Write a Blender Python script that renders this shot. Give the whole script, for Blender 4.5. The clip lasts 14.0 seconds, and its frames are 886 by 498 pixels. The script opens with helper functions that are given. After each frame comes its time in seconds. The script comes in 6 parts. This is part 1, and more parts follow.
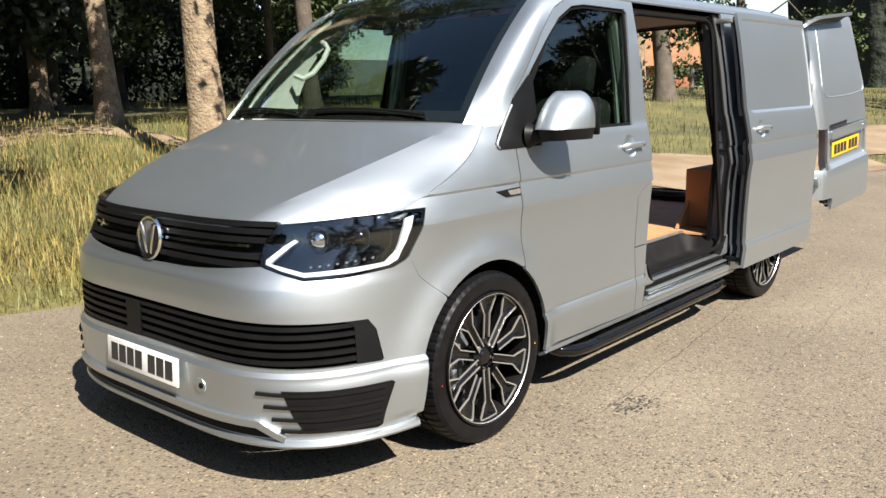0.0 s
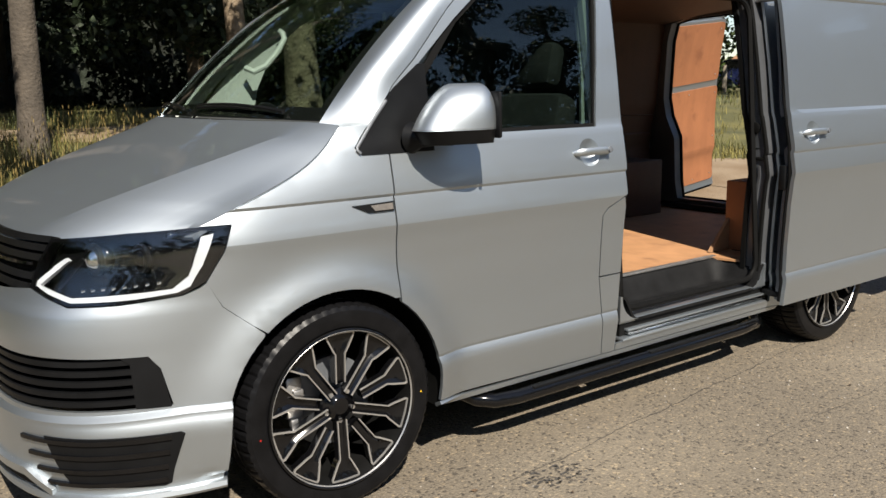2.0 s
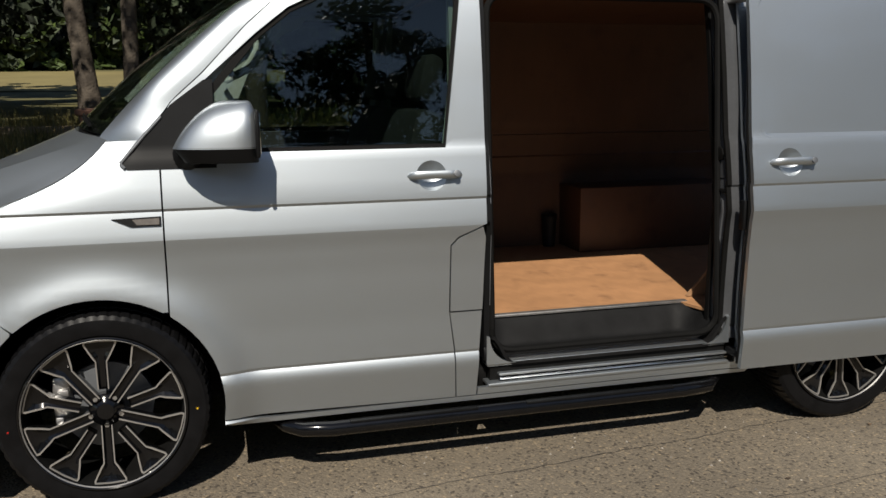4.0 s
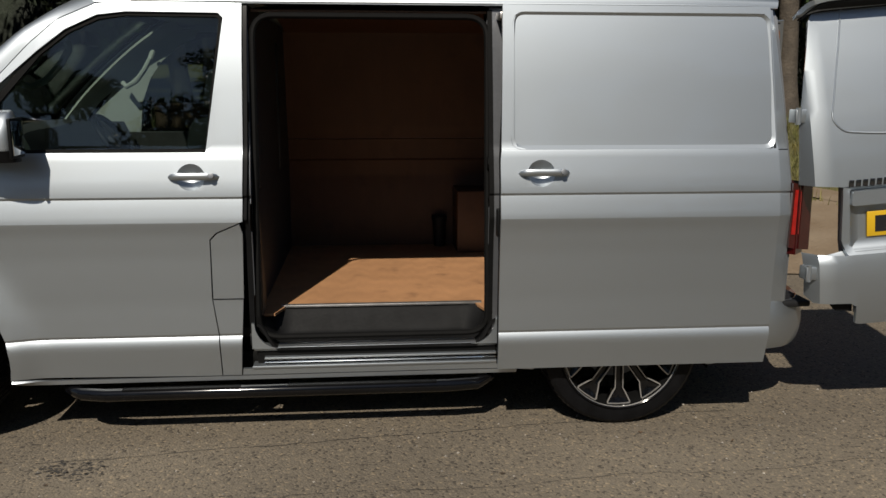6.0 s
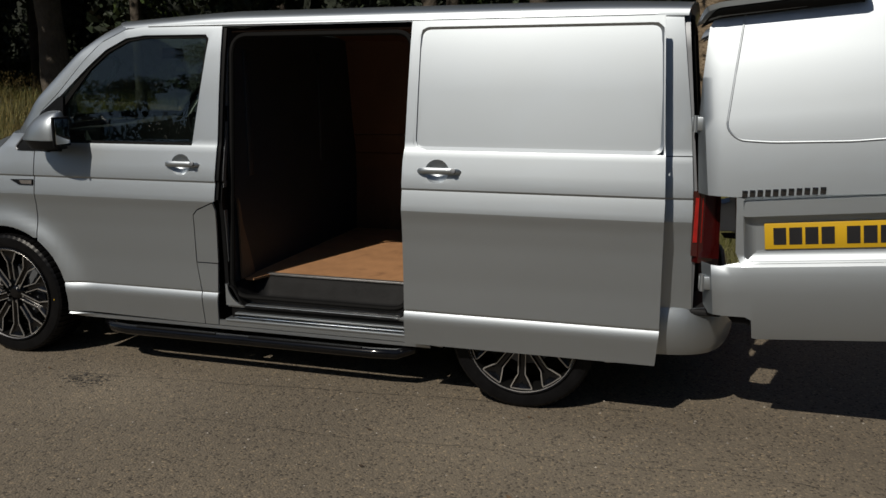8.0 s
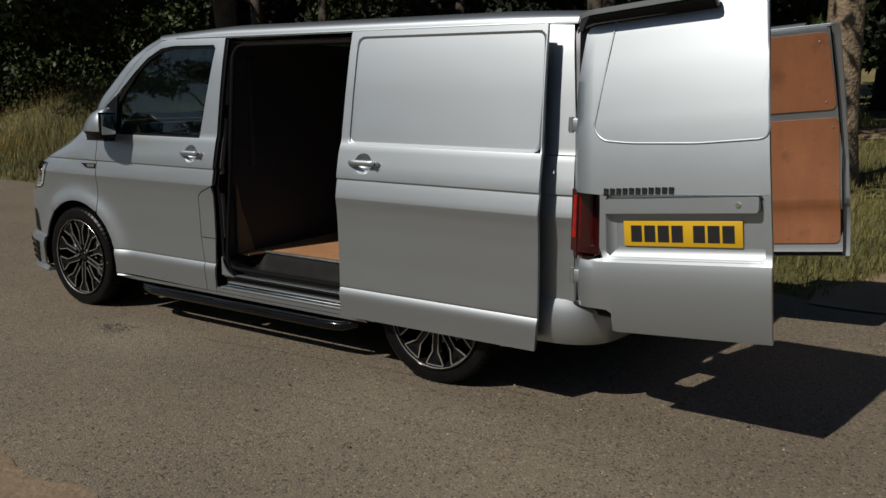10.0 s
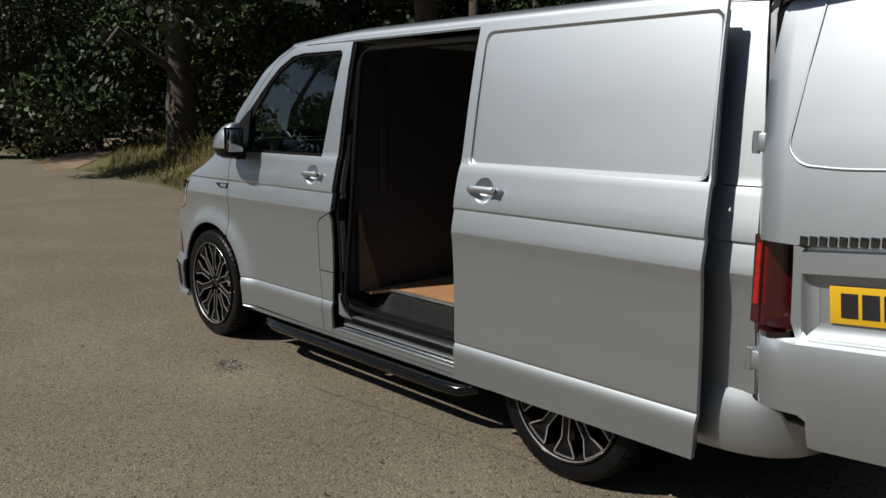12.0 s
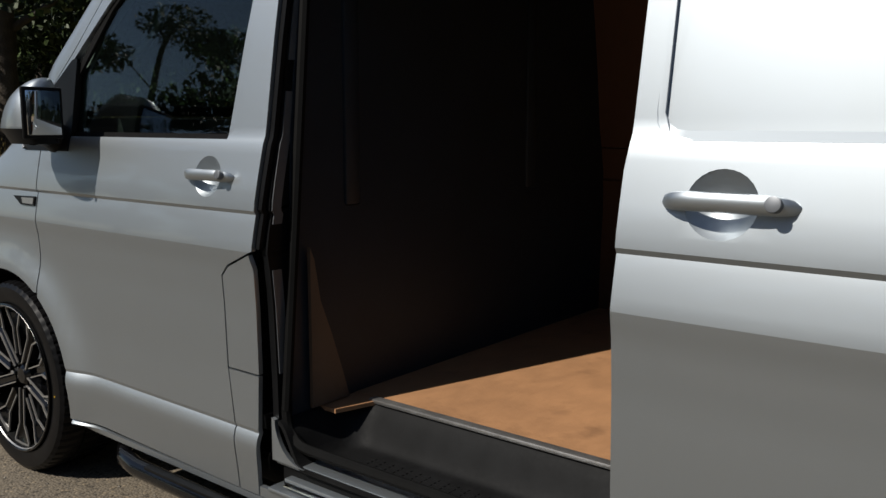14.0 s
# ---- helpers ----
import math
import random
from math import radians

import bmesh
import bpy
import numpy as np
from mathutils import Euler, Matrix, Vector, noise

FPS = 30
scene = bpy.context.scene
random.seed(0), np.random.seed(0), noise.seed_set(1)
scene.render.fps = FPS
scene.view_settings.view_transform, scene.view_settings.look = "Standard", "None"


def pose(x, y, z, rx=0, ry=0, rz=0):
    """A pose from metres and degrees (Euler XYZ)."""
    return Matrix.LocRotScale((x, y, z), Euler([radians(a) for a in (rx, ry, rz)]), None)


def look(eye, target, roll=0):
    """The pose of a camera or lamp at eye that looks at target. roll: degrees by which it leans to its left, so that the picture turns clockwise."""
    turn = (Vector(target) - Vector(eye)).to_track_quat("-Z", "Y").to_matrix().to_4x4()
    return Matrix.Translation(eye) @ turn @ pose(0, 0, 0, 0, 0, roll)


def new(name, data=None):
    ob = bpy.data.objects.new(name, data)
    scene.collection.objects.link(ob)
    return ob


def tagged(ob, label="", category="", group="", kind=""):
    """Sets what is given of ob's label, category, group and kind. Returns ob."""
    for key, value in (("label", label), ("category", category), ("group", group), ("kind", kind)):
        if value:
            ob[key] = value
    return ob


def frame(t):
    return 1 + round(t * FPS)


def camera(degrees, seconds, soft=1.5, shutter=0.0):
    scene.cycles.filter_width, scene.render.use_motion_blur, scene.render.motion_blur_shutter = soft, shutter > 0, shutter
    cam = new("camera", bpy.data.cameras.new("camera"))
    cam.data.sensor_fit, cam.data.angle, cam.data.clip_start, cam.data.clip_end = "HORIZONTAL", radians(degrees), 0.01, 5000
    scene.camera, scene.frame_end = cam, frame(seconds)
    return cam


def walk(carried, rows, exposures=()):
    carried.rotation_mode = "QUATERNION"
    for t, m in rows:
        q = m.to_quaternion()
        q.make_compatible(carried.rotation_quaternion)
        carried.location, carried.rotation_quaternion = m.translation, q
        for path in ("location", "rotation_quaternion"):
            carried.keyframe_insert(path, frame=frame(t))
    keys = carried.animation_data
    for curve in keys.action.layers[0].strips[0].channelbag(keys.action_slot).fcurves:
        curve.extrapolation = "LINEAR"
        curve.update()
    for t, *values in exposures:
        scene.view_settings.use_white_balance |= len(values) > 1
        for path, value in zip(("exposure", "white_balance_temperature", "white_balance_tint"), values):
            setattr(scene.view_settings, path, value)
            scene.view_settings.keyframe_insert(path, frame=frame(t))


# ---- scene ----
cam = camera(55.5, 14.0)
PATH = [
    (0, (2.976, -2.594, 1.441), (1.685, -1.114, 1.063), -1.1),
    (0.5, (3.036, -2.301, 1.449), (1.688, -0.872, 1.074), -1.0),
    (1, (3.091, -2.028, 1.446), (1.677, -0.663, 1.075), -0.8),
    (1.5, (3.129, -1.691, 1.44), (1.649, -0.399, 1.066), -0.7),
    (2, (3.314, -1.304, 1.398), (1.728, -0.143, 1.024), -1.1),
    (2.5, (3.459, -0.912, 1.415), (1.77, 0.094, 1.047), -0.8),
    (3, (3.577, -0.443, 1.421), (1.804, 0.409, 1.061), -0.5),
    (3.5, (3.732, -0.016, 1.406), (1.893, 0.683, 1.044), -0.6),
    (4, (3.92, 0.412, 1.443), (2.023, 0.925, 1.073), -0.4),
    (4.2, (3.982, 0.575, 1.451), (2.083, 1.079, 1.075), -0.4),
    (6.3, (4.604, 2.207, 1.55), (2.647, 2.3, 1.149), 0.0),
    (6.5, (4.688, 2.422, 1.589), (2.732, 2.467, 1.175), -0.1),
    (7, (4.766, 2.904, 1.602), (2.808, 2.882, 1.198), 0.4),
    (7.5, (4.716, 3.36, 1.628), (2.782, 3.097, 1.192), -0.1),
    (7.7, (4.764, 3.537, 1.607), (2.85, 3.139, 1.183), -0.2),
    (9.8, (4.654, 5.29, 1.562), (2.994, 4.24, 1.186), 0.0),
    (10, (4.542, 5.382, 1.541), (2.887, 4.322, 1.168), 0.2),
    (10.5, (4.27, 5.571, 1.603), (2.669, 4.437, 1.218), 0.2),
    (11, (4.025, 5.691, 1.572), (2.534, 4.417, 1.182), 0.4),
    (11.5, (3.756, 5.495, 1.521), (2.366, 4.099, 1.173), 0.5),
    (12, (3.49, 5.121, 1.461), (2.171, 3.65, 1.148), 0.3),
    (12.5, (3.18, 4.623, 1.379), (1.822, 3.186, 1.074), 0.1),
    (13, (2.954, 4.097, 1.325), (1.594, 2.66, 1.032), 0.3),
    (13.5, (2.638, 3.606, 1.289), (1.186, 2.26, 1.004), 0.6),
    (14, (2.313, 3.107, 1.274), (0.769, 1.87, 0.983), 0.1),
]
walk(cam, [(t, look(eye, target, roll)) for t, eye, target, roll in PATH], [(0.0, 1.96, 6600, 10), (1.5, 1.49, 6600, 10), (2.0, 1.36, 6600, 10), (2.5, 1.14, 6600, 10), (3.0, 0.90, 6600, 10), (4.2, 0.60, 6600, 10), (6.5, 0.02, 6600, 10), (7.0, -0.21, 6600, 10), (10.0, -0.02, 6550, 10), (11.5, 0.14, 6500, 10), (12.0, 0.42, 6450, 10), (12.5, 0.28, 6420, 10), (13.0, 0.20, 6400, 10), (14.0, 0.32, 6350, 10)])

SUN = Vector((0.92, -0.29, 1.0)).normalized()

# ---- light ----
world = bpy.data.worlds.new("world")
scene.world = world
world.use_nodes = True
wn = world.node_tree.nodes
sky = wn.new("ShaderNodeTexSky")
sky.sky_type = "NISHITA"
sky.sun_disc = False
sky.sun_elevation = math.asin(SUN.z)
sky.sun_rotation = math.atan2(SUN.x, SUN.y)
sky.air_density, sky.dust_density, sky.ozone_density = 1.0, 0.35, 1.5
world.node_tree.links.new(sky.outputs[0], wn["Background"].inputs[0])
wn["Background"].inputs[1].default_value = 0.055
sun = new("sun", bpy.data.lights.new("sun", "SUN"))
sun.data.energy, sun.data.angle, sun.data.color = 4.4, radians(0.55), (1.0, 0.935, 0.83)
sun.matrix_world = look(SUN * 30, (0, 0, 0))

# ---- materials ----


def nodes_of(m):
    return m.node_tree.nodes, m.node_tree.links


def material(name, colour, rough=0.5, metal=0.0, vary=0.15, scale=6.0, fine=60.0, bump=0.0, bump_scale=0.0, coat=0.0, second=None, spread=0.5, spec=0.5, island=0.0):
    """A surface with variation at two scales: a broad one in tone, or towards a second colour, and a fine one in tone, gloss and relief."""
    m = bpy.data.materials.new(name)
    m.use_nodes = True
    n, l = nodes_of(m)
    b = n["Principled BSDF"]
    where = n.new("ShaderNodeTexCoord")
    broad = n.new("ShaderNodeTexNoise")
    broad.inputs["Scale"].default_value, broad.inputs["Detail"].default_value = scale, 5
    small = n.new("ShaderNodeTexNoise")
    small.inputs["Scale"].default_value, small.inputs["Detail"].default_value = fine, 3
    for t in (broad, small):
        l.new(where.outputs["Object"], t.inputs["Vector"])
    ramp = n.new("ShaderNodeValToRGB")
    ramp.color_ramp.elements[0].position, ramp.color_ramp.elements[1].position = 0.5 - spread * 0.4, 0.5 + spread * 0.4
    low = [c * (1 - vary) for c in colour]
    high = second if second else [min(1, c * (1 + vary)) for c in colour]
    ramp.color_ramp.elements[0].color, ramp.color_ramp.elements[1].color = (*low, 1), (*high, 1)
    l.new(broad.outputs["Fac"], ramp.inputs["Fac"])
    tone = n.new("ShaderNodeMapRange")
    tone.inputs["To Min"].default_value, tone.inputs["To Max"].default_value = 1 - vary * 0.8, 1 + vary * 0.8
    l.new(small.outputs["Fac"], tone.inputs["Value"])
    mix = n.new("ShaderNodeMix")
    mix.data_type, mix.blend_type = "RGBA", "MULTIPLY"
    mix.inputs["Factor"].default_value = 1.0
    l.new(ramp.outputs["Color"], mix.inputs["A"])
    l.new(tone.outputs["Result"], mix.inputs["B"])
    last = mix.outputs["Result"]
    if island:
        geo = n.new("ShaderNodeNewGeometry")
        span = n.new("ShaderNodeMapRange")
        span.inputs["To Min"].default_value, span.inputs["To Max"].default_value = 1 - island, 1 + island
        l.new(geo.outputs["Random Per Island"], span.inputs["Value"])
        more = n.new("ShaderNodeMix")
        more.data_type, more.blend_type = "RGBA", "MULTIPLY"
        more.inputs["Factor"].default_value = 1.0
        l.new(last, more.inputs["A"])
        l.new(span.outputs["Result"], more.inputs["B"])
        last = more.outputs["Result"]
    l.new(last, b.inputs["Base Color"])
    gloss = n.new("ShaderNodeMapRange")
    gloss.inputs["To Min"].default_value, gloss.inputs["To Max"].default_value = max(0.02, rough * (1 - vary * 0.6)), min(1, rough * (1 + vary * 0.6))
    l.new(small.outputs["Fac"], gloss.inputs["Value"])
    l.new(gloss.outputs["Result"], b.inputs["Roughness"])
    b.inputs["Metallic"].default_value = metal
    b.inputs["Coat Weight"].default_value = coat
    b.inputs["Coat Roughness"].default_value = 0.04
    b.inputs["Specular IOR Level"].default_value = spec
    if bump:
        rel = n.new("ShaderNodeTexNoise")
        rel.inputs["Scale"].default_value, rel.inputs["Detail"].default_value = bump_scale or fine, 6
        l.new(where.outputs["Object"], rel.inputs["Vector"])
        bm_ = n.new("ShaderNodeBump")
        bm_.inputs["Strength"].default_value, bm_.inputs["Distance"].default_value = 1.0, bump
        l.new(rel.outputs["Fac"], bm_.inputs["Height"])
        l.new(bm_.outputs["Normal"], b.inputs["Normal"])
    return m


def glass(name, tint, gloss=1.0):
    """A thin pane: it lets light through by its tint and mirrors by Fresnel."""
    m = bpy.data.materials.new(name)
    m.use_nodes = True
    n, l = nodes_of(m)
    n.remove(n["Principled BSDF"])
    clear, shine, mix, fres = n.new("ShaderNodeBsdfTransparent"), n.new("ShaderNodeBsdfGlossy"), n.new("ShaderNodeMixShader"), n.new("ShaderNodeLayerWeight")
    clear.inputs[0].default_value = (*tint, 1)
    shine.inputs["Roughness"].default_value = 0.01
    shine.inputs["Color"].default_value = (gloss, gloss, gloss, 1)
    fres.inputs["Blend"].default_value = 0.5
    power, scale_ = n.new("ShaderNodeMath"), n.new("ShaderNodeMath")
    power.operation, scale_.operation = "POWER", "MULTIPLY_ADD"
    power.inputs[1].default_value = 5.0
    scale_.inputs[1].default_value, scale_.inputs[2].default_value = 0.95, 0.042
    l.new(fres.outputs["Facing"], power.inputs[0])
    l.new(power.outputs[0], scale_.inputs[0])
    l.new(scale_.outputs[0], mix.inputs[0])
    l.new(clear.outputs[0], mix.inputs[1])
    l.new(shine.outputs[0], mix.inputs[2])
    l.new(mix.outputs[0], n["Material Output"].inputs[0])
    return m


def wood(name, colour, dark, scale=3.0):
    """Plywood: long grain with knots and handling marks."""
    m = material(name, colour, 0.62, vary=0.12, scale=scale, fine=45, bump=0.0006, bump_scale=120)
    n, l = nodes_of(m)
    b = n["Principled BSDF"]
    where = n["Texture Coordinate"]
    stretch = n.new("ShaderNodeMapping")
    stretch.inputs["Scale"].default_value = (1.2, 9.0, 1.2)
    wave = n.new("ShaderNodeTexWave")
    wave.inputs["Scale"].default_value, wave.inputs["Distortion"].default_value, wave.inputs["Detail"].default_value = 1.4, 7.0, 4
    l.new(where.outputs["Object"], stretch.inputs["Vector"])
    l.new(stretch.outputs["Vector"], wave.inputs["Vector"])
    spots = n.new("ShaderNodeTexNoise")
    spots.inputs["Scale"].default_value, spots.inputs["Detail"].default_value = 7.0, 8
    l.new(where.outputs["Object"], spots.inputs["Vector"])
    ramp = n.new("ShaderNodeValToRGB")
    ramp.color_ramp.elements[0].position, ramp.color_ramp.elements[1].position = 0.56, 0.72
    l.new(spots.outputs["Fac"], ramp.inputs["Fac"])
    add = n.new("ShaderNodeMath")
    add.operation = "MULTIPLY_ADD"
    add.inputs[1].default_value, add.inputs[2].default_value = 0.28, 0.0
    l.new(wave.outputs["Fac"], add.inputs[0])
    most = n.new("ShaderNodeMath")
    most.operation = "MAXIMUM"
    l.new(add.outputs[0], most.inputs[0])
    l.new(ramp.outputs["Color"], most.inputs[1])
    half = n.new("ShaderNodeMath")
    half.operation = "MULTIPLY"
    half.inputs[1].default_value = 0.55
    l.new(most.outputs[0], half.inputs[0])
    mix = n.new("ShaderNodeMix")
    mix.data_type = "RGBA"
    mix.inputs["B"].default_value = (*dark, 1)
    l.new(half.outputs[0], mix.inputs["Factor"])
    l.new(b.inputs["Base Color"].links[0].from_socket, mix.inputs["A"])
    l.new(mix.outputs["Result"], b.inputs["Base Color"])
    return m


def metallic(name, colour, tight, wide, share):
    """Silver paint: flakes that glint near the mirror angle over flakes that lie at random, under a clear coat."""
    m = material(name, colour, tight, 1.0, vary=0.02, scale=1.5, fine=900, coat=0.7)
    n, l = nodes_of(m)
    a = n["Principled BSDF"]
    b = n.new("ShaderNodeBsdfPrincipled")
    l.new(a.inputs["Base Color"].links[0].from_socket, b.inputs["Base Color"])
    b.inputs["Metallic"].default_value, b.inputs["Roughness"].default_value = 0.92, wide
    b.inputs["Coat Weight"].default_value, b.inputs["Coat Roughness"].default_value = 0.7, 0.04
    mix = n.new("ShaderNodeMixShader")
    mix.inputs[0].default_value = share
    l.new(a.outputs[0], mix.inputs[1])
    l.new(b.outputs[0], mix.inputs[2])
    l.new(mix.outputs[0], n["Material Output"].inputs[0])
    return m


PAINT = metallic("silver_paint", (0.391, 0.425, 0.454), 0.48, 0.62, 0.10)
# Grey metal; door shell and rear frame wear it as silver paint in shade.
GREYSHADE = material("shaded_metal", (0.15, 0.159, 0.1725), 0.48, 0.6, vary=0.1, scale=5, fine=80)
BLACK = material("black_plastic", (0.0045, 0.0047, 0.0052), 0.44, spec=0.15, vary=0.2, scale=12, fine=300, bump=0.00006, bump_scale=700)
# Jamb and post metal; the doorway's shade is put into its grey.
JAMB = material("shaded_jamb", (0.10, 0.104, 0.112), 0.36, 0.55, vary=0.15, scale=6, fine=90)
GREYP = material("grey_plastic", (0.012, 0.0124, 0.0135), 0.55, spec=0.22, vary=0.15, scale=10, fine=300, bump=0.00006, bump_scale=700)
GLOSS = material("gloss_black", (0.003, 0.003, 0.0035), 0.10, spec=0.3, vary=0.2, scale=9, fine=90, coat=0.2)
SEAL = material("rubber_seal", (0.003, 0.003, 0.003), 0.7, spec=0.12, vary=0.2, scale=20, fine=200)
TYRE = material("tyre_rubber", (0.0045, 0.0045, 0.005), 0.36, spec=0.13, vary=0.25, scale=18, fine=140, bump=0.0001, bump_scale=300)
MAT = material("step_mat", (0.0075, 0.0076, 0.008), 0.62, spec=0.10, vary=0.3, scale=9, fine=90, bump=0.0001, bump_scale=260)
BADGE = material("dark_chrome", (0.10, 0.10, 0.105), 0.18, 0.9, vary=0.05, scale=8, fine=100)
CHROME = material("chrome", (0.80, 0.80, 0.80), 0.09, 1.0, vary=0.04, scale=8, fine=100)
ALLOY = material("machined_alloy", (0.448, 0.436, 0.42), 0.33, 0.75, vary=0.08, scale=8, fine=200)
STEEL = material("bare_steel", (0.45, 0.44, 0.43), 0.4, 0.9, vary=0.2, scale=14, fine=150)
TRIM = material("light_trim", (0.3128, 0.34, 0.3128), 0.7, vary=0.06, scale=5, fine=200)
CLOTH = material("seat_cloth", (0.02, 0.02, 0.021), 0.9, vary=0.25, scale=15, fine=350, bump=0.0008, bump_scale=500)
DASH = material("dash_plastic", (0.03, 0.032, 0.032), 0.6, vary=0.15, scale=9, fine=250, bump=0.0004, bump_scale=500)
WHITE = material("white_plate", (0.56, 0.56, 0.546), 0.35, vary=0.03, scale=9, fine=200)
YELLOW = material("yellow_plate", (0.5084, 0.31, 0.0124), 0.35, vary=0.04, scale=9, fine=200)
INK = material("plate_ink", (0.012, 0.012, 0.014), 0.4, vary=0.1, scale=20, fine=100)
DRL = material("light_guide", (0.5904, 0.5976, 0.6048), 0.28, vary=0.03, scale=20, fine=100, coat=0.5)
RED = material("red_lens", (0.46, 0.013, 0.010), 0.26, 0.5, vary=0.2, scale=30, fine=200, coat=0.8)
DEEPRED = material("dark_red_lens", (0.036, 0.003, 0.003), 0.12, vary=0.2, scale=30, fine=200, coat=0.8)
AMBER = material("amber_lens", (0.11, 0.10, 0.092), 0.12, vary=0.2, scale=40, fine=200, coat=0.6)
GLASS_FRONT = glass("windscreen_glass", (0.76, 0.84, 0.80))
GLASS_SIDE = glass("side_glass", (0.58, 0.64, 0.61))
LENS = glass("clear_lens", (0.92, 0.93, 0.94))
MIRROR = material("mirror_glass", (0.75, 0.77, 0.78), 0.02, 1.0, vary=0.01)
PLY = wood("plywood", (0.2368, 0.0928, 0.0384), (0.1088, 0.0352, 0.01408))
# Corner board's plywood, dulled for the shade it stands in.
PLYDEEP = wood("dim_plywood", (0.1156, 0.0782, 0.051), (0.0544, 0.034, 0.02176))
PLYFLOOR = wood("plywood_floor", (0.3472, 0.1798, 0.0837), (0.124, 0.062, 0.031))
# Same plywood with the load space's shade put into its colour.
PLYSHADE = wood("shaded_plywood", (0.07616, 0.03536, 0.017), (0.0408, 0.01632, 0.0068))
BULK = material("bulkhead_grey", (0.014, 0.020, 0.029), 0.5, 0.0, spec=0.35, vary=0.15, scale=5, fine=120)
CARD = material("cardboard", (0.2304, 0.128, 0.064), 0.8, vary=0.1, scale=6, fine=80)

# ---- building helpers ----


def finish(bm, angle=32):
    bm.normal_update()
    limit = radians(angle)
    for f in bm.faces:
        f.smooth = True
    for e in bm.edges:
        if len(e.link_faces) == 2 and e.calc_face_angle(0) > limit:
            e.smooth = False


def part(name, bm, mat, parent, label="", angle=32):
    """One mesh object under a thing or a part."""
    finish(bm, angle)
    data = bpy.data.meshes.new(name)
    bm.to_mesh(data)
    bm.free()
    for m in mat if isinstance(mat, (list, tuple)) else [mat]:
        data.materials.append(m)
    ob = new(name, data)
    if parent:
        ob.parent = parent
        ob.matrix_parent_inverse = Matrix.Translation(parent.matrix_world.translation).inverted() if not parent.parent else Matrix.Identity(4)
    if label:
        tagged(ob, label)
    return ob


def empty(name, place, label, category, group="", kind=""):
    ob = new(name)
    ob.location = place
    ob.matrix_world = Matrix.Translation(place)
    return tagged(ob, label, category, group, kind)


RAISED = 0.017   # the sliding door rides up on its rails
CREASES = [z + d for z in (0.948, 0.450, 0.461, 1.045, 1.055) for d in (0, RAISED)]


def patch(poly, fn, ca=(), cb=(), thick=0.012, out=None, creases=False):
    """A curved sheet: a flat outline in two parameters, cut along ca and cb, laid on the surface fn and given thickness inwards."""
    bm = bmesh.new()
    corners = {}
    joined = isinstance(poly[0], list)
    for one in poly if joined else [poly]:
        clean = [p for i, p in enumerate(one) if math.dist(p, one[i - 1]) > 1e-5]
        loop = []
        for a, b in clean:
            key = (round(a, 5), round(b, 5))
            if key not in corners or not joined:
                corners[key] = bm.verts.new((a, b, 0))
            loop.append(corners[key])
        bm.faces.new(loop)
    for values, normal in ((ca, (1, 0, 0)), (cb, (0, 1, 0))):
        for c in values:
            bmesh.ops.bisect_plane(bm, geom=bm.verts[:] + bm.edges[:] + bm.faces[:], dist=1e-6, plane_co=Vector(normal) * c, plane_no=normal)
    if creases:
        for e in bm.edges:
            if any(abs(e.verts[0].co.y - z) < 1e-4 and abs(e.verts[1].co.y - z) < 1e-4 for z in CREASES):
                e.smooth = False
    for v in bm.verts:
        v.co = fn(v.co.x, v.co.y)
    bm.normal_update()
    total = Vector((0, 0, 0))
    for f in bm.faces:
        total += f.normal * f.calc_area()
    if out is not None and total.dot(Vector(out)) < 0:
        bmesh.ops.reverse_faces(bm, faces=bm.faces[:])
    if thick:
        bm.normal_update()
        shell = bm.faces[:]
        rim = [e for e in bm.edges if len(e.link_faces) == 1]
        made = {}
        for v in bm.verts[:]:
            made[v] = bm.verts.new(v.co - v.normal * thick)
        for f in shell:
            bm.faces.new([made[v] for v in reversed(f.verts)])
        for e in rim:
            a, b = e.verts
            loop = e.link_loops[0]
            if loop.vert == b:
                a, b = b, a
            bm.faces.new((b, a, made[a], made[b]))
    return bm


def mirrored(bm):
    """The same sheet on the other side of the van."""
    bmesh.ops.scale(bm, vec=(-1, 1, 1), verts=bm.verts[:])
    bmesh.ops.reverse_faces(bm, faces=bm.faces[:])
    return bm


def add_box(bm, lo, hi, bevel=0.0, m=None):
    made = bmesh.ops.create_cube(bm, size=1.0)["verts"]
    c, s = [(a + b) / 2 for a, b in zip(lo, hi)], [abs(b - a) for a, b in zip(lo, hi)]
    bmesh.ops.scale(bm, vec=s, verts=made)
    bmesh.ops.translate(bm, vec=c, verts=made)
    if bevel:
        edges = list({e for v in made for e in v.link_edges})
        made = list({v for f in bmesh.ops.bevel(bm, geom=edges, offset=bevel, segments=2, affect="EDGES", profile=0.5)["faces"] for v in f.verts} | {v for v in made if v.is_valid})
    if m is not None:
        bmesh.ops.transform(bm, matrix=m, verts=made)
    return bm


def box(lo, hi, bevel=0.004, m=None):
    return add_box(bmesh.new(), lo, hi, bevel, m)


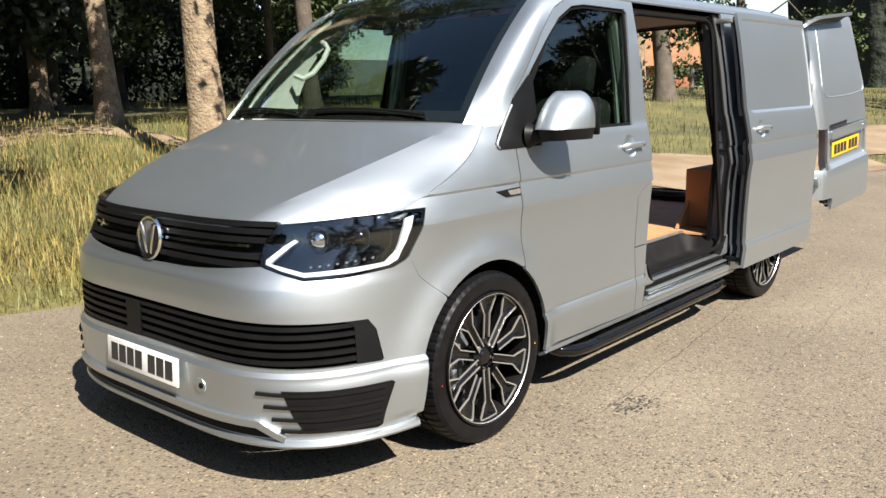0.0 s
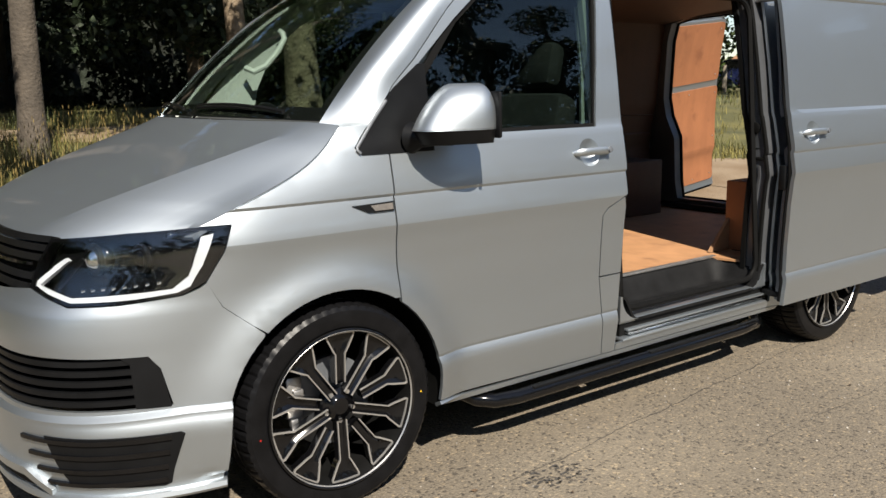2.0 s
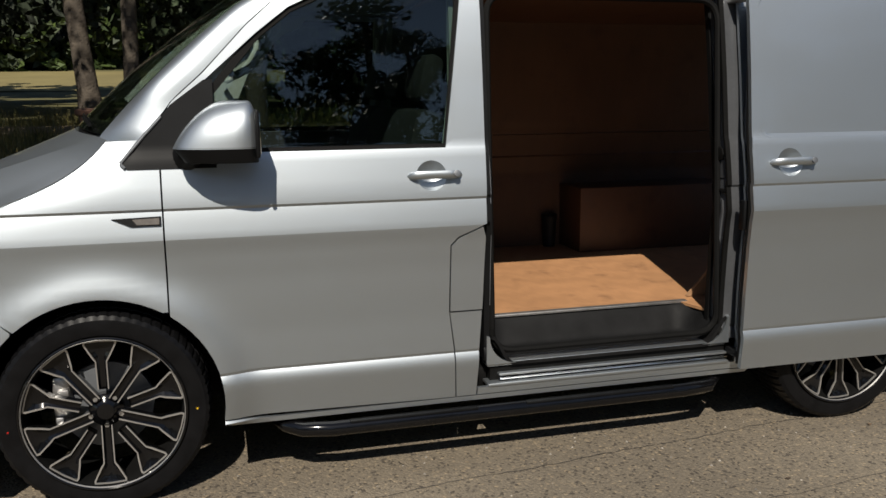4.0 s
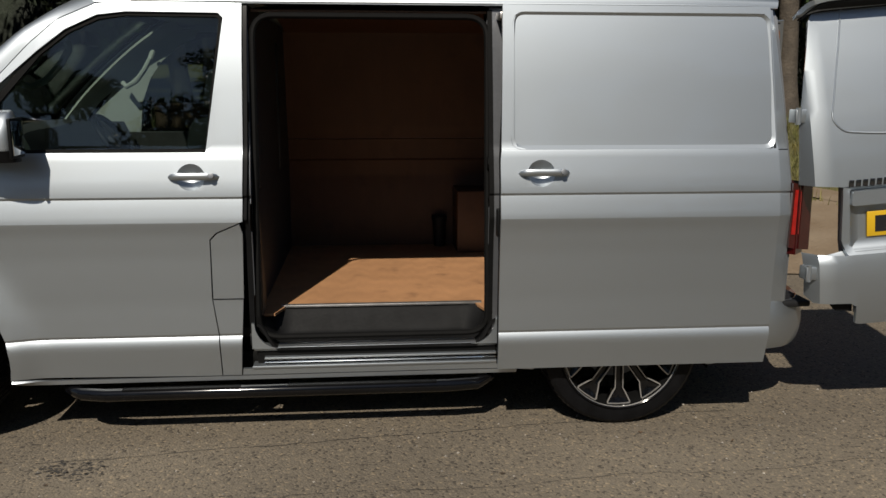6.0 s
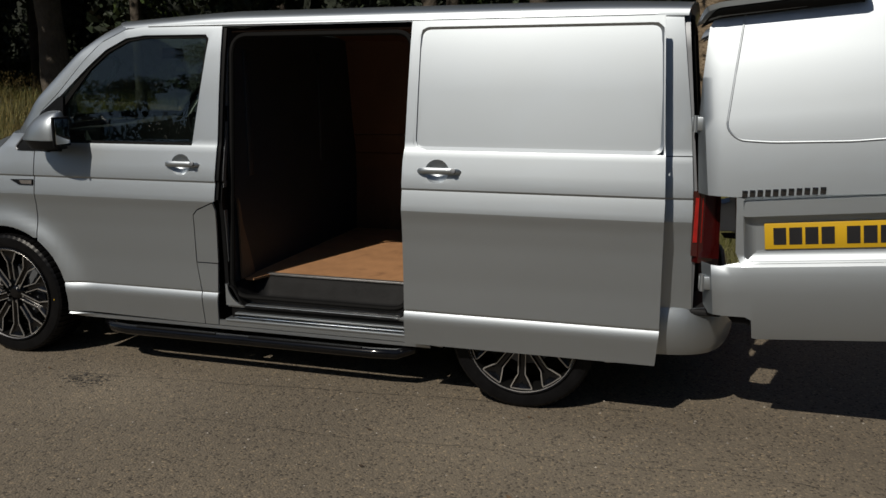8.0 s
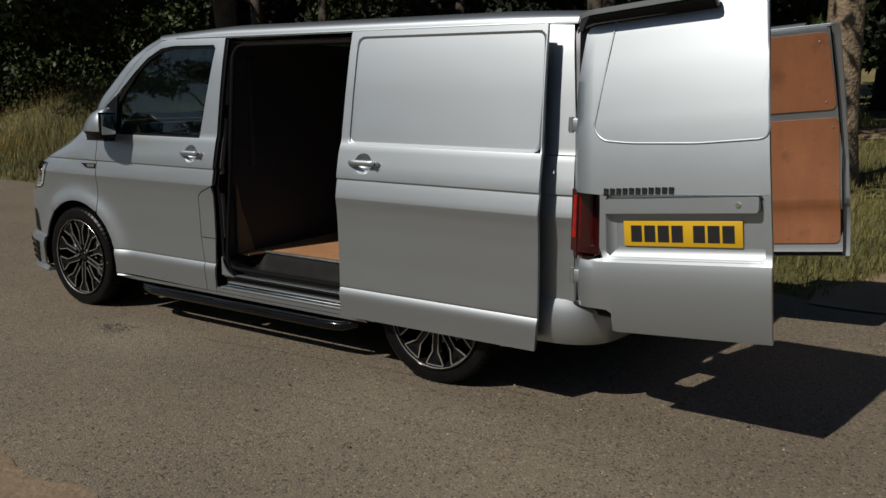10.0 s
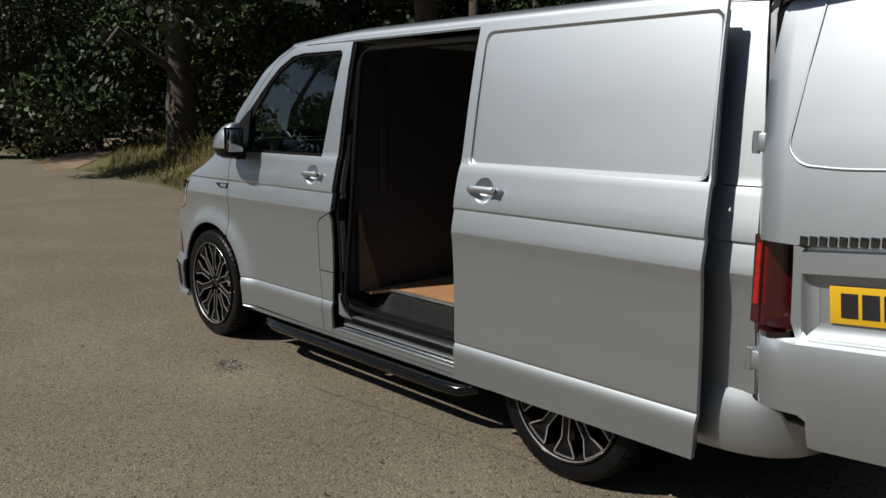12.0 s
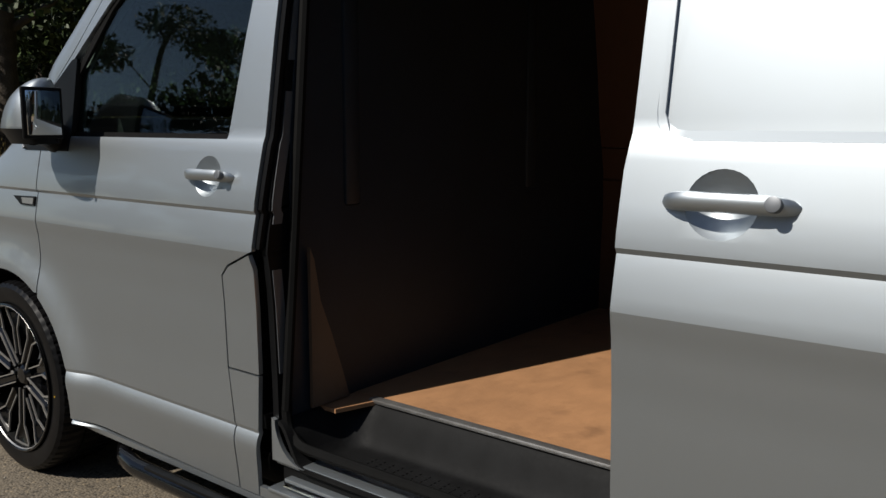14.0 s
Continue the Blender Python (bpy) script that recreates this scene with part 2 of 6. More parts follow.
def tube(points, radius, seg=10, bm=None, caps=True):
    """A round bar along points; radius is one number or one for each point."""
    bm = bm or bmesh.new()
    pts = [Vector(p) for p in points]
    rings = []
    side_v = None
    for i, p in enumerate(pts):
        d = (pts[min(i + 1, len(pts) - 1)] - pts[max(i - 1, 0)]).normalized()
        if side_v is None:
            side_v = d.orthogonal().normalized()
        side_v = (side_v - d * side_v.dot(d)).normalized()
        up = d.cross(side_v)
        r = radius[i] if isinstance(radius, (list, tuple)) else radius
        rings.append([bm.verts.new(p + (side_v * math.cos(k * 2 * math.pi / seg) + up * math.sin(k * 2 * math.pi / seg)) * r) for k in range(seg)])
    for a, b in zip(rings, rings[1:]):
        for k in range(seg):
            bm.faces.new((a[k], a[(k + 1) % seg], b[(k + 1) % seg], b[k]))
    if caps:
        bm.faces.new(list(reversed(rings[0])))
        bm.faces.new(rings[-1])
    return bm


def revolve(profile, seg=48, axis="x", bm=None):
    """A turned body: profile as (radius, along)."""
    bm = bm or bmesh.new()
    rings = []
    for k in range(seg):
        a = 2 * math.pi * k / seg
        rings.append([bm.verts.new((h, r * math.cos(a), r * math.sin(a)) if axis == "x" else (r * math.cos(a), r * math.sin(a), h)) for r, h in profile])
    for k in range(seg):
        p, q = rings[k], rings[(k + 1) % seg]
        for i in range(len(profile) - 1):
            bm.faces.new((p[i], q[i], q[i + 1], p[i + 1]))
    bmesh.ops.remove_doubles(bm, verts=bm.verts[:], dist=1e-6)
    bmesh.ops.recalc_face_normals(bm, faces=bm.faces[:])
    return bm


def prism(outline, fn, depth):
    """A flat outline (a, b) given depth; fn(a, b, d) lays it in space."""
    bm = bmesh.new()
    lo = [bm.verts.new(fn(a, b, 0)) for a, b in outline]
    hi = [bm.verts.new(fn(a, b, depth)) for a, b in outline]
    bm.faces.new(lo)
    bm.faces.new(list(reversed(hi)))
    for i in range(len(lo)):
        j = (i + 1) % len(lo)
        bm.faces.new((lo[j], lo[i], hi[i], hi[j]))
    bmesh.ops.recalc_face_normals(bm, faces=bm.faces[:])
    return bm


def sheet(fn, us, vs, thick=0.0, out=None):
    """A sheet over a grid of two parameters."""
    return patch([(us[0], vs[0]), (us[-1], vs[0]), (us[-1], vs[-1]), (us[0], vs[-1])], fn, us[1:-1], vs[1:-1], thick, out)


def rounded(poly, r, n=4):
    """An outline with its corners rounded."""
    res = []
    for i, p in enumerate(poly):
        p, a, b = Vector(p), Vector(poly[i - 1]), Vector(poly[(i + 1) % len(poly)])
        u, v = (a - p), (b - p)
        k = min(r, u.length * 0.45, v.length * 0.45)
        u, v = p + u.normalized() * k, p + v.normalized() * k
        for j in range(n + 1):
            t = j / n
            q = u * (1 - t) ** 2 + p * 2 * t * (1 - t) + v * t ** 2
            res.append((q.x, q.y))
    return res


def steps(a, b, n):
    return [a + (b - a) * i / n for i in range(n + 1)]


def off(fn, d, out=(1, 0, 0)):
    """The surface fn moved outwards by d."""
    def moved(a, b):
        e = 1e-3
        p = fn(a, b)
        n = (fn(a + e, b) - fn(a - e, b)).cross(fn(a, b + e) - fn(a, b - e))
        if n.length < 1e-12:
            return p
        n.normalize()
        ref = Vector(out) if out else Vector((p.x, p.y - 0.6, 0))
        return p + n * (d if n.dot(ref) > 0 else -d)
    return moved


# body surfaces: x to the van's left, y to its rear, z up; the front axle stands at y = 0
Y0 = -0.2
SIDE_Z = [0.20, 0.27, 0.30, 0.36, 0.392, 0.410, 0.424, 0.441, 0.450, 0.461, 0.60, 0.80, 0.90, 0.922, 0.936, 0.948, 0.96, 0.975, 1.00, 1.032, 1.045, 1.055, 1.08, 1.13, 1.20, 1.225, 1.245, 1.27, 1.50, 1.70, 1.83, 1.865]
SIDE_W = [0.920, 0.925, 0.9272, 0.9325, 0.9358, 0.9370, 0.9358, 0.931, 0.9265, 0.9300, 0.931, 0.9385, 0.9462, 0.9497, 0.9518, 0.9532, 0.9520, 0.9496, 0.9452, 0.9390, 0.9360, 0.9425, 0.9400, 0.9305, 0.9155, 0.9100, 0.9020, 0.8975, 0.8645, 0.8300, 0.8020, 0.790]
NOSE_Z = [0.17, 0.19, 0.25, 0.29, 0.457, 0.472, 0.645, 0.69, 0.77, 0.80, 0.90, 0.985, 1.04]
NOSE_Y = [-0.94, -0.945, -0.962, -0.972, -0.972, -0.955, -0.95, -0.955, -0.945, -0.925, -0.90, -0.885, -0.86]
SHUT_Y = [-0.455, -0.36, -0.24, -0.106, -0.01, 0.064]
SHUT_Z = [1.010, 1.048, 1.093, 1.153, 1.213, 1.288]
smooth_y = np.linspace(-0.455, 0.064, 25)
smooth_z = np.polyval(np.polyfit(SHUT_Y, SHUT_Z, 4), smooth_y)
SHUT_Y = [-0.60] + list(smooth_y) + [0.2]
SHUT_Z = [0.985] + list(smooth_z) + [1.30]
AR = 0.405   # wheel arch radius
AZ = 0.355


def wz(z):
    return float(np.interp(z, SIDE_Z, SIDE_W))


def nz(z):
    return float(np.interp(z, [0.2, 0.6, 0.75, 0.9, 1.05], [4.6, 5.0, 4.6, 3.2, 3.0]))


def yn(z):
    return float(np.interp(z, NOSE_Z, NOSE_Y))


def lean(y, z):
    if y > 0.25 or z < 0.9:
        return 0.0
    below = max(0.0, float(np.interp(y, SHUT_Y, SHUT_Z)) - z)
    deep = float(np.interp(y, [-0.5, -0.372, -0.106, 0.064], [0.008, 0.011, 0.014, 0.018]))
    return deep * math.exp(-below / 0.06) * float(np.interp(y, [0.064, 0.16], [1, 0]))


def flare(y, z):
    out = 0.0
    for yc in (0.0, 3.03):
        r = math.hypot(y - yc, z - AZ)
        if r > AR - 0.02 and z > 0.25:
            out += 0.032 * math.exp(-((r - AR) / 0.08) ** 2)
    return out


def side(y, z):
    """The left flank."""
    w = wz(z) - lean(y, z)
    if y < Y0:
        q = min(1.0, (Y0 - y) / (Y0 - yn(z)))
        w *= (1 - q ** 2.4) ** (1 / nz(z))
    w += flare(y, z)
    if y > 3.3:
        w -= 0.03 * ((y - 3.3) / 0.5) ** 2
    return Vector((w, y, z))


def front(s, z):
    """The nose, s from -1 (right) over 0 (middle) to 1 (left)."""
    a = min(abs(s), 1.0) * math.pi / 2
    x = wz(z) * math.sin(a) ** (2 / nz(z))
    y = Y0 - (Y0 - yn(z)) * max(0.0, math.cos(a)) ** (2 / 2.4)
    x -= lean(y, z)
    x += flare(y, z) * min(1.0, max(0.0, (abs(s) - 0.5) / 0.3))
    x += 0.022 * float(np.interp(z, [0.457, 0.472], [1, 0])) * min(1.0, max(0.0, (abs(s) - 0.2) / 0.3))
    return Vector((x if s >= 0 else -x, y, z))


def s_x(x, z):
    return math.copysign(math.asin(min(1.0, (abs(x) / wz(z)) ** (nz(z) / 2))) * 2 / math.pi, x)


def s_y(y, z):
    q = min(1.0, max(0.0, (Y0 - y) / (Y0 - yn(z))))
    return math.acos(q ** 1.2) * 2 / math.pi


# ---- the van's body ----
van = empty("van", (0, 1.5, 0), "silver panel van with side and rear doors open on the road", "van")
CZ = sorted([z for z in SIDE_Z if 0.2 < z < 1.865] + [0.33, 0.48, 0.51, 0.54, 0.57, 0.63, 0.66, 0.69, 0.72, 0.745, 0.77, 0.825, 0.85, 0.875, 0.93])
CY = steps(-0.9, 3.9, 128)
CS = steps(-0.98, 0.98, 56)


def flank(name, poly, mat=PAINT, parent=van, thick=0.014, fn=side, label="", right=True, cy=CY, angle=32):
    """A panel of the left flank and, with right, its twin on the other side."""
    ob = part(name, patch(poly, fn, cy, CZ, thick, (1, 0, 0), True), mat, parent, label, angle)
    if right:
        part(name, mirrored(patch(poly, fn, cy, CZ, thick, (1, 0, 0), True)), mat, van if parent is van else parent, label, angle)
    return ob


def arc(yc, z_from, z_to, r=AR, up=True, n=14):
    """Points of a wheel arch from the front (z_from) over the top to the rear (z_to)."""
    a0, a1 = math.pi - math.asin((z_from - AZ) / r), math.asin((z_to - AZ) / r)
    return [(yc + r * math.cos(a0 + (a1 - a0) * i / n), AZ + r * math.sin(a0 + (a1 - a0) * i / n)) for i in range(n + 1)]


# wings
shut = list(zip(SHUT_Y[1:-1], SHUT_Z[1:-1]))
wing_top = [(y, z - 0.007) for y, z in shut]
arch_f = arc(0.0, 0.665, 0.70)
flank("front_wing", [(-0.300, 0.693), (-0.385, 0.764), (-0.428, 0.845), (-0.372, 0.93), (-0.340, 1.0115), (-0.43, 1.0125)] + wing_top[1:] + [(0.166, 1.285), (0.104, 1.213), (0.118, 1.195), (0.231, 1.195), (0.231, arch_f[-1][1])] + list(reversed(arch_f)), label="")

# front doors
rear_edge = [(1.386, 0.952), (1.275, 0.905), (1.246, 0.875), (1.242, 0.62), (1.262, 0.46), (1.268, 0.272)]
arch_d = arc(0.0, 0.70, 0.285, n=20)
arch_d = [(0.237, AZ + math.sqrt(AR ** 2 - 0.237 ** 2))] + [p for p in arch_d if p[0] > 0.24]
HANDLE_F, HANDLE_S = (1.180, 1.136), (2.632, 1.153)


def bowl_rim(centre, n=14, rad=0.058):
    """Left and right half of a handle bowl's rim, from the top down."""
    y, z = centre
    left = [(y - rad * math.sin(math.pi * i / n), z + rad * 0.95 * math.cos(math.pi * i / n)) for i in range(n + 1)]
    right = [(y + rad * math.sin(math.pi * i / n), z + rad * 0.95 * math.cos(math.pi * i / n)) for i in range(n + 1)]
    left[0] = right[0] = (y, left[0][1])
    left[-1] = right[-1] = (y, left[-1][1])
    return left, right


hl, hr = bowl_rim(HANDLE_F)
hy = HANDLE_F[0]
door_low = [[(0.237, 1.195), (0.335, 1.195), (0.335, 1.236), (hy, 1.236)] + hl + [(hy, 0.272)] + list(reversed(arch_d)),
            [(hy, 1.236), (1.393, 1.236)] + rear_edge + [(hy, 0.272)] + list(reversed(hr))]
frame_out = [(1.393, 1.236), (1.398, 1.845), (0.93, 1.852), (0.81, 1.838), (0.655, 1.770), (0.545, 1.672), (0.389, 1.507), (0.283, 1.413), (0.268, 1.392)]
win_in = [(0.278, 1.398), (0.389, 1.480), (0.575, 1.645), (0.69, 1.735), (0.815, 1.794), (0.93, 1.808), (1.302, 1.806), (1.322, 1.785), (1.243, 1.247), (1.24, 1.236)]
door_frame = frame_out + win_in
TRI = [(0.108, 1.211), (0.128, 1.187), (0.42, 1.187), (0.42, 1.487), (0.389, 1.484), (0.278, 1.402), (0.248, 1.366), (0.185, 1.300)]
glass_out = [(0.40, 1.232), (0.40, 1.452), (0.575, 1.655), (0.69, 1.745), (0.815, 1.802), (0.93, 1.816), (1.310, 1.813), (1.330, 1.788), (1.25, 1.232)]


def inset(d):
    return off(side, -d)


for sign in (1, -1):
    flip = (lambda b: b) if sign > 0 else mirrored
    door = part("front_door", flip(patch(door_low, side, CY, CZ, 0.014, (1, 0, 0), True)), PAINT, van, "silver front door")
    part("window_frame", flip(patch(door_frame, side, CY, CZ, 0.018, (1, 0, 0))), PAINT, door)
    part("window_glass", flip(patch(glass_out, inset(0.018), CY, CZ, 0.004, (1, 0, 0))), GLASS_SIDE, door, "dark tinted side window")
    seal_out = [(0.40, 1.228), (0.40, 1.452), (0.573, 1.657), (0.688, 1.748), (0.815, 1.806), (0.93, 1.820), (1.312, 1.818), (1.336, 1.79), (1.256, 1.228)]
    seal_in = [(1.238, 1.252), (1.304, 1.778), (1.294, 1.791), (0.93, 1.794), (0.822, 1.779), (0.70, 1.722), (0.588, 1.633), (0.418, 1.434), (0.418, 1.252)]
    ring = [seal_out + seal_in, [seal_out[-1], seal_out[0], seal_in[-1], seal_in[0]]]
    part("window_seal", flip(patch(ring, inset(0.010), CY, CZ, 0.01, (1, 0, 0))), SEAL, door)
    sail = part("mirror_triangle", flip(patch(TRI, off(side, 0.003), CY, CZ, 0.012, (1, 0, 0))), BLACK, door, "black plastic triangle")
    rim_pts = [off(side, 0.005)(y, z) for y, z in ((0.122, 1.192), (0.111, 1.203), (0.112, 1.212), (0.185, 1.297), (0.246, 1.362))]
    # Lighter grey paints the sunlit edge of the black triangle.
    part("rim", flip(tube(rim_pts, 0.0055, 8)), GREYSHADE, sail, "rim of the triangle, its sunlit edge painted grey")

    # handle: dished bowl, bar and lock
    def bowl(y0, z0, fn, rad=0.059):
        bm = bmesh.new()
        rings = []
        for i in range(7):
            q = i / 6
            depth = -0.026 * (1 - q ** 2.2)
            rings.append([bm.verts.new(off(fn, 0.0 + depth)(y0 + rad * q * math.cos(a), z0 + rad * 0.95 * q * math.sin(a))) for a in steps(0, 2 * math.pi, 28)[:-1]] if i else [bm.verts.new(off(fn, -0.026)(y0, z0))])
        for k in range(28):
            bm.faces.new((rings[0][0], rings[1][k], rings[1][(k + 1) % 28]))
            for i in range(1, 6):
                bm.faces.new((rings[i][k], rings[i + 1][k], rings[i + 1][(k + 1) % 28], rings[i][(k + 1) % 28]))
        return bm

    def grip(y0, y1, z0, fn):
        bm = bmesh.new()
        n, rings = 18, []
        for i in range(n + 1):
            t = i / n
            y = y0 + (y1 - y0) * t
            tall = 0.0145 * (1 - abs(2 * t - 1) ** 7) ** 0.6 + 0.001
            lift = -0.006 + 0.031 * (1 - abs(2 * t - 1) ** 5)
            base = off(fn, 0.0)(y, z0)
            nrm = (off(fn, 0.1)(y, z0) - base).normalized()
            rings.append([bm.verts.new(base + nrm * (lift + (0.0095 * tall / 0.0155 + 0.0005) * math.sin(a)) + Vector((0, 0, tall * math.cos(a)))) for a in steps(0, 2 * math.pi, 12)[:-1]])
        for a, b in zip(rings, rings[1:]):
            for k in range(12):
                bm.faces.new((a[k], a[(k + 1) % 12], b[(k + 1) % 12], b[k]))
        bm.faces.new(rings[0])
        bm.faces.new(list(reversed(rings[-1])))
        bmesh.ops.recalc_face_normals(bm, faces=bm.faces[:])
        return bm

    def lock(y0, z0, fn):
        bm = bmesh.new()
        base, nrm = fn(y0, z0), (off(fn, 0.1)(y0, z0) - fn(y0, z0)).normalized()
        tube([base + nrm * 0.02, base + nrm * 0.0362, base + nrm * 0.0368], [0.0125, 0.0120, 0.0100], 18, bm)
        return bm

    part("handle_bowl", flip(bowl(*HANDLE_F, side)), PAINT, door)
    part("door_handle", flip(grip(1.085, 1.300, 1.136, side)), PAINT, door)
    part("lock", flip(lock(1.268, 1.138, side)), GREYSHADE, door)

    # door mirror
    def pod(lower):
        bm = bmesh.new()
        rings = []
        zs = steps(1.262, 1.40, 8) + [1.407, 1.412, 1.415] if not lower else steps(1.215, 1.266, 5)
        for z in zs:
            q_ = max(0.0, (z - 1.262) / 0.1535)
            top = max(0.0, 1 - q_ ** 2.8) ** 0.5 if not lower else 0.82 + 0.18 * (z - 1.215) / 0.05
            x0, x1 = 0.985 + 0.035 * (1 - top), 1.035 + 0.10 * top
            y1 = 0.557 - 0.03 * (1 - top) * (not lower)
            y0 = y1 - 0.07 - 0.205 * top * (1 - 0.40 * min(1.0, q_))
            ring_ = []
            for a in steps(0, 2 * math.pi, 24)[:-1]:
                ex = abs(math.cos(a)) ** 0.65 * math.copysign(1, math.cos(a))
                ey = abs(math.sin(a)) ** 0.75 * math.copysign(1, math.sin(a))
                yy = (y0 + y1) / 2 + (y1 - y0) / 2 * ey
                push = 0.05 * (1 - (yy - y0) / (y1 - y0)) ** 1.5
                ring_.append(bm.verts.new(((x0 + x1) / 2 + (x1 - x0) / 2 * ex - push, yy, z)))
            rings.append(ring_)
        for a, b in zip(rings, rings[1:]):
            for k in range(24):
                bm.faces.new((a[k], a[(k + 1) % 24], b[(k + 1) % 24], b[k]))
        bm.faces.new(list(reversed(rings[0])))
        bm.faces.new(rings[-1])
        bmesh.ops.recalc_face_normals(bm, faces=bm.faces[:])
        return bm

    mirror = part("door_mirror", flip(pod(False)), PAINT, van, "silver door mirror cap", 50)
    part("mirror_base", flip(pod(True)), BLACK, mirror, "black mirror underside")
    arm = tube([(0.915, 0.33, 1.235), (0.95, 0.34, 1.237), (0.985, 0.37, 1.24), (1.03, 0.42, 1.242)], [0.055, 0.035, 0.032, 0.034], 14)
    part("mirror_arm", flip(arm), BLACK, mirror)
    face = box((0.998, 0.545, 1.230), (1.124, 0.5600, 1.386), 0.007)
    part("mirror_rim", flip(face), BLACK, mirror)
    part("mirror_glass", flip(box((1.008, 0.5575, 1.242), (1.113, 0.5625, 1.375), 0.0024)), MIRROR, mirror)

# side repeaters on the wings
for sign in (1, -1):
    flip = (lambda b: b) if sign > 0 else mirrored
    rep = part("side_repeater", flip(patch([(0.068, 1.026), (0.227, 1.030), (0.227, 0.998), (0.13, 0.998)], off(side, 0.006), steps(0.07, 0.22, 4), (), 0.01, (1, 0, 0))), BLACK, van, "dark side indicator")
    part("indicator_lens", flip(patch([(0.135, 1.022), (0.222, 1.024), (0.222, 1.003), (0.15, 1.003)], off(side, 0.009), (), (), 0.004, (1, 0, 0))), AMBER, rep)

# pillars behind the front doors, filler flap and sill
flank("pillar_panel", [(1.385, 0.958), (1.397, 1.845), (1.418, 1.845), (1.41, 1.2), (1.402, 0.958)], BLACK, fn=off(side, -0.012))
flap = flank("fuel_flap", [(1.251, 0.872), (1.279, 0.900), (1.372, 0.940), (1.384, 0.90), (1.375, 0.617), (1.248, 0.617)], right=False, label="")
flank("sill_corner", [(1.247, 0.611), (1.373, 0.611), (1.362, 0.44), (1.352, 0.272), (1.273, 0.272), (1.267, 0.46)])
flank("sill", [(1.357, 0.272), (1.360, 0.300), (2.50, 0.300), (2.56, 0.272)], fn=off(side, 0.0))
flank("front_sill_lip", [(0.40, 0.250), (0.40, 0.268), (1.40, 0.268), (2.56, 0.268), (2.56, 0.250)])

# rear quarters
arch_r = arc(3.03, 0.272, 0.272, n=26)
quarter = [(2.50, 0.272)] + arch_r + [(3.50, 0.272), (3.50, 0.545), (3.80, 0.545), (3.78, 1.10), (3.755, 1.40), (3.70, 1.845), (2.50, 1.845)]
flank("rear_quarter", quarter, right=False)
flank("quarter_groove", [(3.64, 1.2335), (3.64, 1.2375), (3.77, 1.2375), (3.77, 1.2335)], SEAL, fn=off(side, 0.001), thick=0.002, right=False)
right_side = [(1.40, 1.845), (1.40, 0.272)] + arch_r + [(3.50, 0.272), (3.50, 0.545), (3.80, 0.545), (3.78, 1.10), (3.755, 1.40), (3.70, 1.845)]
part("side_panel", mirrored(patch(right_side, side, CY, CZ, 0.014, (1, 0, 0))), PAINT, van, "silver panelled side without windows")

# sliding door, run back along the flank
OUT = 0.105


def slid(y, z):
    return Vector((wz(z - RAISED) + OUT, y, z))


def slid_in(y, z):
    p = slid(y, z)
    p.x -= 0.009
    return p


CD = steps(2.40, 3.70, 24)
CZS = [z + RAISED for z in CZ]
hl, hr = bowl_rim(HANDLE_S)
hy = HANDLE_S[0]
slide_low = [[(hy, 1.25), (2.466, 1.25), (2.461, 1.20), (2.461, 0.303), (hy, 0.303)] + list(reversed(hl)), [(hy, 0.303), (3.655, 0.303), (3.668, 0.45), (3.668, 1.05), (3.66, 1.25), (hy, 1.25)] + hr]
slide = part("sliding_door", patch(slide_low, slid, CD, CZS, 0.02, (1, 0, 0), True), PAINT, van, "silver sliding door run back along the side")
part("upper_frame", patch([(2.4663, 1.2505), (2.575, 1.2505), (2.532, 1.262), (2.520, 1.295), (2.524, 1.775), (2.532, 1.800), (2.556, 1.812), (3.60, 1.812), (3.625, 1.79), (3.652, 1.2505), (3.66, 1.2505), (3.655, 1.30), (3.628, 1.842), (2.478, 1.842)], slid, CD, CZS, 0.02, (1, 0, 0)), PAINT, slide)
rec = rounded([(2.513, 1.262), (2.527, 1.805), (3.62, 1.805), (3.645, 1.262)], 0.045)
part("recessed_panel", patch(rec, slid_in, CD, CZS, 0.01, (1, 0, 0)), PAINT, slide)


def rec_bevel():
    inner = rounded([(2.518, 1.266), (2.531, 1.801), (3.614, 1.801), (3.638, 1.266)], 0.04)
    outer = rounded([(2.505, 1.2496), (2.519, 1.813), (3.628, 1.813), (3.652, 1.2496)], 0.05)
    bm = bmesh.new()
    a = [bm.verts.new(slid(y, z) + Vector((0.0006, 0, 0))) for y, z in outer]
    b = [bm.verts.new(slid_in(y, z) + Vector((0.0006, 0, 0))) for y, z in inner]
    for i in range(len(a)):
        j = (i + 1) % len(a)
        bm.faces.new((a[i], a[j], b[j], b[i]))
    bm.normal_update()
    bmesh.ops.recalc_face_normals(bm, faces=bm.faces[:])
    return bm


part("panel_bevel", rec_bevel(), PAINT, slide)
part("handle_bowl", bowl(*HANDLE_S, slid), PAINT, slide)
part("door_handle", grip(2.532, 2.755, 1.153, slid), PAINT, slide)
part("lock", lock(2.720, 1.154, slid), GREYSHADE, slide)
# its inner shell and edge
inner = [[(2.475, 0.32), (3.64, 0.32), (3.645, 1.07), (2.475, 1.07)], [(2.475, 1.24), (3.645, 1.24), (3.61, 1.82), (2.515, 1.82)]]


def slid_deep(y, z):
    p = slid(y, z)
    p.x -= 0.021
    return p


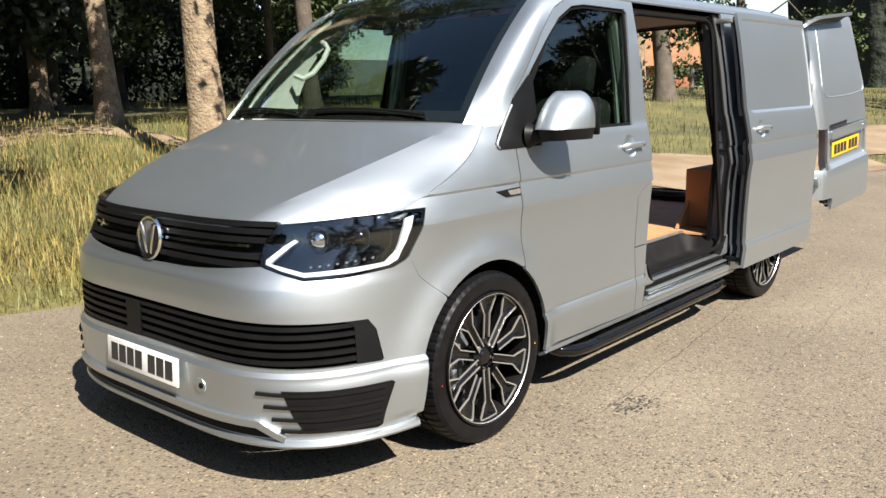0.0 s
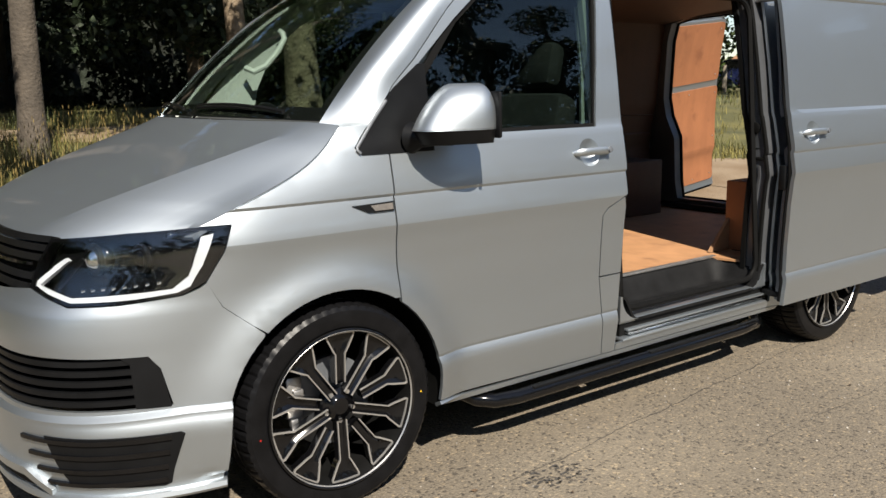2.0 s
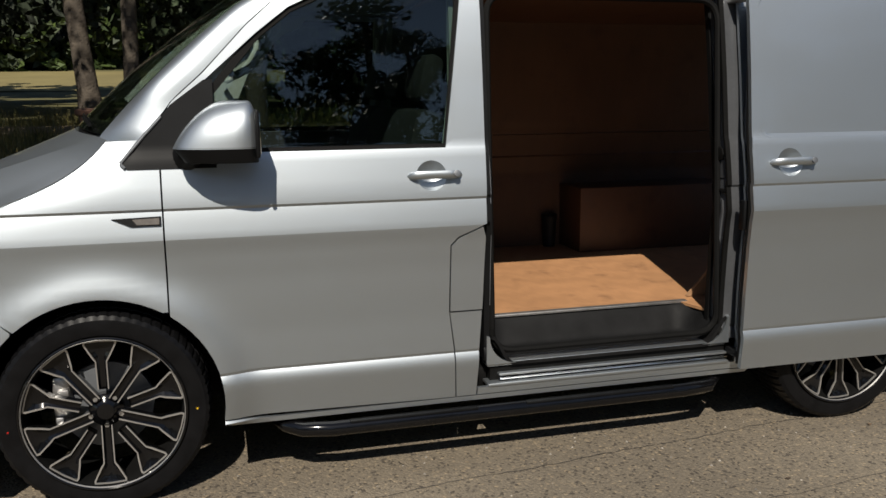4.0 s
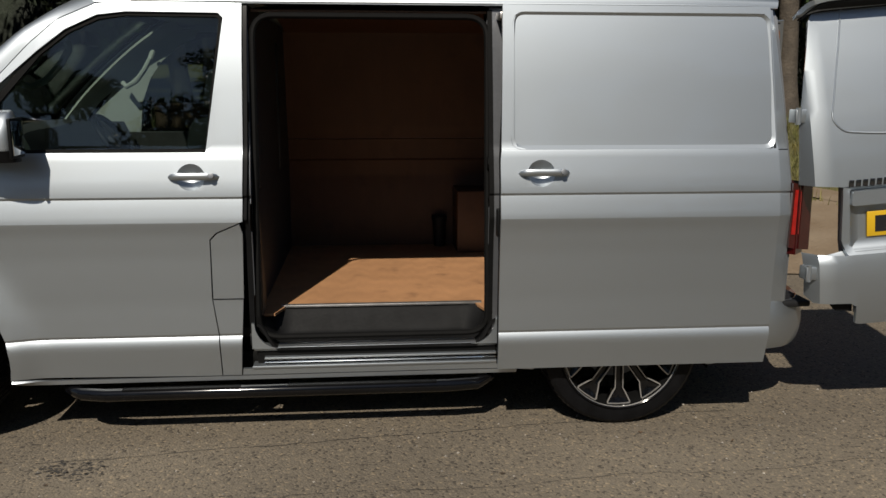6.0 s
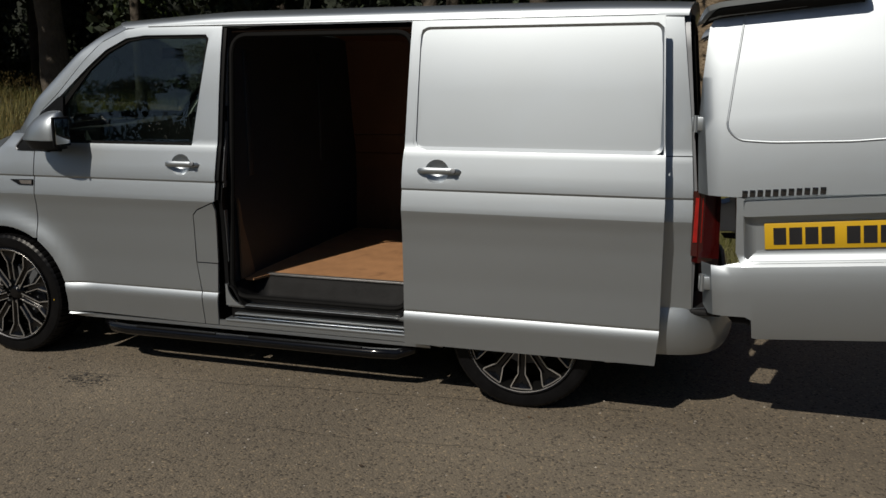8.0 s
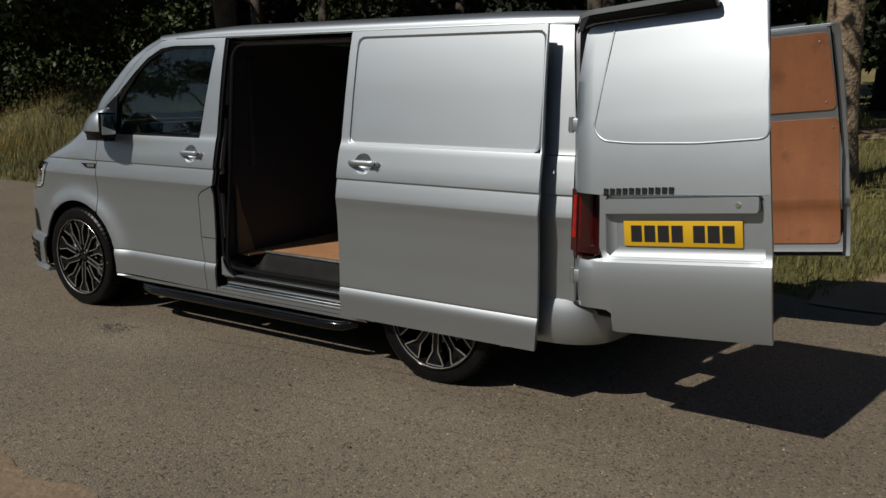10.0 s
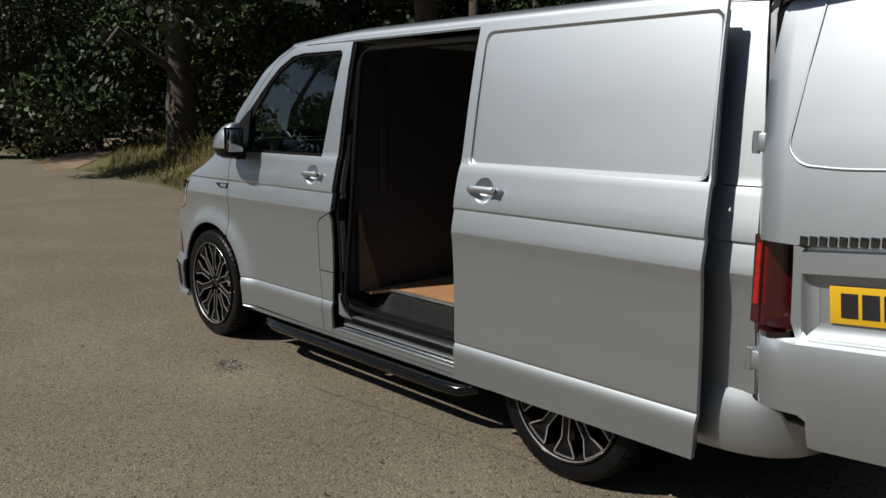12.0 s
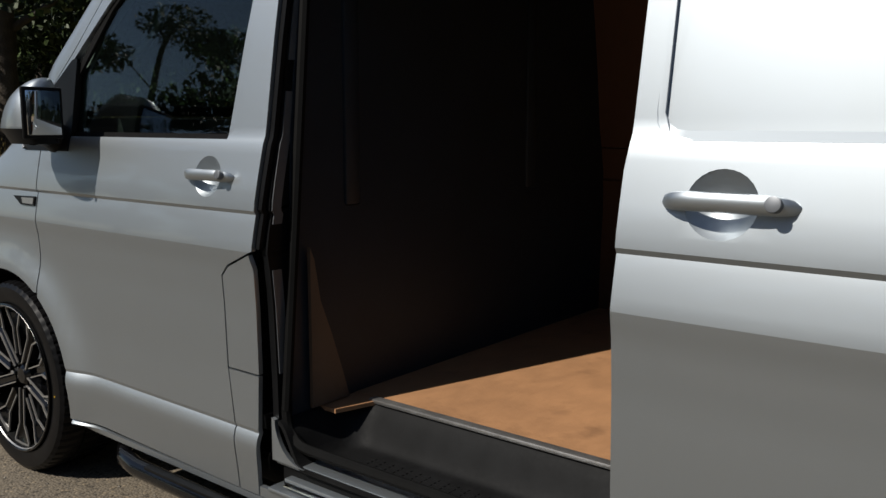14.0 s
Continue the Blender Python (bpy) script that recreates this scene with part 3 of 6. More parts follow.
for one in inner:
    part("inner_shell", patch(one, slid_deep, CD, CZS, 0.040, (1, 0, 0)), GREYSHADE, slide)
part("edge_seal", tube([slid(2.468, z) + Vector((-0.03, 0, 0)) for z in steps(0.32, 1.20, 10)] + [slid(2.468 + (z - 1.2) * 0.06, z) + Vector((-0.03, 0, 0)) for z in steps(1.24, 1.82, 8)], 0.010, 8), SEAL, slide)
part("latch", box((0.972, 2.452, 0.88), (1.007, 2.47, 1.0), 0.005), BLACK, slide)
part("lower_roller", box((0.90, 2.47, 0.335), (1.0, 2.60, 0.365), 0.006), BLACK, slide)
part("upper_roller", box((0.75, 2.47, 1.785), (0.885, 2.52, 1.815), 0.006), STEEL, slide)

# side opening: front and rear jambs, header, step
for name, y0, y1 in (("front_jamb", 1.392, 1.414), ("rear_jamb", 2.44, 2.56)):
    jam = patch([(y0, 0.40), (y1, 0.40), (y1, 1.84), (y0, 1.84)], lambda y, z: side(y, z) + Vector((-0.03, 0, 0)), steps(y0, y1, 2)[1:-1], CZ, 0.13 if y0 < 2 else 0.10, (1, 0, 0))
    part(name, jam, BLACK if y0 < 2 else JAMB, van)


def loop_seal():
    pts = []
    for y, z in rounded([(1.428, 0.43), (2.432, 0.43), (2.432, 1.80), (1.435, 1.80)], 0.09, 6):
        p = side(y, max(0.42, z))
        pts.append(p + Vector((-0.045, 0, 0)))
    return tube(pts + [pts[0]], 0.014, 8, caps=False)


part("door_seal", loop_seal(), SEAL, van)
part("jamb_hole", tube([(0.842, 2.447, 1.178), (0.842, 2.430, 1.178), (0.842, 2.428, 1.178)], [0.031, 0.030, 0.024], 8), SEAL, van)
part("striker", box((0.815, 2.432, 1.02), (0.90, 2.446, 1.036), 0.004), SEAL, van)


def post_strip(d0, d1, z0, z1, proud, mat, label=""):
    """An upright strip on the front face of the opening's rear post, d0 to d1 in from the skin."""
    return part("post_strip", patch([(d0, z0), (d1, z0), (d1, z1), (d0, z1)], lambda d, z: side(2.44, z) + Vector((-d, -proud, 0)), (), CZ, 0.02, (0, -1, 0)), mat, van, label)


post_strip(0.108, 0.134, 0.41, 1.83, 0.010, SEAL, "thick black rubber seal on the door post")
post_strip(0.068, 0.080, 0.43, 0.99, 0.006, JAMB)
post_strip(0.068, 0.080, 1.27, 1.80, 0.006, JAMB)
post_strip(0.028, 0.040, 0.41, 1.83, 0.008, SEAL)
for z0, z1 in ((0.62, 0.90), (1.02, 1.36), (1.44, 1.74)):
    zm = (z0 + z1) / 2
    strip_j = patch([(0.036, z0), (0.066, z0), (0.066, z1), (0.036, z1)], lambda d, z: side(1.41, z) + Vector((-d, 0.008, 0)), (), CZ, 0.004, (0, 1, 0))
    part("jamb_strip", strip_j, GREYSHADE, van, "grey metal strip on the door jamb")


def tray(y, x):
    """The step: a flat well with rounded inner corners and sides that curve up to the floor."""
    r = 0.13
    a = min(y - 1.425, 2.465 - y)
    b = x - 0.622
    gap = r - math.hypot(max(0.0, r - a), max(0.0, r - b)) if a < r and b < r else min(a, b)
    q = min(1.0, max(0.0, 1 - gap / 0.085))
    return Vector((x, y, 0.386 + 0.111 * (q * q * (3 - 2 * q)) ** 0.9))


part("step_tray", sheet(tray, steps(1.425, 2.465, 72), [0.622 + 0.288 * v for v in (0, 0.03, 0.06, 0.09, 0.12, 0.15, 0.18, 0.21, 0.24, 0.27, 0.3, 0.34, 0.38, 0.42, 0.5, 0.6, 0.8, 0.93, 1)], 0.012, (0, 0, 1)), MAT, van, "black ribbed rubber step mat", 60)
ribs = bmesh.new()
for i in range(7):
    for k in range(24):
        add_box(ribs, (0.742 + i * 0.0165, 1.60 + k * 0.031, 0.384), (0.751 + i * 0.0165, 1.624 + k * 0.031, 0.3878), 0.0)
part("mat_ribs", ribs, MAT, van)
part("floor_strip", box((0.615, 1.50, 0.494), (0.645, 2.44, 0.506), 0.003), STEEL, van, "aluminium edge strip")
for y_, z_, x_, t_, mat_, name_ in ((1.405, 0.372, 0.905, 0.016, PAINT, "sill_top"), (1.45, 0.335, 0.918, 0.010, PAINT, "track_lip"), (1.45, 0.322, 0.924, 0.006, CHROME, "track_edge"), (1.40, 0.300, 0.934, 0.012, PAINT, "sill_ledge")):
    part(name_, box((x_ - 0.075, y_, z_), (x_, 2.47, z_ + t_), 0.003), mat_, van)
part("track_channel", box((0.84, 1.42, 0.302), (0.893, 2.47, 0.372), 0.0), SEAL, van)
for c in (0, 1):
    corner = [(1.400, 0.384), (1.400, 0.50)] + [(1.412 + 0.11 * (1 - math.cos(a)), 0.496 - 0.112 * math.sin(a)) for a in steps(0, math.pi / 2, 8)]
    if c:
        corner = [(3.878 - y, z) for y, z in corner]
    part("sill_gusset", patch(corner, lambda y, z: Vector((0.914, y, z)), (), (), 0.012, (1, 0, 0)), PAINT, van)

# ---- nose ----


def fs(pts):
    """Outline on the nose from (x, z) or, with 'y', (y, z) pairs."""
    return [(s_x(a, b), b) for a, b in pts]


NZ = sorted(steps(0.2, 1.02, 41) + [0.446, 0.457, 0.472, 0.645, 0.768, 0.79])
arch_b = list(reversed(arc(0.0, 0.30, 0.665, n=12)))
arch_b = [(-math.sqrt(max(0, AR ** 2 - (z - AZ) ** 2)), z) for z in steps(0.655, 0.36, 10)]
half = [(0.0, 0.803), (0.2, 0.828), (0.292, 0.838), (0.36, 0.815), (0.442, 0.793), (0.60, 0.797), (0.775, 0.812), (0.82, 0.83), (0.835, 0.842)]
seam = [(-0.4272, 0.8436), (-0.3862, 0.7630), (-0.3012, 0.6920), (-0.266, 0.661)]
seam = [(a[0] + (b[0] - a[0]) * k / 8, a[1] + (b[1] - a[1]) * k / 8) for a, b in zip(seam, seam[1:]) for k in range(8)]
half += [(s_y(y, z), z) for y, z in seam + arch_b + [(-0.412, 0.30), (-0.425, 0.205)]]
half += [(0.80, 0.205), (0.70, 0.205), (0.31, 0.215), (0.20, 0.225), (0.0, 0.225), (0.0, 0.492), (0.2, 0.486), (0.65, 0.482), (0.735, 0.478), (0.742, 0.485), (0.715, 0.60), (0.683, 0.642), (0.4, 0.648), (0.0, 0.652)]
FOUT = (0, -1, 0)
for sign in (1, -1):
    flip = (lambda b: b) if sign > 0 else mirrored
    part("bumper", flip(patch(half, front, CS, NZ, 0.012, FOUT)), PAINT, van, "silver front bumper with a deep sports lip")

# lower grille
lo_open = [(-0.735, 0.485), (0.735, 0.485), (0.71, 0.62), (0.683, 0.642), (-0.683, 0.642), (-0.71, 0.62)]
lower = part("lower_grille", patch(lo_open, off(front, -0.045, None), CS, NZ, 0.006, FOUT), BLACK, van, "black lower grille")
for z in (0.505, 0.535, 0.567, 0.598, 0.628):
    part("slat", patch([(-0.64, z - 0.008), (0.64, z - 0.008), (0.64, z + 0.007), (-0.64, z + 0.007)], off(front, -0.004, None), CS, (), 0.04, FOUT), BLACK, lower)
for sign in (1, -1):
    part("end_cap", patch([(sign * 0.64, 0.484), (sign * 0.738, 0.480), (sign * 0.715, 0.60), (sign * 0.685, 0.641), (sign * 0.60, 0.644), (sign * 0.63, 0.62)], off(front, -0.001, None), CS, NZ, 0.03, FOUT), BLACK, lower)
part("sensor", patch(fs([(-0.16, 0.497), (-0.06, 0.497), (-0.06, 0.635), (-0.16, 0.635)]), off(front, 0.0, None), (), (), 0.03, FOUT), BLACK, lower)

# upper grille with its badge, a plain roundel
up_open = [(-0.292, 0.838), (-0.2, 0.828), (0.0, 0.805), (0.2, 0.828), (0.292, 0.838), (0.36, 0.985), (0.0, 0.998), (-0.36, 0.985)]
upper = part("upper_grille", patch(up_open, off(front, -0.04, None), CS, NZ, 0.006, FOUT), BLACK, van, "black radiator grille with chrome strip")
for i, (z, lift) in enumerate(((0.842, 0.0), (0.872, 0.0), (0.925, 0.0), (0.955, 0.0), (0.982, 0.0))):
    w0 = 0.26 + 0.10 * (z - 0.83) / 0.15
    part("slat", patch([(-w0, z - 0.010), (w0, z - 0.010), (w0 + 0.01, z + 0.010), (-w0 - 0.01, z + 0.010)], off(front, -0.006, None), CS, (), 0.035, FOUT), BLACK, upper)
for sign in (1, -1):
    part("chrome_strip", patch([(sign * s_x(0.09, 0.9), 0.893), (sign * 0.27, 0.900), (sign * 0.275, 0.909), (sign * s_x(0.09, 0.9), 0.902)], off(front, -0.002, None), CS, (), 0.02, FOUT), CHROME, upper)
by, bz = yn(0.885) - 0.008, 0.887


def turned(profile, y, z, tilt=-8):
    bm = revolve(profile, 40, "z")
    bmesh.ops.transform(bm, matrix=Matrix.Translation((0.0, y, z)) @ Euler((radians(90 + tilt), 0, 0)).to_matrix().to_4x4(), verts=bm.verts[:])
    return bm


badge = part("badge", turned([(0.0, 0.0), (0.078, 0.0), (0.084, 0.006), (0.080, 0.014), (0.0, 0.014)], by + 0.012, bz), BLACK, van, "round badge with plain chrome ring and bars")
part("ring", turned([(0.071, 0.010), (0.074, 0.020), (0.082, 0.022), (0.087, 0.014), (0.085, 0.004), (0.071, 0.010)], by + 0.012, bz), CHROME, badge)
bars = bmesh.new()
for x, a in ((-0.030, -16), (0.030, 16)):
    add_box(bars, (-0.008, -0.006, -0.062), (0.008, 0.006, 0.062), 0.003, Matrix.Translation((x, by - 0.006, bz)) @ Euler((0, radians(a), 0)).to_matrix().to_4x4())
part("bars", bars, CHROME, badge)

# headlamps
lamp_out = [(0.292, 0.841), (0.36, 0.819), (0.442, 0.797), (0.60, 0.801), (0.775, 0.816), (0.832, 0.846), (0.876, 0.93), (0.902, 1.008), (0.80, 1.010), (0.625, 1.003), (0.375, 0.982), (0.33, 0.92)]
for sign in (1, -1):
    flip = (lambda b: b) if sign > 0 else mirrored
    lamp = part("headlamp", flip(patch(lamp_out, off(front, -0.045, None), CS, NZ, 0.006, FOUT)), GLOSS, van, "black headlamp with a white light strip")
    lamp_in = [(0.310, 0.8415), (0.36, 0.827), (0.442, 0.805), (0.60, 0.809), (0.77, 0.824), (0.824, 0.852), (0.864, 0.932), (0.888, 1.0), (0.80, 1.002), (0.625, 0.995), (0.38, 0.974), (0.338, 0.918)]
    ring_b = [[lamp_out[k], lamp_out[(k + 1) % 12], lamp_in[(k + 1) % 12], lamp_in[k]] for k in range(12)]
    part("bezel", flip(patch(ring_b, off(front, -0.001, None), CS, NZ, 0.03, FOUT)), GLOSS, lamp)
    strip = [(0.302, 0.852), (0.425, 0.930), (0.437, 0.922), (0.328, 0.851), (0.445, 0.821), (0.60, 0.828), (0.748, 0.834), (0.790, 0.868), (0.823, 0.984), (0.856, 0.990), (0.83, 0.91), (0.795, 0.838), (0.75, 0.818), (0.60, 0.811), (0.442, 0.807), (0.36, 0.829)]
    part("light_strip", flip(patch(strip, off(front, -0.006, None), CS, NZ, 0.012, FOUT)), DRL, lamp, "white light strip")
    for s_, z_, r_ in ((0.505, 0.925, 0.038), (0.655, 0.925, 0.034)):
        c = off(front, -0.035, None)(s_, z_)
        n_ = (off(front, 0.1, None)(s_, z_) - c).normalized()
        n_ = Vector((0.25, -1, 0)).normalized()
        part("projector_bowl", flip(tube([c + n_ * q for q in (-0.004, 0.008, 0.010)], [r_ * 1.3, r_ * 1.25, r_], 20)), BLACK, lamp)
        ball = bmesh.new()
        bmesh.ops.create_icosphere(ball, subdivisions=3, radius=r_)
        bmesh.ops.translate(ball, vec=c - n_ * 0.008, verts=ball.verts[:])
        part("projector_lens", flip(ball), CHROME if s_ < 0.6 else GLOSS, lamp)
    led = bmesh.new()
    for k in range(8):
        c = off(front, -0.030, None)(0.47 + k * 0.034, 0.844 + 0.0016 * k)
        add_box(led, c - Vector((0.0035, 0.006, 0.005)), c + Vector((0.0035, 0.006, 0.005)), 0.002)
    part("led_row", flip(led), CHROME, lamp)
    part("lens", flip(patch(lamp_out, off(front, 0.001, None), CS, NZ, 0.003, FOUT)), LENS, lamp, "clear lens")

# number plate, tow cover, corner vents, splitter


def plate(name, mat, m, parent, label):
    ob = part(name, box((-0.26, -0.004, -0.0555), (0.26, 0.004, 0.0555), 0.003, m), mat, parent, label)
    x = -0.225
    for w in (0.05, 0.05, 0.05, 0.05, 0.0, 0.05, 0.05, 0.05):
        if w:
            part("plain_bar", box((x, -0.0055, -0.036), (x + w, -0.0035, 0.036), 0.0, m), INK, ob)
            x += w + 0.0115
        else:
            x += 0.033
    return ob


plate("number_plate", WHITE, Matrix.Translation((0.0, -0.992, 0.412)) @ Euler((radians(-4), 0, 0)).to_matrix().to_4x4(), van, "white number plate with plain dark bars")
c = front(s_x(0.368, 0.385), 0.385)
tow = part("tow_cover", tube([c + Vector((0, 0.004, 0)), c + Vector((0.001, -0.004, 0))], [0.030, 0.026], 20), PAINT, van)
part("tow_hole", tube([c + Vector((0.006, 0.0, 0)), c + Vector((0.007, -0.006, 0))], 0.011, 14), SEAL, tow)
for sign in (1, -1):
    flip = (lambda b: b) if sign > 0 else mirrored
    vent = part("corner_vent", flip(patch([(0.345, 0.415), (0.755, 0.408), (0.765, 0.40), (0.72, 0.245), (0.70, 0.238), (0.43, 0.262), (0.385, 0.33)], off(front, 0.003, None), CS, NZ, 0.012, FOUT)), BLACK, van, "black corner vent")
    for k, (z, s0) in enumerate(((0.405, 0.255), (0.358, 0.285), (0.312, 0.315), (0.268, 0.345))):
        part("vent_bar", flip(patch([(s0, z + 0.004), (0.73 - k * 0.006, z), (0.73 - k * 0.006, z - 0.016), (s0, z - 0.008)], off(front, 0.009, None), CS, (), 0.012, FOUT)), GLOSS, vent)

lip = bmesh.new()
rings = []
for s_ in steps(-0.86, 0.86, 60):
    base = front(s_, 0.21)
    n_ = Vector((base.x * 0.5, base.y + 0.2, 0)).normalized()
    drop = 0.0
    rings.append([lip.verts.new(base + n_ * d + Vector((0, 0, h - drop))) for d, h in ((-0.05, -0.012), (0.012, -0.014), (0.020, -0.004), (0.016, 0.010), (-0.002, 0.018), (-0.05, 0.018))])
for a, b in zip(rings, rings[1:]):
    for i in range(6):
        lip.faces.new((a[i], b[i], b[(i + 1) % 6], a[(i + 1) % 6]))
lip.faces.new(rings[0])
lip.faces.new(list(reversed(rings[-1])))
bmesh.ops.recalc_face_normals(lip, faces=lip.faces[:])
part("splitter", lip, PAINT, van, "silver lip under the bumper")
blade = patch([(-0.33, 0.232), (0.33, 0.232), (0.30, 0.268), (0.26, 0.285), (-0.26, 0.285), (-0.30, 0.268)], off(front, 0.002, None), CS, (), 0.006, FOUT)
part("lip_slot", blade, SEAL, van)
bar_ = patch([(-0.35, 0.222), (-0.26, 0.278), (0.26, 0.278), (0.35, 0.222), (0.36, 0.245), (0.27, 0.302), (-0.27, 0.302), (-0.36, 0.245)], off(front, 0.016, None), CS, (), 0.02, FOUT)
part("lip_bar", bar_, PAINT, van)

# ---- bonnet ----


def bonnet(u, v):
    """u across from -1 to 1, v from the nose (0) to the windscreen (1)."""
    ye = -0.455 + 0.519 * v
    ze = float(np.interp(ye, SHUT_Y, SHUT_Z))
    xe = side(ye, ze - 0.002).x
    kc = 0.53 + 0.34 * v ** 0.62
    k = abs(u)
    k = kc * k / 0.7 if k < 0.7 else kc + (1 - kc) * (k - 0.7) / 0.3
    x = xe * k
    yf = front(min(0.88, s_x(min(x, 0.87), 0.99)), 0.99).y
    yr = 0.066 - 0.20 * (1 - k ** 2)
    f = k ** 6
    yf = yf * (1 - f) + (-0.455) * f
    yy = yf + (yr - yf) * v
    zc = 1.0 + 0.215 * v ** 0.72 + 0.100 * v ** 1.7
    soft = 0.0 if k <= kc else 1.0
    inner_ = zc - 0.012 + 0.025 * (k / kc) ** 5 * math.sin(math.pi * min(1.0, v + 0.12)) ** 0.7 - 0.006 * (k / kc) ** 2
    edge_z = zc - 0.018 + 0.025 * math.sin(math.pi * min(1.0, v + 0.12)) ** 0.7
    q = max(0.0, min(1.0, (k - kc) / (1 - kc)))
    q = 0.72 * q + 0.28 * q ** 2.6
    outer_ = edge_z * (1 - q) + ze * q
    z = inner_ * (1 - soft) + outer_ * soft
    z += -0.028 * (1 - v) ** 8
    return Vector((math.copysign(x, u), yy, z))


bon = sheet(bonnet, steps(-1, 1, 60), [0, 0.01, 0.03, 0.06, 0.1] + steps(0.15, 0.97, 22) + [1.0], 0.02, (0, 0, 1))
part("bonnet", bon, PAINT, van, "silver creased bonnet", 12)

# ---- windscreen, pillars, roof ----


def screen(u, v):
    k = 1 - u * u
    lo = Vector((0.80 * u, 0.045 - 0.165 * k, 1.305 + 0.012 * k))
    hi = Vector((0.685 * u, 0.735 - 0.10 * k, 1.893 + 0.022 * k))
    return lo.lerp(hi, v) + Vector((0, -0.62, 0.78)) * 0.035 * 4 * v * (1 - v)


US, VS = steps(-1, 1, 24), steps(0, 1, 14)
glass_f = part("windscreen", sheet(screen, US, VS, 0.005, (0, -1, 1)), GLASS_FRONT, van, "dark windscreen mirroring trees")
glass_f.visible_shadow = False


def band(u0, u1, v0, v1, d=-0.006):
    return patch([(u0, v0), (u1, v0), (u1, v1), (u0, v1)], off(screen, d, (0, -1, 1)), [u for u in US if min(u0, u1) < u < max(u0, u1)], [v for v in VS if v0 < v < v1], 0.003, (0, -1, 1))


part("screen_border", band(-1, -0.955, 0, 1), SEAL, glass_f)
part("screen_border", band(0.955, 1, 0, 1), SEAL, glass_f)
part("screen_border", band(-0.955, 0.955, 0, 0.06), SEAL, glass_f)
part("screen_border", band(-0.955, 0.955, 0.93, 1), SEAL, glass_f)
scut = patch([(-1, 0), (1, 0), (1, 1), (-1, 1)], lambda u, v: bonnet(u * 0.985, 1.0).lerp(screen(u * 0.99, 0.0), v) + Vector((0, 0, -0.028 * (1 - v) - 0.012 - 0.02 * math.sin(v * math.pi))), US, steps(0, 1, 4)[1:-1], 0.01, (0, 0, 1))
part("scuttle", scut, BLACK, van, "black scuttle panel under the windscreen")
for u0, u1, v1 in ((0.80, 0.10, 0.06), (-0.05, -0.80, 0.06)):
    pts = [off(screen, 0.014, (0, -1, 1))(u0 + (u1 - u0) * t, 0.018 + v1 * t * (1 - t) * 1.2 + 0.02 * t) for t in steps(0, 1, 10)]
    wiper = part("wiper", tube(pts, [0.008] * 3 + [0.0045] * 8, 6), BLACK, van)
    part("wiper_blade", tube([p + Vector((0, -0.004, -0.010)) for p in pts[3:]], 0.004, 6), SEAL, wiper)


PIL = [(0.172, 1.289), (0.185, 1.304), (0.248, 1.371), (0.283, 1.418), (0.389, 1.512), (0.545, 1.677), (0.655, 1.775), (0.81, 1.843)]


def pillar(t, w):
    """t up the pillar, w from the screen's edge (0) to the door frame (1)."""
    z = 1.288 + (1.843 - 1.288) * t
    zs, ys = [p[1] for p in PIL], [p[0] for p in PIL]
    d = side(float(np.interp(z, zs, ys)), z)
    e = screen(1.0, t)
    m_ = e.lerp(d, w)
    bulge = 0.044 * math.sin(w * math.pi) * min(1.0, 0.25 + 3.0 * t) * (1 - 0.75 * max(0.0, (t - 0.7) / 0.3))
    if t < 0:
        m_ += Vector((0.15 * t, 0.0, 0.1 * t))
    return m_ + Vector((0.72, -0.45, 0.4)).normalized() * bulge


for sign in (1, -1):
    flip = (lambda b: b) if sign > 0 else mirrored
    part("windscreen_pillar", flip(sheet(pillar, [-0.03] + steps(0, 1, 18), steps(0, 1, 8), 0.02, (1, -0.5, 0.3))), PAINT, van, "", 50)


def roof_edge(y):
    return 0.796 - 0.035 * max(0.0, (1.0 - y) / 0.3) ** 1.5 * 0.6 - 0.01 * max(0, (y - 3.3) / 0.4)


def roof(u, v):
    k = abs(u)
    y_side = 0.80 + 2.92 * v
    y_mid = 0.635 + 3.12 * v
    yy = y_mid + (y_side - y_mid) * k ** 2
    x = roof_edge(yy) * math.sin(k * math.pi / 2) ** 0.92
    arch_ = math.cos(k * math.pi / 2) ** 0.55 if k < 1 else 0.0
    crown = 0.108 * min(1.0, 0.58 + 0.42 * min(1, v / 0.22)) - 0.02 * max(0, (v - 0.8) / 0.2) ** 2
    arch_ *= 1 - 0.8 * k ** 8 * max(0.0, 1 - v / 0.16)
    base = 1.846
    return Vector((math.copysign(x, u), yy, base + crown * arch_))


part("roof", sheet(roof, steps(-1, 1, 40), steps(0, 1, 26), 0.012, (0, 0, 1)), PAINT, van, "silver roof")
for sign in (1, -1):
    flip = (lambda b: b) if sign > 0 else mirrored
    part("roof_gutter", flip(tube([side(y, 1.85) + Vector((-0.002, 0, 0.004)) for y in steps(0.95, 3.70, 20)], 0.006, 8)), PAINT, van)

# ---- cab ----
part("cab_floor", box((-0.84, 0.45, 0.42), (0.84, 1.38, 0.46), 0.0), GREYP, van)
part("firewall", box((-0.78, -0.16, 0.80), (0.78, -0.12, 1.10), 0.0), GREYP, van)
dash = sheet(lambda u, v: Vector((0.755 * u, 0.07 - 0.16 * (1 - u * u) + 0.55 * v, 1.262 + 0.035 * math.sin(v * 2.6) - 0.35 * max(0, v - 0.72) / 0.28 * (v > 0.72) + 0.03 * math.exp(-((u + 0.45) / 0.2) ** 2) * math.sin(v * math.pi))), steps(-1, 1, 20), steps(0, 1, 14), 0.03, (0, 0, 1))
part("dashboard", dash, DASH, van, "dark dashboard")
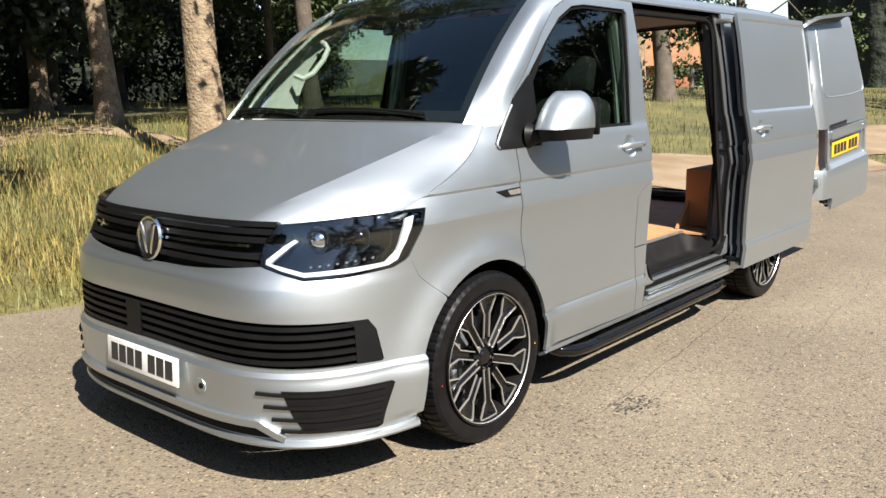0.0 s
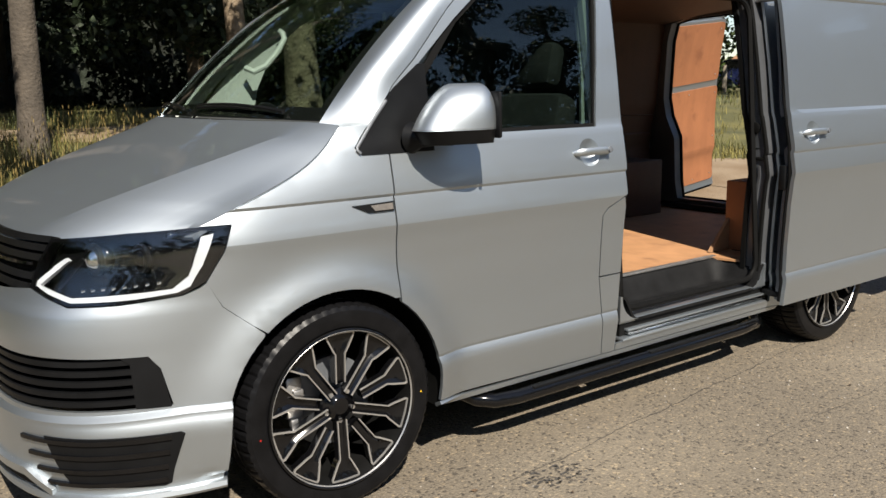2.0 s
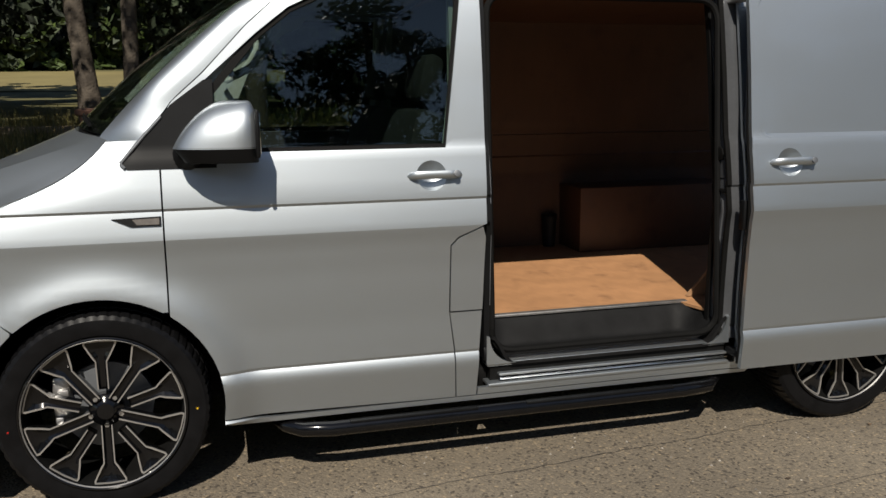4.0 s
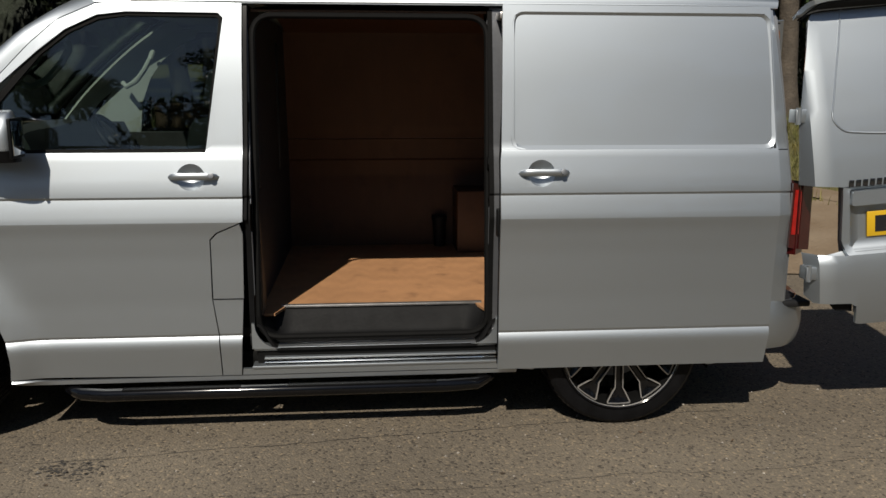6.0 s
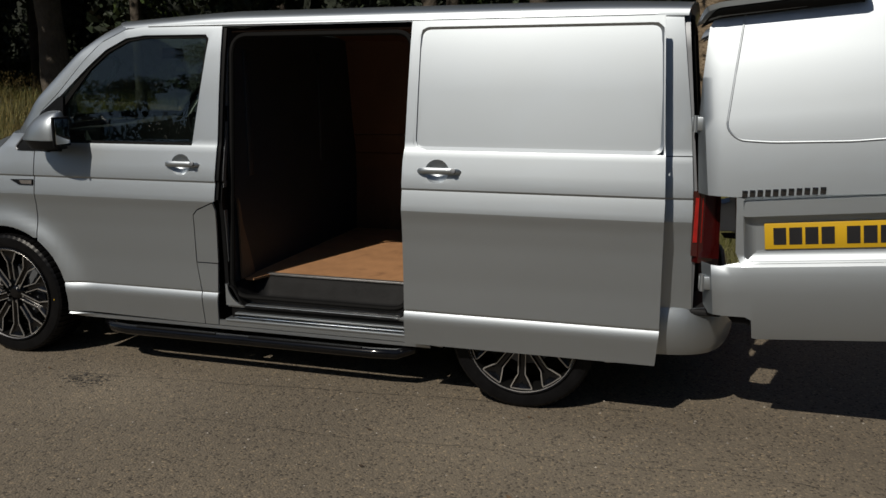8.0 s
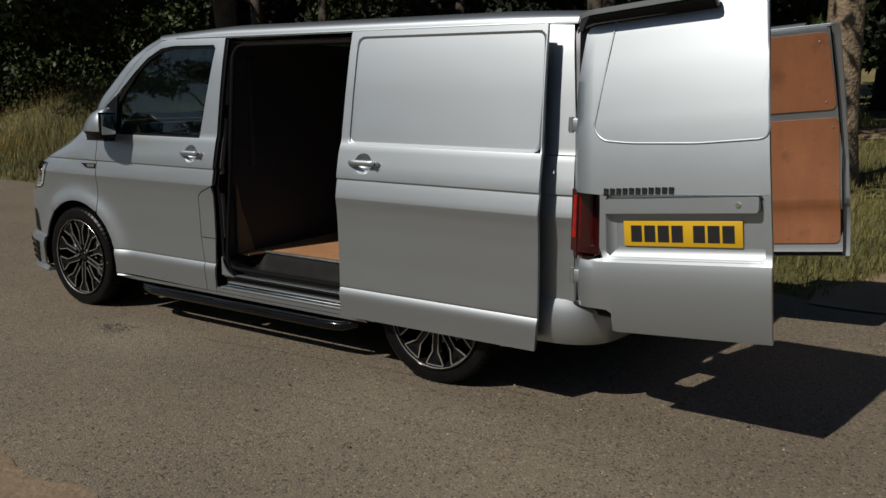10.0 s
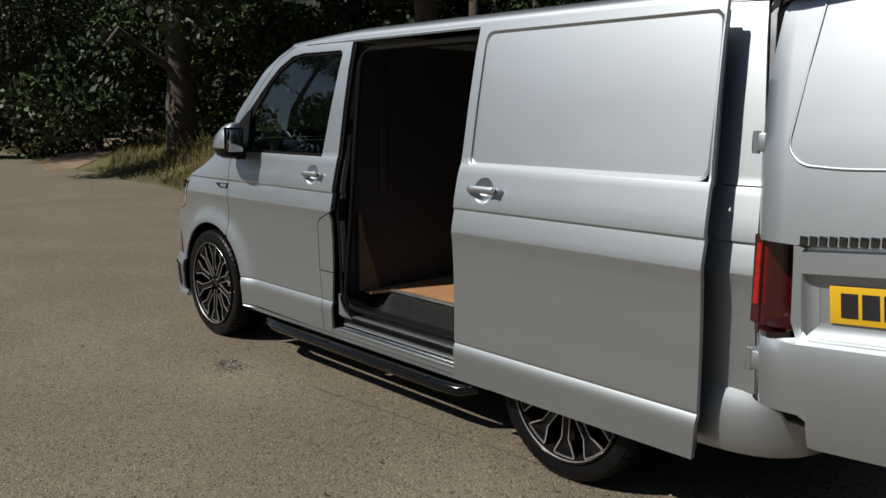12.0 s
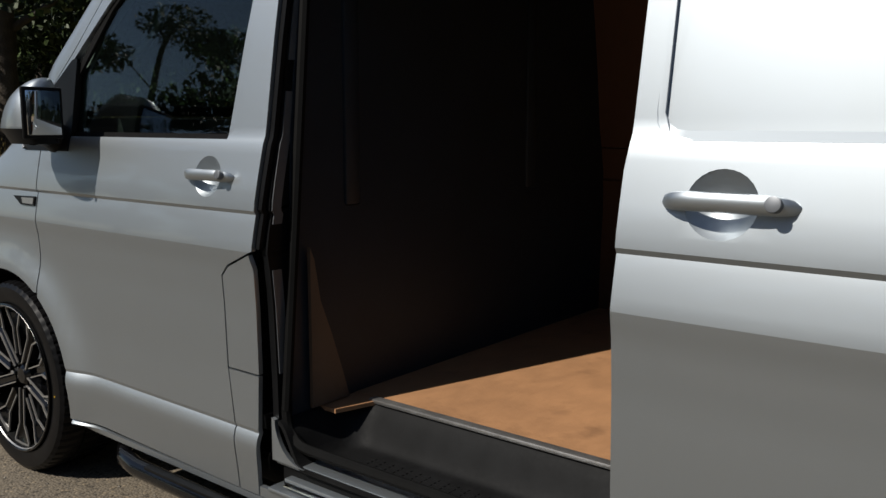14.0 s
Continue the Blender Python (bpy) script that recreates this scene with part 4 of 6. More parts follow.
sw = bmesh.new()
C = Matrix.Translation((-0.42, 0.52, 1.19)) @ Euler((radians(-52), 0, 0)).to_matrix().to_4x4()
ring_pts = [C @ Vector((0.185 * math.cos(a), 0.185 * math.sin(a), 0)) for a in steps(0, 2 * math.pi, 36)]
tube(ring_pts, 0.016, 10, sw, caps=False)
wheel_s = part("steering_wheel", sw, BLACK, van, "black steering wheel")
hub = bmesh.new()
add_box(hub, (-0.17, -0.02, -0.015), (0.17, 0.03, 0.0), 0.008, C)
add_box(hub, (-0.07, -0.06, -0.03), (0.07, 0.06, 0.01), 0.02, C)
add_box(hub, (-0.02, -0.17, -0.015), (0.02, -0.05, 0.0), 0.006, C)
part("hub", hub, GREYP, wheel_s)


def seat_at(x, w):
    base = box((x - w / 2, 0.62, 0.60), (x + w / 2, 1.12, 0.80), 0.06)
    s = part("seat", base, CLOTH, van, "dark cloth seat")
    tilt = Matrix.Translation((x, 1.10, 0.78)) @ Euler((radians(-12), 0, 0)).to_matrix().to_4x4()
    part("backrest", box((-w / 2, -0.07, 0.0), (w / 2, 0.07, 0.60), 0.05, tilt), CLOTH, s)
    for dx in ((0.0,) if w < 0.6 else (-0.22, 0.22)):
        part("headrest", box((dx - 0.13, -0.05, 0.63), (dx + 0.13, 0.05, 0.82), 0.04, tilt), CLOTH, s)
    part("seat_base", box((x - w / 2 + 0.04, 0.66, 0.46), (x + w / 2 - 0.04, 1.10, 0.60), 0.01), GREYP, s)


seat_at(-0.42, 0.52)
seat_at(0.32, 0.92)
for sign in (1, -1):
    flip = (lambda b: b) if sign > 0 else mirrored
    def trim_a(t, w):
        p = pillar(t, 0.1 + 0.75 * w)
        return p + Vector((-0.045, 0.05, -0.02))
    lining = part("pillar_trim", flip(sheet(trim_a, steps(0, 1, 10), steps(0, 1, 4), 0.012, (-1, 0.5, 0))), TRIM, van, "pale grey pillar lining")
    gp = [Vector(p) for p in ((0.765, 0.47, 1.52), (0.73, 0.50, 1.50), (0.71, 0.56, 1.53), (0.69, 0.62, 1.60), (0.685, 0.655, 1.66), (0.715, 0.66, 1.69), (0.74, 0.66, 1.70))]
    part("grab_handle", flip(tube(gp, 0.015, 8)), TRIM, lining)
    inner_frame = [(0.20, 1.25), (0.335, 1.415), (0.545, 1.665), (0.655, 1.765), (0.81, 1.832), (0.93, 1.845), (0.93, 1.80), (0.822, 1.785), (0.70, 1.728), (0.588, 1.64), (0.425, 1.445), (0.425, 1.24)]
    if sign < 0:
        inner_frame = inner_frame[:5] + [(0.93, 1.845), (0.90, 1.79), (0.80, 1.745), (0.70, 1.66), (0.62, 1.56), (0.56, 1.42), (0.53, 1.24)]
    part("frame_lining", flip(patch(inner_frame, inset(0.042), CY, CZ, 0.008, (-1, 0, 0))), TRIM, van, "pale grey lining round the window")
    belt_trim = patch([(1.355, 1.20), (1.39, 1.20), (1.395, 1.82), (1.365, 1.82)], lambda y, z: side(y, z) + Vector((-0.075, 0, 0)), (), steps(1.25, 1.8, 6), 0.012, (-1, 0, 0))
    part("pillar_trim", flip(belt_trim), TRIM, van, "pale grey pillar lining")
    front_face = prism([(0.0, 0.0), (0.03, 0.0), (0.028, 0.62), (0.0, 0.62)], lambda a, b, d: side(1.28 + 0.02 * b, 1.20 + b) + Vector((-0.05 - a, d, 0)), 0.05)
    part("pillar_trim", flip(front_face), TRIM, van, "pale grey pillar lining")
    belt = tube([side(1.31, 1.72) + Vector((-0.10, 0, 0)), side(1.30, 1.45) + Vector((-0.10, 0, 0)), side(1.26, 1.20) + Vector((-0.10, 0, 0))], 0.016, 6)
    part("seat_belt", flip(belt), TRIM, van)
    part("door_lining", flip(patch([(0.46, 0.40), (1.24, 0.40), (1.26, 1.225), (0.26, 1.225), (0.26, 0.86), (0.46, 0.70)], lambda y, z: side(max(y, 0.26), z) + Vector((-0.06 - flare(y, z), 0, 0)), steps(0.3, 1.2, 6), CZ, 0.02, (-1, 0, 0))), DASH, van)
part("rear_mirror", box((-0.12, 0.52, 1.70), (0.12, 0.55, 1.77), 0.012), BLACK, van)
part("headlining", sheet(lambda u, v: Vector((0.75 * u, 0.76 + 0.66 * v, 1.86 + 0.03 * (1 - u * u))), steps(-1, 1, 8), steps(0, 1, 4), 0.01, (0, 0, -1)), TRIM, van)

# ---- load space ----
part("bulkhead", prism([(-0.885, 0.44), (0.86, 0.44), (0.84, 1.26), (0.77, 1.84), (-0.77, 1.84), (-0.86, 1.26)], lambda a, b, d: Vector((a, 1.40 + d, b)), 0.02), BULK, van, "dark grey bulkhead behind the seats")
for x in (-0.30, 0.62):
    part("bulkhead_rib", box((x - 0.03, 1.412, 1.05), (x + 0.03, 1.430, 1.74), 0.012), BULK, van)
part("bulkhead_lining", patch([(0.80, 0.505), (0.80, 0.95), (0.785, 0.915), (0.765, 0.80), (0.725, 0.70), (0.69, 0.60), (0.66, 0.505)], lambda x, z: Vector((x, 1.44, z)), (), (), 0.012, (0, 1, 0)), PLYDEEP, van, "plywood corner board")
floor_out = [(0.615, 1.42), (0.615, 2.47), (0.86, 2.62), (0.86, 3.76), (-0.86, 3.76), (-0.86, 1.42)]
part("load_floor", patch(floor_out, lambda x, y: Vector((x, y, 0.502)), steps(-0.8, 0.8, 4), steps(1.5, 3.7, 6), 0.018, (0, 0, 1)), PLYFLOOR, van, "worn plywood load floor")
part("floor_tongue", patch([(0.615, 1.42), (0.615, 1.53), (0.76, 1.485), (0.76, 1.42)], lambda x, y: Vector((x, y, 0.5005)), (), (), 0.012, (0, 0, 1)), PLYFLOOR, van)
part("floor_tongue", patch([(0.615, 2.40), (0.615, 2.64), (0.87, 2.64), (0.87, 2.47)], lambda x, y: Vector((x, y, 0.5005)), (), (), 0.012, (0, 0, 1)), PLYFLOOR, van)


def wall_lining(y, z):
    return Vector((-(wz(z) - 0.075), y, z))


part("wall_lining", patch([(1.415, 0.50), (3.70, 0.50), (3.70, 1.18), (1.415, 1.18)], wall_lining, (), CZ, 0.008, (1, 0, 0)), PLYSHADE, van, "plywood wall lining")
part("wall_lining", patch([(1.415, 1.184), (3.70, 1.184), (3.66, 1.83), (1.415, 1.83)], wall_lining, (), CZ, 0.008, (1, 0, 0)), PLYSHADE, van, "plywood wall lining")
part("quarter_lining", patch([(2.62, 0.50), (3.66, 0.50), (3.64, 1.80), (2.62, 1.80)], lambda y, z: Vector((wz(z) - 0.075, y, z)), (), CZ, 0.008, (-1, 0, 0)), PLY, van, "plywood wall lining")
for sign in (1, -1):
    lo, hi = sorted((sign * 0.55, sign * 0.875))
    # The far box takes the plywood that has shade in its colour.
    bx = part("wheel_box", box((lo, 2.45 if sign < 0 else 2.64, 0.505), (hi, 3.45, 0.88), 0.003), PLY if sign > 0 else PLYSHADE, van, "plywood wheel arch box")
    if sign > 0:
        part("box_brace", prism([(0.0, 0.0), (0.16, 0.0), (0.0, 0.17)], lambda a, b, d: Vector((sign * (0.56 + d), 2.638 - a if sign > 0 else 2.548 - a, 0.506 + b)), 0.02), CARD, bx)
can = tube([(-0.80, 2.36, 0.506), (-0.80, 2.36, 0.66), (-0.80, 2.36, 0.69), (-0.80, 2.36, 0.70)], [0.036, 0.042, 0.050, 0.044], 20)
part("tie_socket", can, GREYP, van, "dark plastic socket beside the wheel arch box")
part("roof_lining", sheet(lambda u, v: Vector((0.76 * u, 1.43 + 2.27 * v, 1.815 + 0.06 * (1 - u * u))), steps(-1, 1, 8), steps(0, 1, 6), 0.008, (0, 0, -1)), PLYSHADE, van, "plywood roof lining")
part("underbody", box((-0.84, 0.46, 0.26), (0.84, 2.58, 0.355), 0.02), SEAL, van)
part("underbody", box((-0.62, 2.60, 0.28), (0.62, 3.75, 0.47), 0.02), SEAL, van)
part("front_underbody", box((-0.60, -0.72, 0.24), (0.60, -0.14, 0.80), 0.05), SEAL, van)

# rear frame
oc = [(0.0, 1.93), (0.55, 1.91), (0.71, 1.88), (0.775, 1.80), (0.826, 1.50), (0.868, 1.22), (0.902, 1.0), (0.904, 0.85), (0.896, 0.545), (0.0, 0.545)]
ic = [(0.0, 0.575), (0.635, 0.575), (0.66, 0.70), (0.68, 1.02), (0.745, 1.17), (0.765, 1.30), (0.715, 1.70), (0.67, 1.825), (0.55, 1.85), (0.0, 1.865)]


def rear_face(x, z):
    return Vector((x, 3.805 - 0.085 * max(0.0, (z - 1.0)) / 0.9, z))


for sign in (1, -1):
    flip = (lambda b: b) if sign > 0 else mirrored
    part("rear_frame", flip(patch(oc + ic, rear_face, (), [0.7, 1.0, 1.1, 1.2, 1.3, 1.5, 1.7, 1.8], 0.07, (0, 1, 0))), GREYSHADE, van, "", 40)
    pts = [rear_face(x, z) + Vector((0, 0.006, 0)) for x, z in ic[1:-1]]
    part("rear_seal", flip(tube([rear_face(0.0, 0.575)] + pts + [rear_face(0.0, 1.865)], 0.013, 8)), SEAL, van)
    lamp = part("tail_lamp", flip(patch([(0.80, 0.768), (0.935, 0.768), (0.935, 1.080), (0.875, 1.092), (0.84, 1.080), (0.815, 1.055), (0.80, 1.01)], lambda x, z: Vector((x, 3.880 - 0.06 * max(0, x - 0.87) / 0.06, z)), [0.83, 0.87, 0.90, 0.92], [0.9, 1.0, 1.08], 0.09, (0, 1, 0))), DEEPRED, van, "red tail lamp")
    part("red_band", flip(patch([(0.872, 0.86), (0.93, 0.86), (0.93, 1.06), (0.872, 1.06)], lambda x, z: Vector((x, 3.884 - 0.06 * max(0, x - 0.87) / 0.06, z)), [0.89, 0.91], (), 0.004, (0, 1, 0))), RED, lamp)
    flank_lamp = patch([(3.784, 0.80), (3.905, 0.78), (3.900, 1.075), (3.840, 1.085), (3.784, 1.09)], lambda y, z: Vector((0.931 - 0.03 * max(0, y - 3.82) / 0.05, y, z)), [3.80, 3.82, 3.84], (), 0.03, (1, 0, 0))
    part("lamp_side", flip(flank_lamp), DEEPRED, lamp)
    part("red_band", flip(patch([(3.790, 0.86), (3.808, 0.86), (3.808, 1.06), (3.794, 1.06)], lambda y, z: Vector((0.934, y, z)), (), (), 0.003, (1, 0, 0))), RED, lamp)
    # bumper

    def rear_bumper(s, t):
        z = 0.325 + 0.222 * t
        bulge = 0.030 * math.sin(math.pi * min(1, t * 1.05)) ** 0.6
        a = s * math.pi / 2
        x = (0.925 + bulge * 0.6) * math.cos(a) ** 0.32 if s < 1 else 0.0
        y = 3.50 + (0.47 + bulge) * math.sin(a) ** 0.55
        return Vector((x, y, z))

    part("rear_bumper", flip(sheet(rear_bumper, [0, 0.02, 0.05, 0.1, 0.16, 0.22, 0.3, 0.4, 0.5, 0.6, 0.7, 0.8, 0.9, 1.0], steps(0, 1, 10), 0.02, (0.5, 1, 0))), PAINT, van, "silver rear bumper", 45)
part("bumper_top", box((-0.90, 3.70, 0.515), (0.90, 3.93, 0.545), 0.01), GREYP, van)

# ---- rear doors, swung out square to the back ----
RISE = radians(5.4)


def door_skin(a, b):
    """Outer face of the open left rear door: a from the hinge outwards, b up."""
    x = float(np.interp(b, [0.0, 0.06, 0.24, 0.31, 0.335, 0.54, 0.66, 0.89, 1.12, 1.38, 1.45], [1.050, 1.060, 1.064, 1.058, 1.036, 1.030, 1.026, 0.992, 0.945, 0.880, 0.850]))
    x += 0.06 * (a - 0.15) / 0.75 - 0.075 * max(0.0, 1 - a / 0.075) ** 2.4
    y = 3.862 + a * math.cos(RISE) - b * math.sin(RISE)
    z = 0.455 + a * math.sin(RISE) + b * math.cos(RISE)
    return Vector((x, y, z))


def skin_low(d):
    def f(a, b):
        p = door_skin(a, b)
        p.x += d
        return p
    return f


CA, CB = steps(0.0, 0.92, 23), [0.06, 0.2, 0.28, 0.32, 0.36, 0.372, 0.385, 0.5, 0.6, 0.72, 0.8, 0.89, 0.95, 1.0, 1.12, 1.2, 1.3, 1.38]
lower_d = [(0.02, 0.11), (0.17, 0.10), (0.195, 0.085), (0.195, 0.005), (0.215, 0.0), (0.890, 0.0), (0.895, 0.315), (0.165, 0.315), (0.0, 0.330), (0.0, 0.14)]
top_d = [(0.0, 0.632), (0.155, 0.615), (0.892, 0.6005), (0.880, 1.10), (0.872, 1.40), (0.12, 1.40), (0.075, 1.33), (0.035, 1.1), (0.01, 0.9)]
mid_hole = [(0.165, 0.3155), (0.895, 0.3155), (0.892, 0.60), (0.858, 0.60), (0.868, 0.58), (0.868, 0.355), (0.845, 0.335), (0.20, 0.335), (0.182, 0.355), (0.182, 0.595), (0.19, 0.607), (0.155, 0.6145), (0.153, 0.56), (0.143, 0.38)]
for sign in (1, -1):
    flip = (lambda b: b) if sign > 0 else mirrored
    rd = part("rear_door", flip(patch(lower_d, door_skin, CA, CB, 0.02, (1, 0, 0))), PAINT, van, "silver rear door swung wide open")
    part("door_upper", flip(patch(top_d, door_skin, CA, CB, 0.02, (1, 0, 0))), PAINT, rd)
    part("door_middle", flip(patch(mid_hole, door_skin, CA, CB, 0.02, (1, 0, 0))), PAINT, rd)
    part("plate_recess", flip(patch([(0.182, 0.331), (0.872, 0.331), (0.872, 0.607), (0.182, 0.607)], skin_low(-0.022), CA, CB, 0.008, (1, 0, 0))), PAINT, rd)
    part("recess_shelf", flip(patch([(0.178, 0.0), (0.872, 0.0), (0.872, 1.0), (0.178, 1.0)], lambda a, t: door_skin(a, 0.328 + 0.054 * t) + Vector((0.001 - 0.022 * (1 - (1 - t) ** 2), 0, 0)), CA, steps(0, 1, 6)[1:-1], 0.004, (1, 0, 1))), PAINT, rd)
    part("recess_side", flip(patch([(0.0, 0.333), (1.0, 0.366), (1.0, 0.535), (0.0, 0.535)], lambda t, b: door_skin(0.179 + 0.048 * t, b) + Vector((0.001 - 0.0215 * (1 - (1 - t) ** 2), 0, 0)), steps(0, 1, 6)[1:-1], (), 0.004, (1, 1, 0))), PAINT, rd)
    groove = rounded([(0.125, 0.905), (0.17, 0.852), (0.30, 0.834), (0.60, 0.818), (0.889, 0.822), (0.868, 1.398), (0.225, 1.398), (0.195, 1.25)], 0.045)
    line = [skin_low(0.0005)(a, b) for a, b in groove]
    part("panel_bead", flip(tube(line + [line[0]], 0.0045, 8, caps=False)), PAINT, rd)
    if sign > 0:
        grip_o = rounded([(0.178, 0.533), (0.848, 0.533), (0.852, 0.597), (0.185, 0.597)], 0.014)
        gb = patch(grip_o, skin_low(0.022), CA, [0.54, 0.55, 0.58, 0.59], 0.03, (1, 0, 0))
        gr_ = part("grip_bar", gb, PAINT, rd, "silver grip bar over the number plate")
        p0 = skin_low(0.022)(0.770, 0.566)
        part("lock", tube([p0, p0 + Vector((0.006, 0, 0))], 0.010, 14), CHROME, gr_)
        p0 = skin_low(-0.014)(0.520, 0.442)
        zup = Vector((0, -math.sin(RISE), math.cos(RISE)))
        xal = Vector((0.08, math.cos(RISE), math.sin(RISE))).normalized()
        out_n = zup.cross(xal)
        m_ = Matrix.Translation(p0) @ Matrix((xal, out_n, zup)).transposed().to_4x4()
        plate("number_plate", YELLOW, m_, rd, "yellow number plate with plain dark bars")
        for k in range(11):
            word = bmesh.new()
            a0 = 0.176 + k * 0.0300
            lo_, hi_ = skin_low(0.002)(a0, 0.615), skin_low(0.006)(a0 + 0.024, 0.642)
            add_box(word, lo_, hi_, 0.001)
            part("badge_bar", word, BADGE, rd)
    # inside of the door: shell, two plywood boards, seal
    sh = [(0.02, 0.13), (0.21, 0.11), (0.22, 0.03), (0.855, 0.03), (0.858, 0.66), (0.825, 1.38), (0.14, 1.38), (0.05, 1.1), (0.02, 0.65), (0.17, 0.615), (0.16, 0.33), (0.02, 0.31)]
    part("inner_shell", flip(patch(sh, skin_low(-0.028), CA, CB, 0.045, (1, 0, 0))), PAINT, rd)
    for a_, b_ in ((0.25, 0.13), (0.55, 0.125), (0.80, 0.14), (0.815, 0.45), (0.82, 0.80), (0.45, 0.82), (0.79, 0.95), (0.77, 1.30)):
        p0 = skin_low(-0.081)(a_, b_)
        part("screw", flip(tube([p0, p0 + Vector((-0.003, 0, 0))], 0.006, 8)), STEEL, rd)
    part("notch_pad", flip(patch([(0.10, 0.098), (0.192, 0.092), (0.192, 0.055), (0.12, 0.065)], skin_low(-0.03), (), (), 0.03, (1, 0, 0))), BLACK, rd, "black rubber pad")
    for lo_b in ([(0.075, 0.905), (0.845, 0.905), (0.820, 1.35), (0.145, 1.35)], [(0.20, 0.09), (0.845, 0.09), (0.855, 0.855), (0.065, 0.855), (0.065, 0.72), (0.20, 0.66)]):
        part("door_lining", flip(patch(rounded(lo_b, 0.04), skin_low(-0.073), CA, CB, 0.008, (1, 0, 0))), PLY, rd, "plywood door lining")
    es = [skin_low(-0.05)(a, b) for a, b in [(0.850, 0.03), (0.853, 0.40), (0.852, 0.70), (0.838, 1.1), (0.822, 1.38)]]
    part("edge_seal", flip(tube(es, 0.011, 8)), SEAL, rd)
    bs = [skin_low(-0.05)(a, b) for a, b in [(0.23, 0.03), (0.5, 0.028), (0.85, 0.03)]]
    part("edge_seal", flip(tube(bs, 0.016, 8)), SEAL, rd)
    for b in (0.245, 0.93):
        p0 = door_skin(0.02, b)
        hb = bmesh.new()
        add_box(hb, (p0.x - 0.055, p0.y - 0.035, p0.z - 0.03), (p0.x + 0.012, p0.y + 0.035, p0.z + 0.03), 0.006)
        hin = part("hinge", flip(hb), PAINT, rd)
        part("hinge_pin", flip(tube([(p0.x + 0.005, p0.y - 0.02, p0.z - 0.036), (p0.x + 0.005, p0.y - 0.02, p0.z + 0.036)], 0.012, 10)), PAINT, hin)
    # spoiler on the door's top edge
    def fin(a, t):
        p = door_skin(a, 1.385 + 0.040 * t)
        p.x += 0.105 * t + 0.02 * a * t
        p.z += 0.030 * t * (1 - t) * 2 - 0.05 * max(0.0, 1 - a / 0.14) ** 2
        return p
    fin_b = patch([(0.03, 0.0), (0.68, 0.0), (0.68, 0.92), (0.66, 1.0), (0.12, 1.0), (0.07, 0.85)], fin, CA, steps(0, 1, 6)[1:-1], 0.022, (1, 0, 1))
    fin_o = part("spoiler", flip(fin_b), PAINT, rd, "silver roof spoiler half")
    def fin_under(a, t):
        p = fin(a, t)
        p.z -= 0.030
        return p
    part("spoiler_underside", flip(patch([(0.045, 0.02), (0.67, 0.02), (0.67, 0.90), (0.13, 0.9)], fin_under, CA, steps(0, 1, 6)[1:-1], 0.006, (-1, 0, -1))), GREYP, fin_o)

# ---- wheels ----


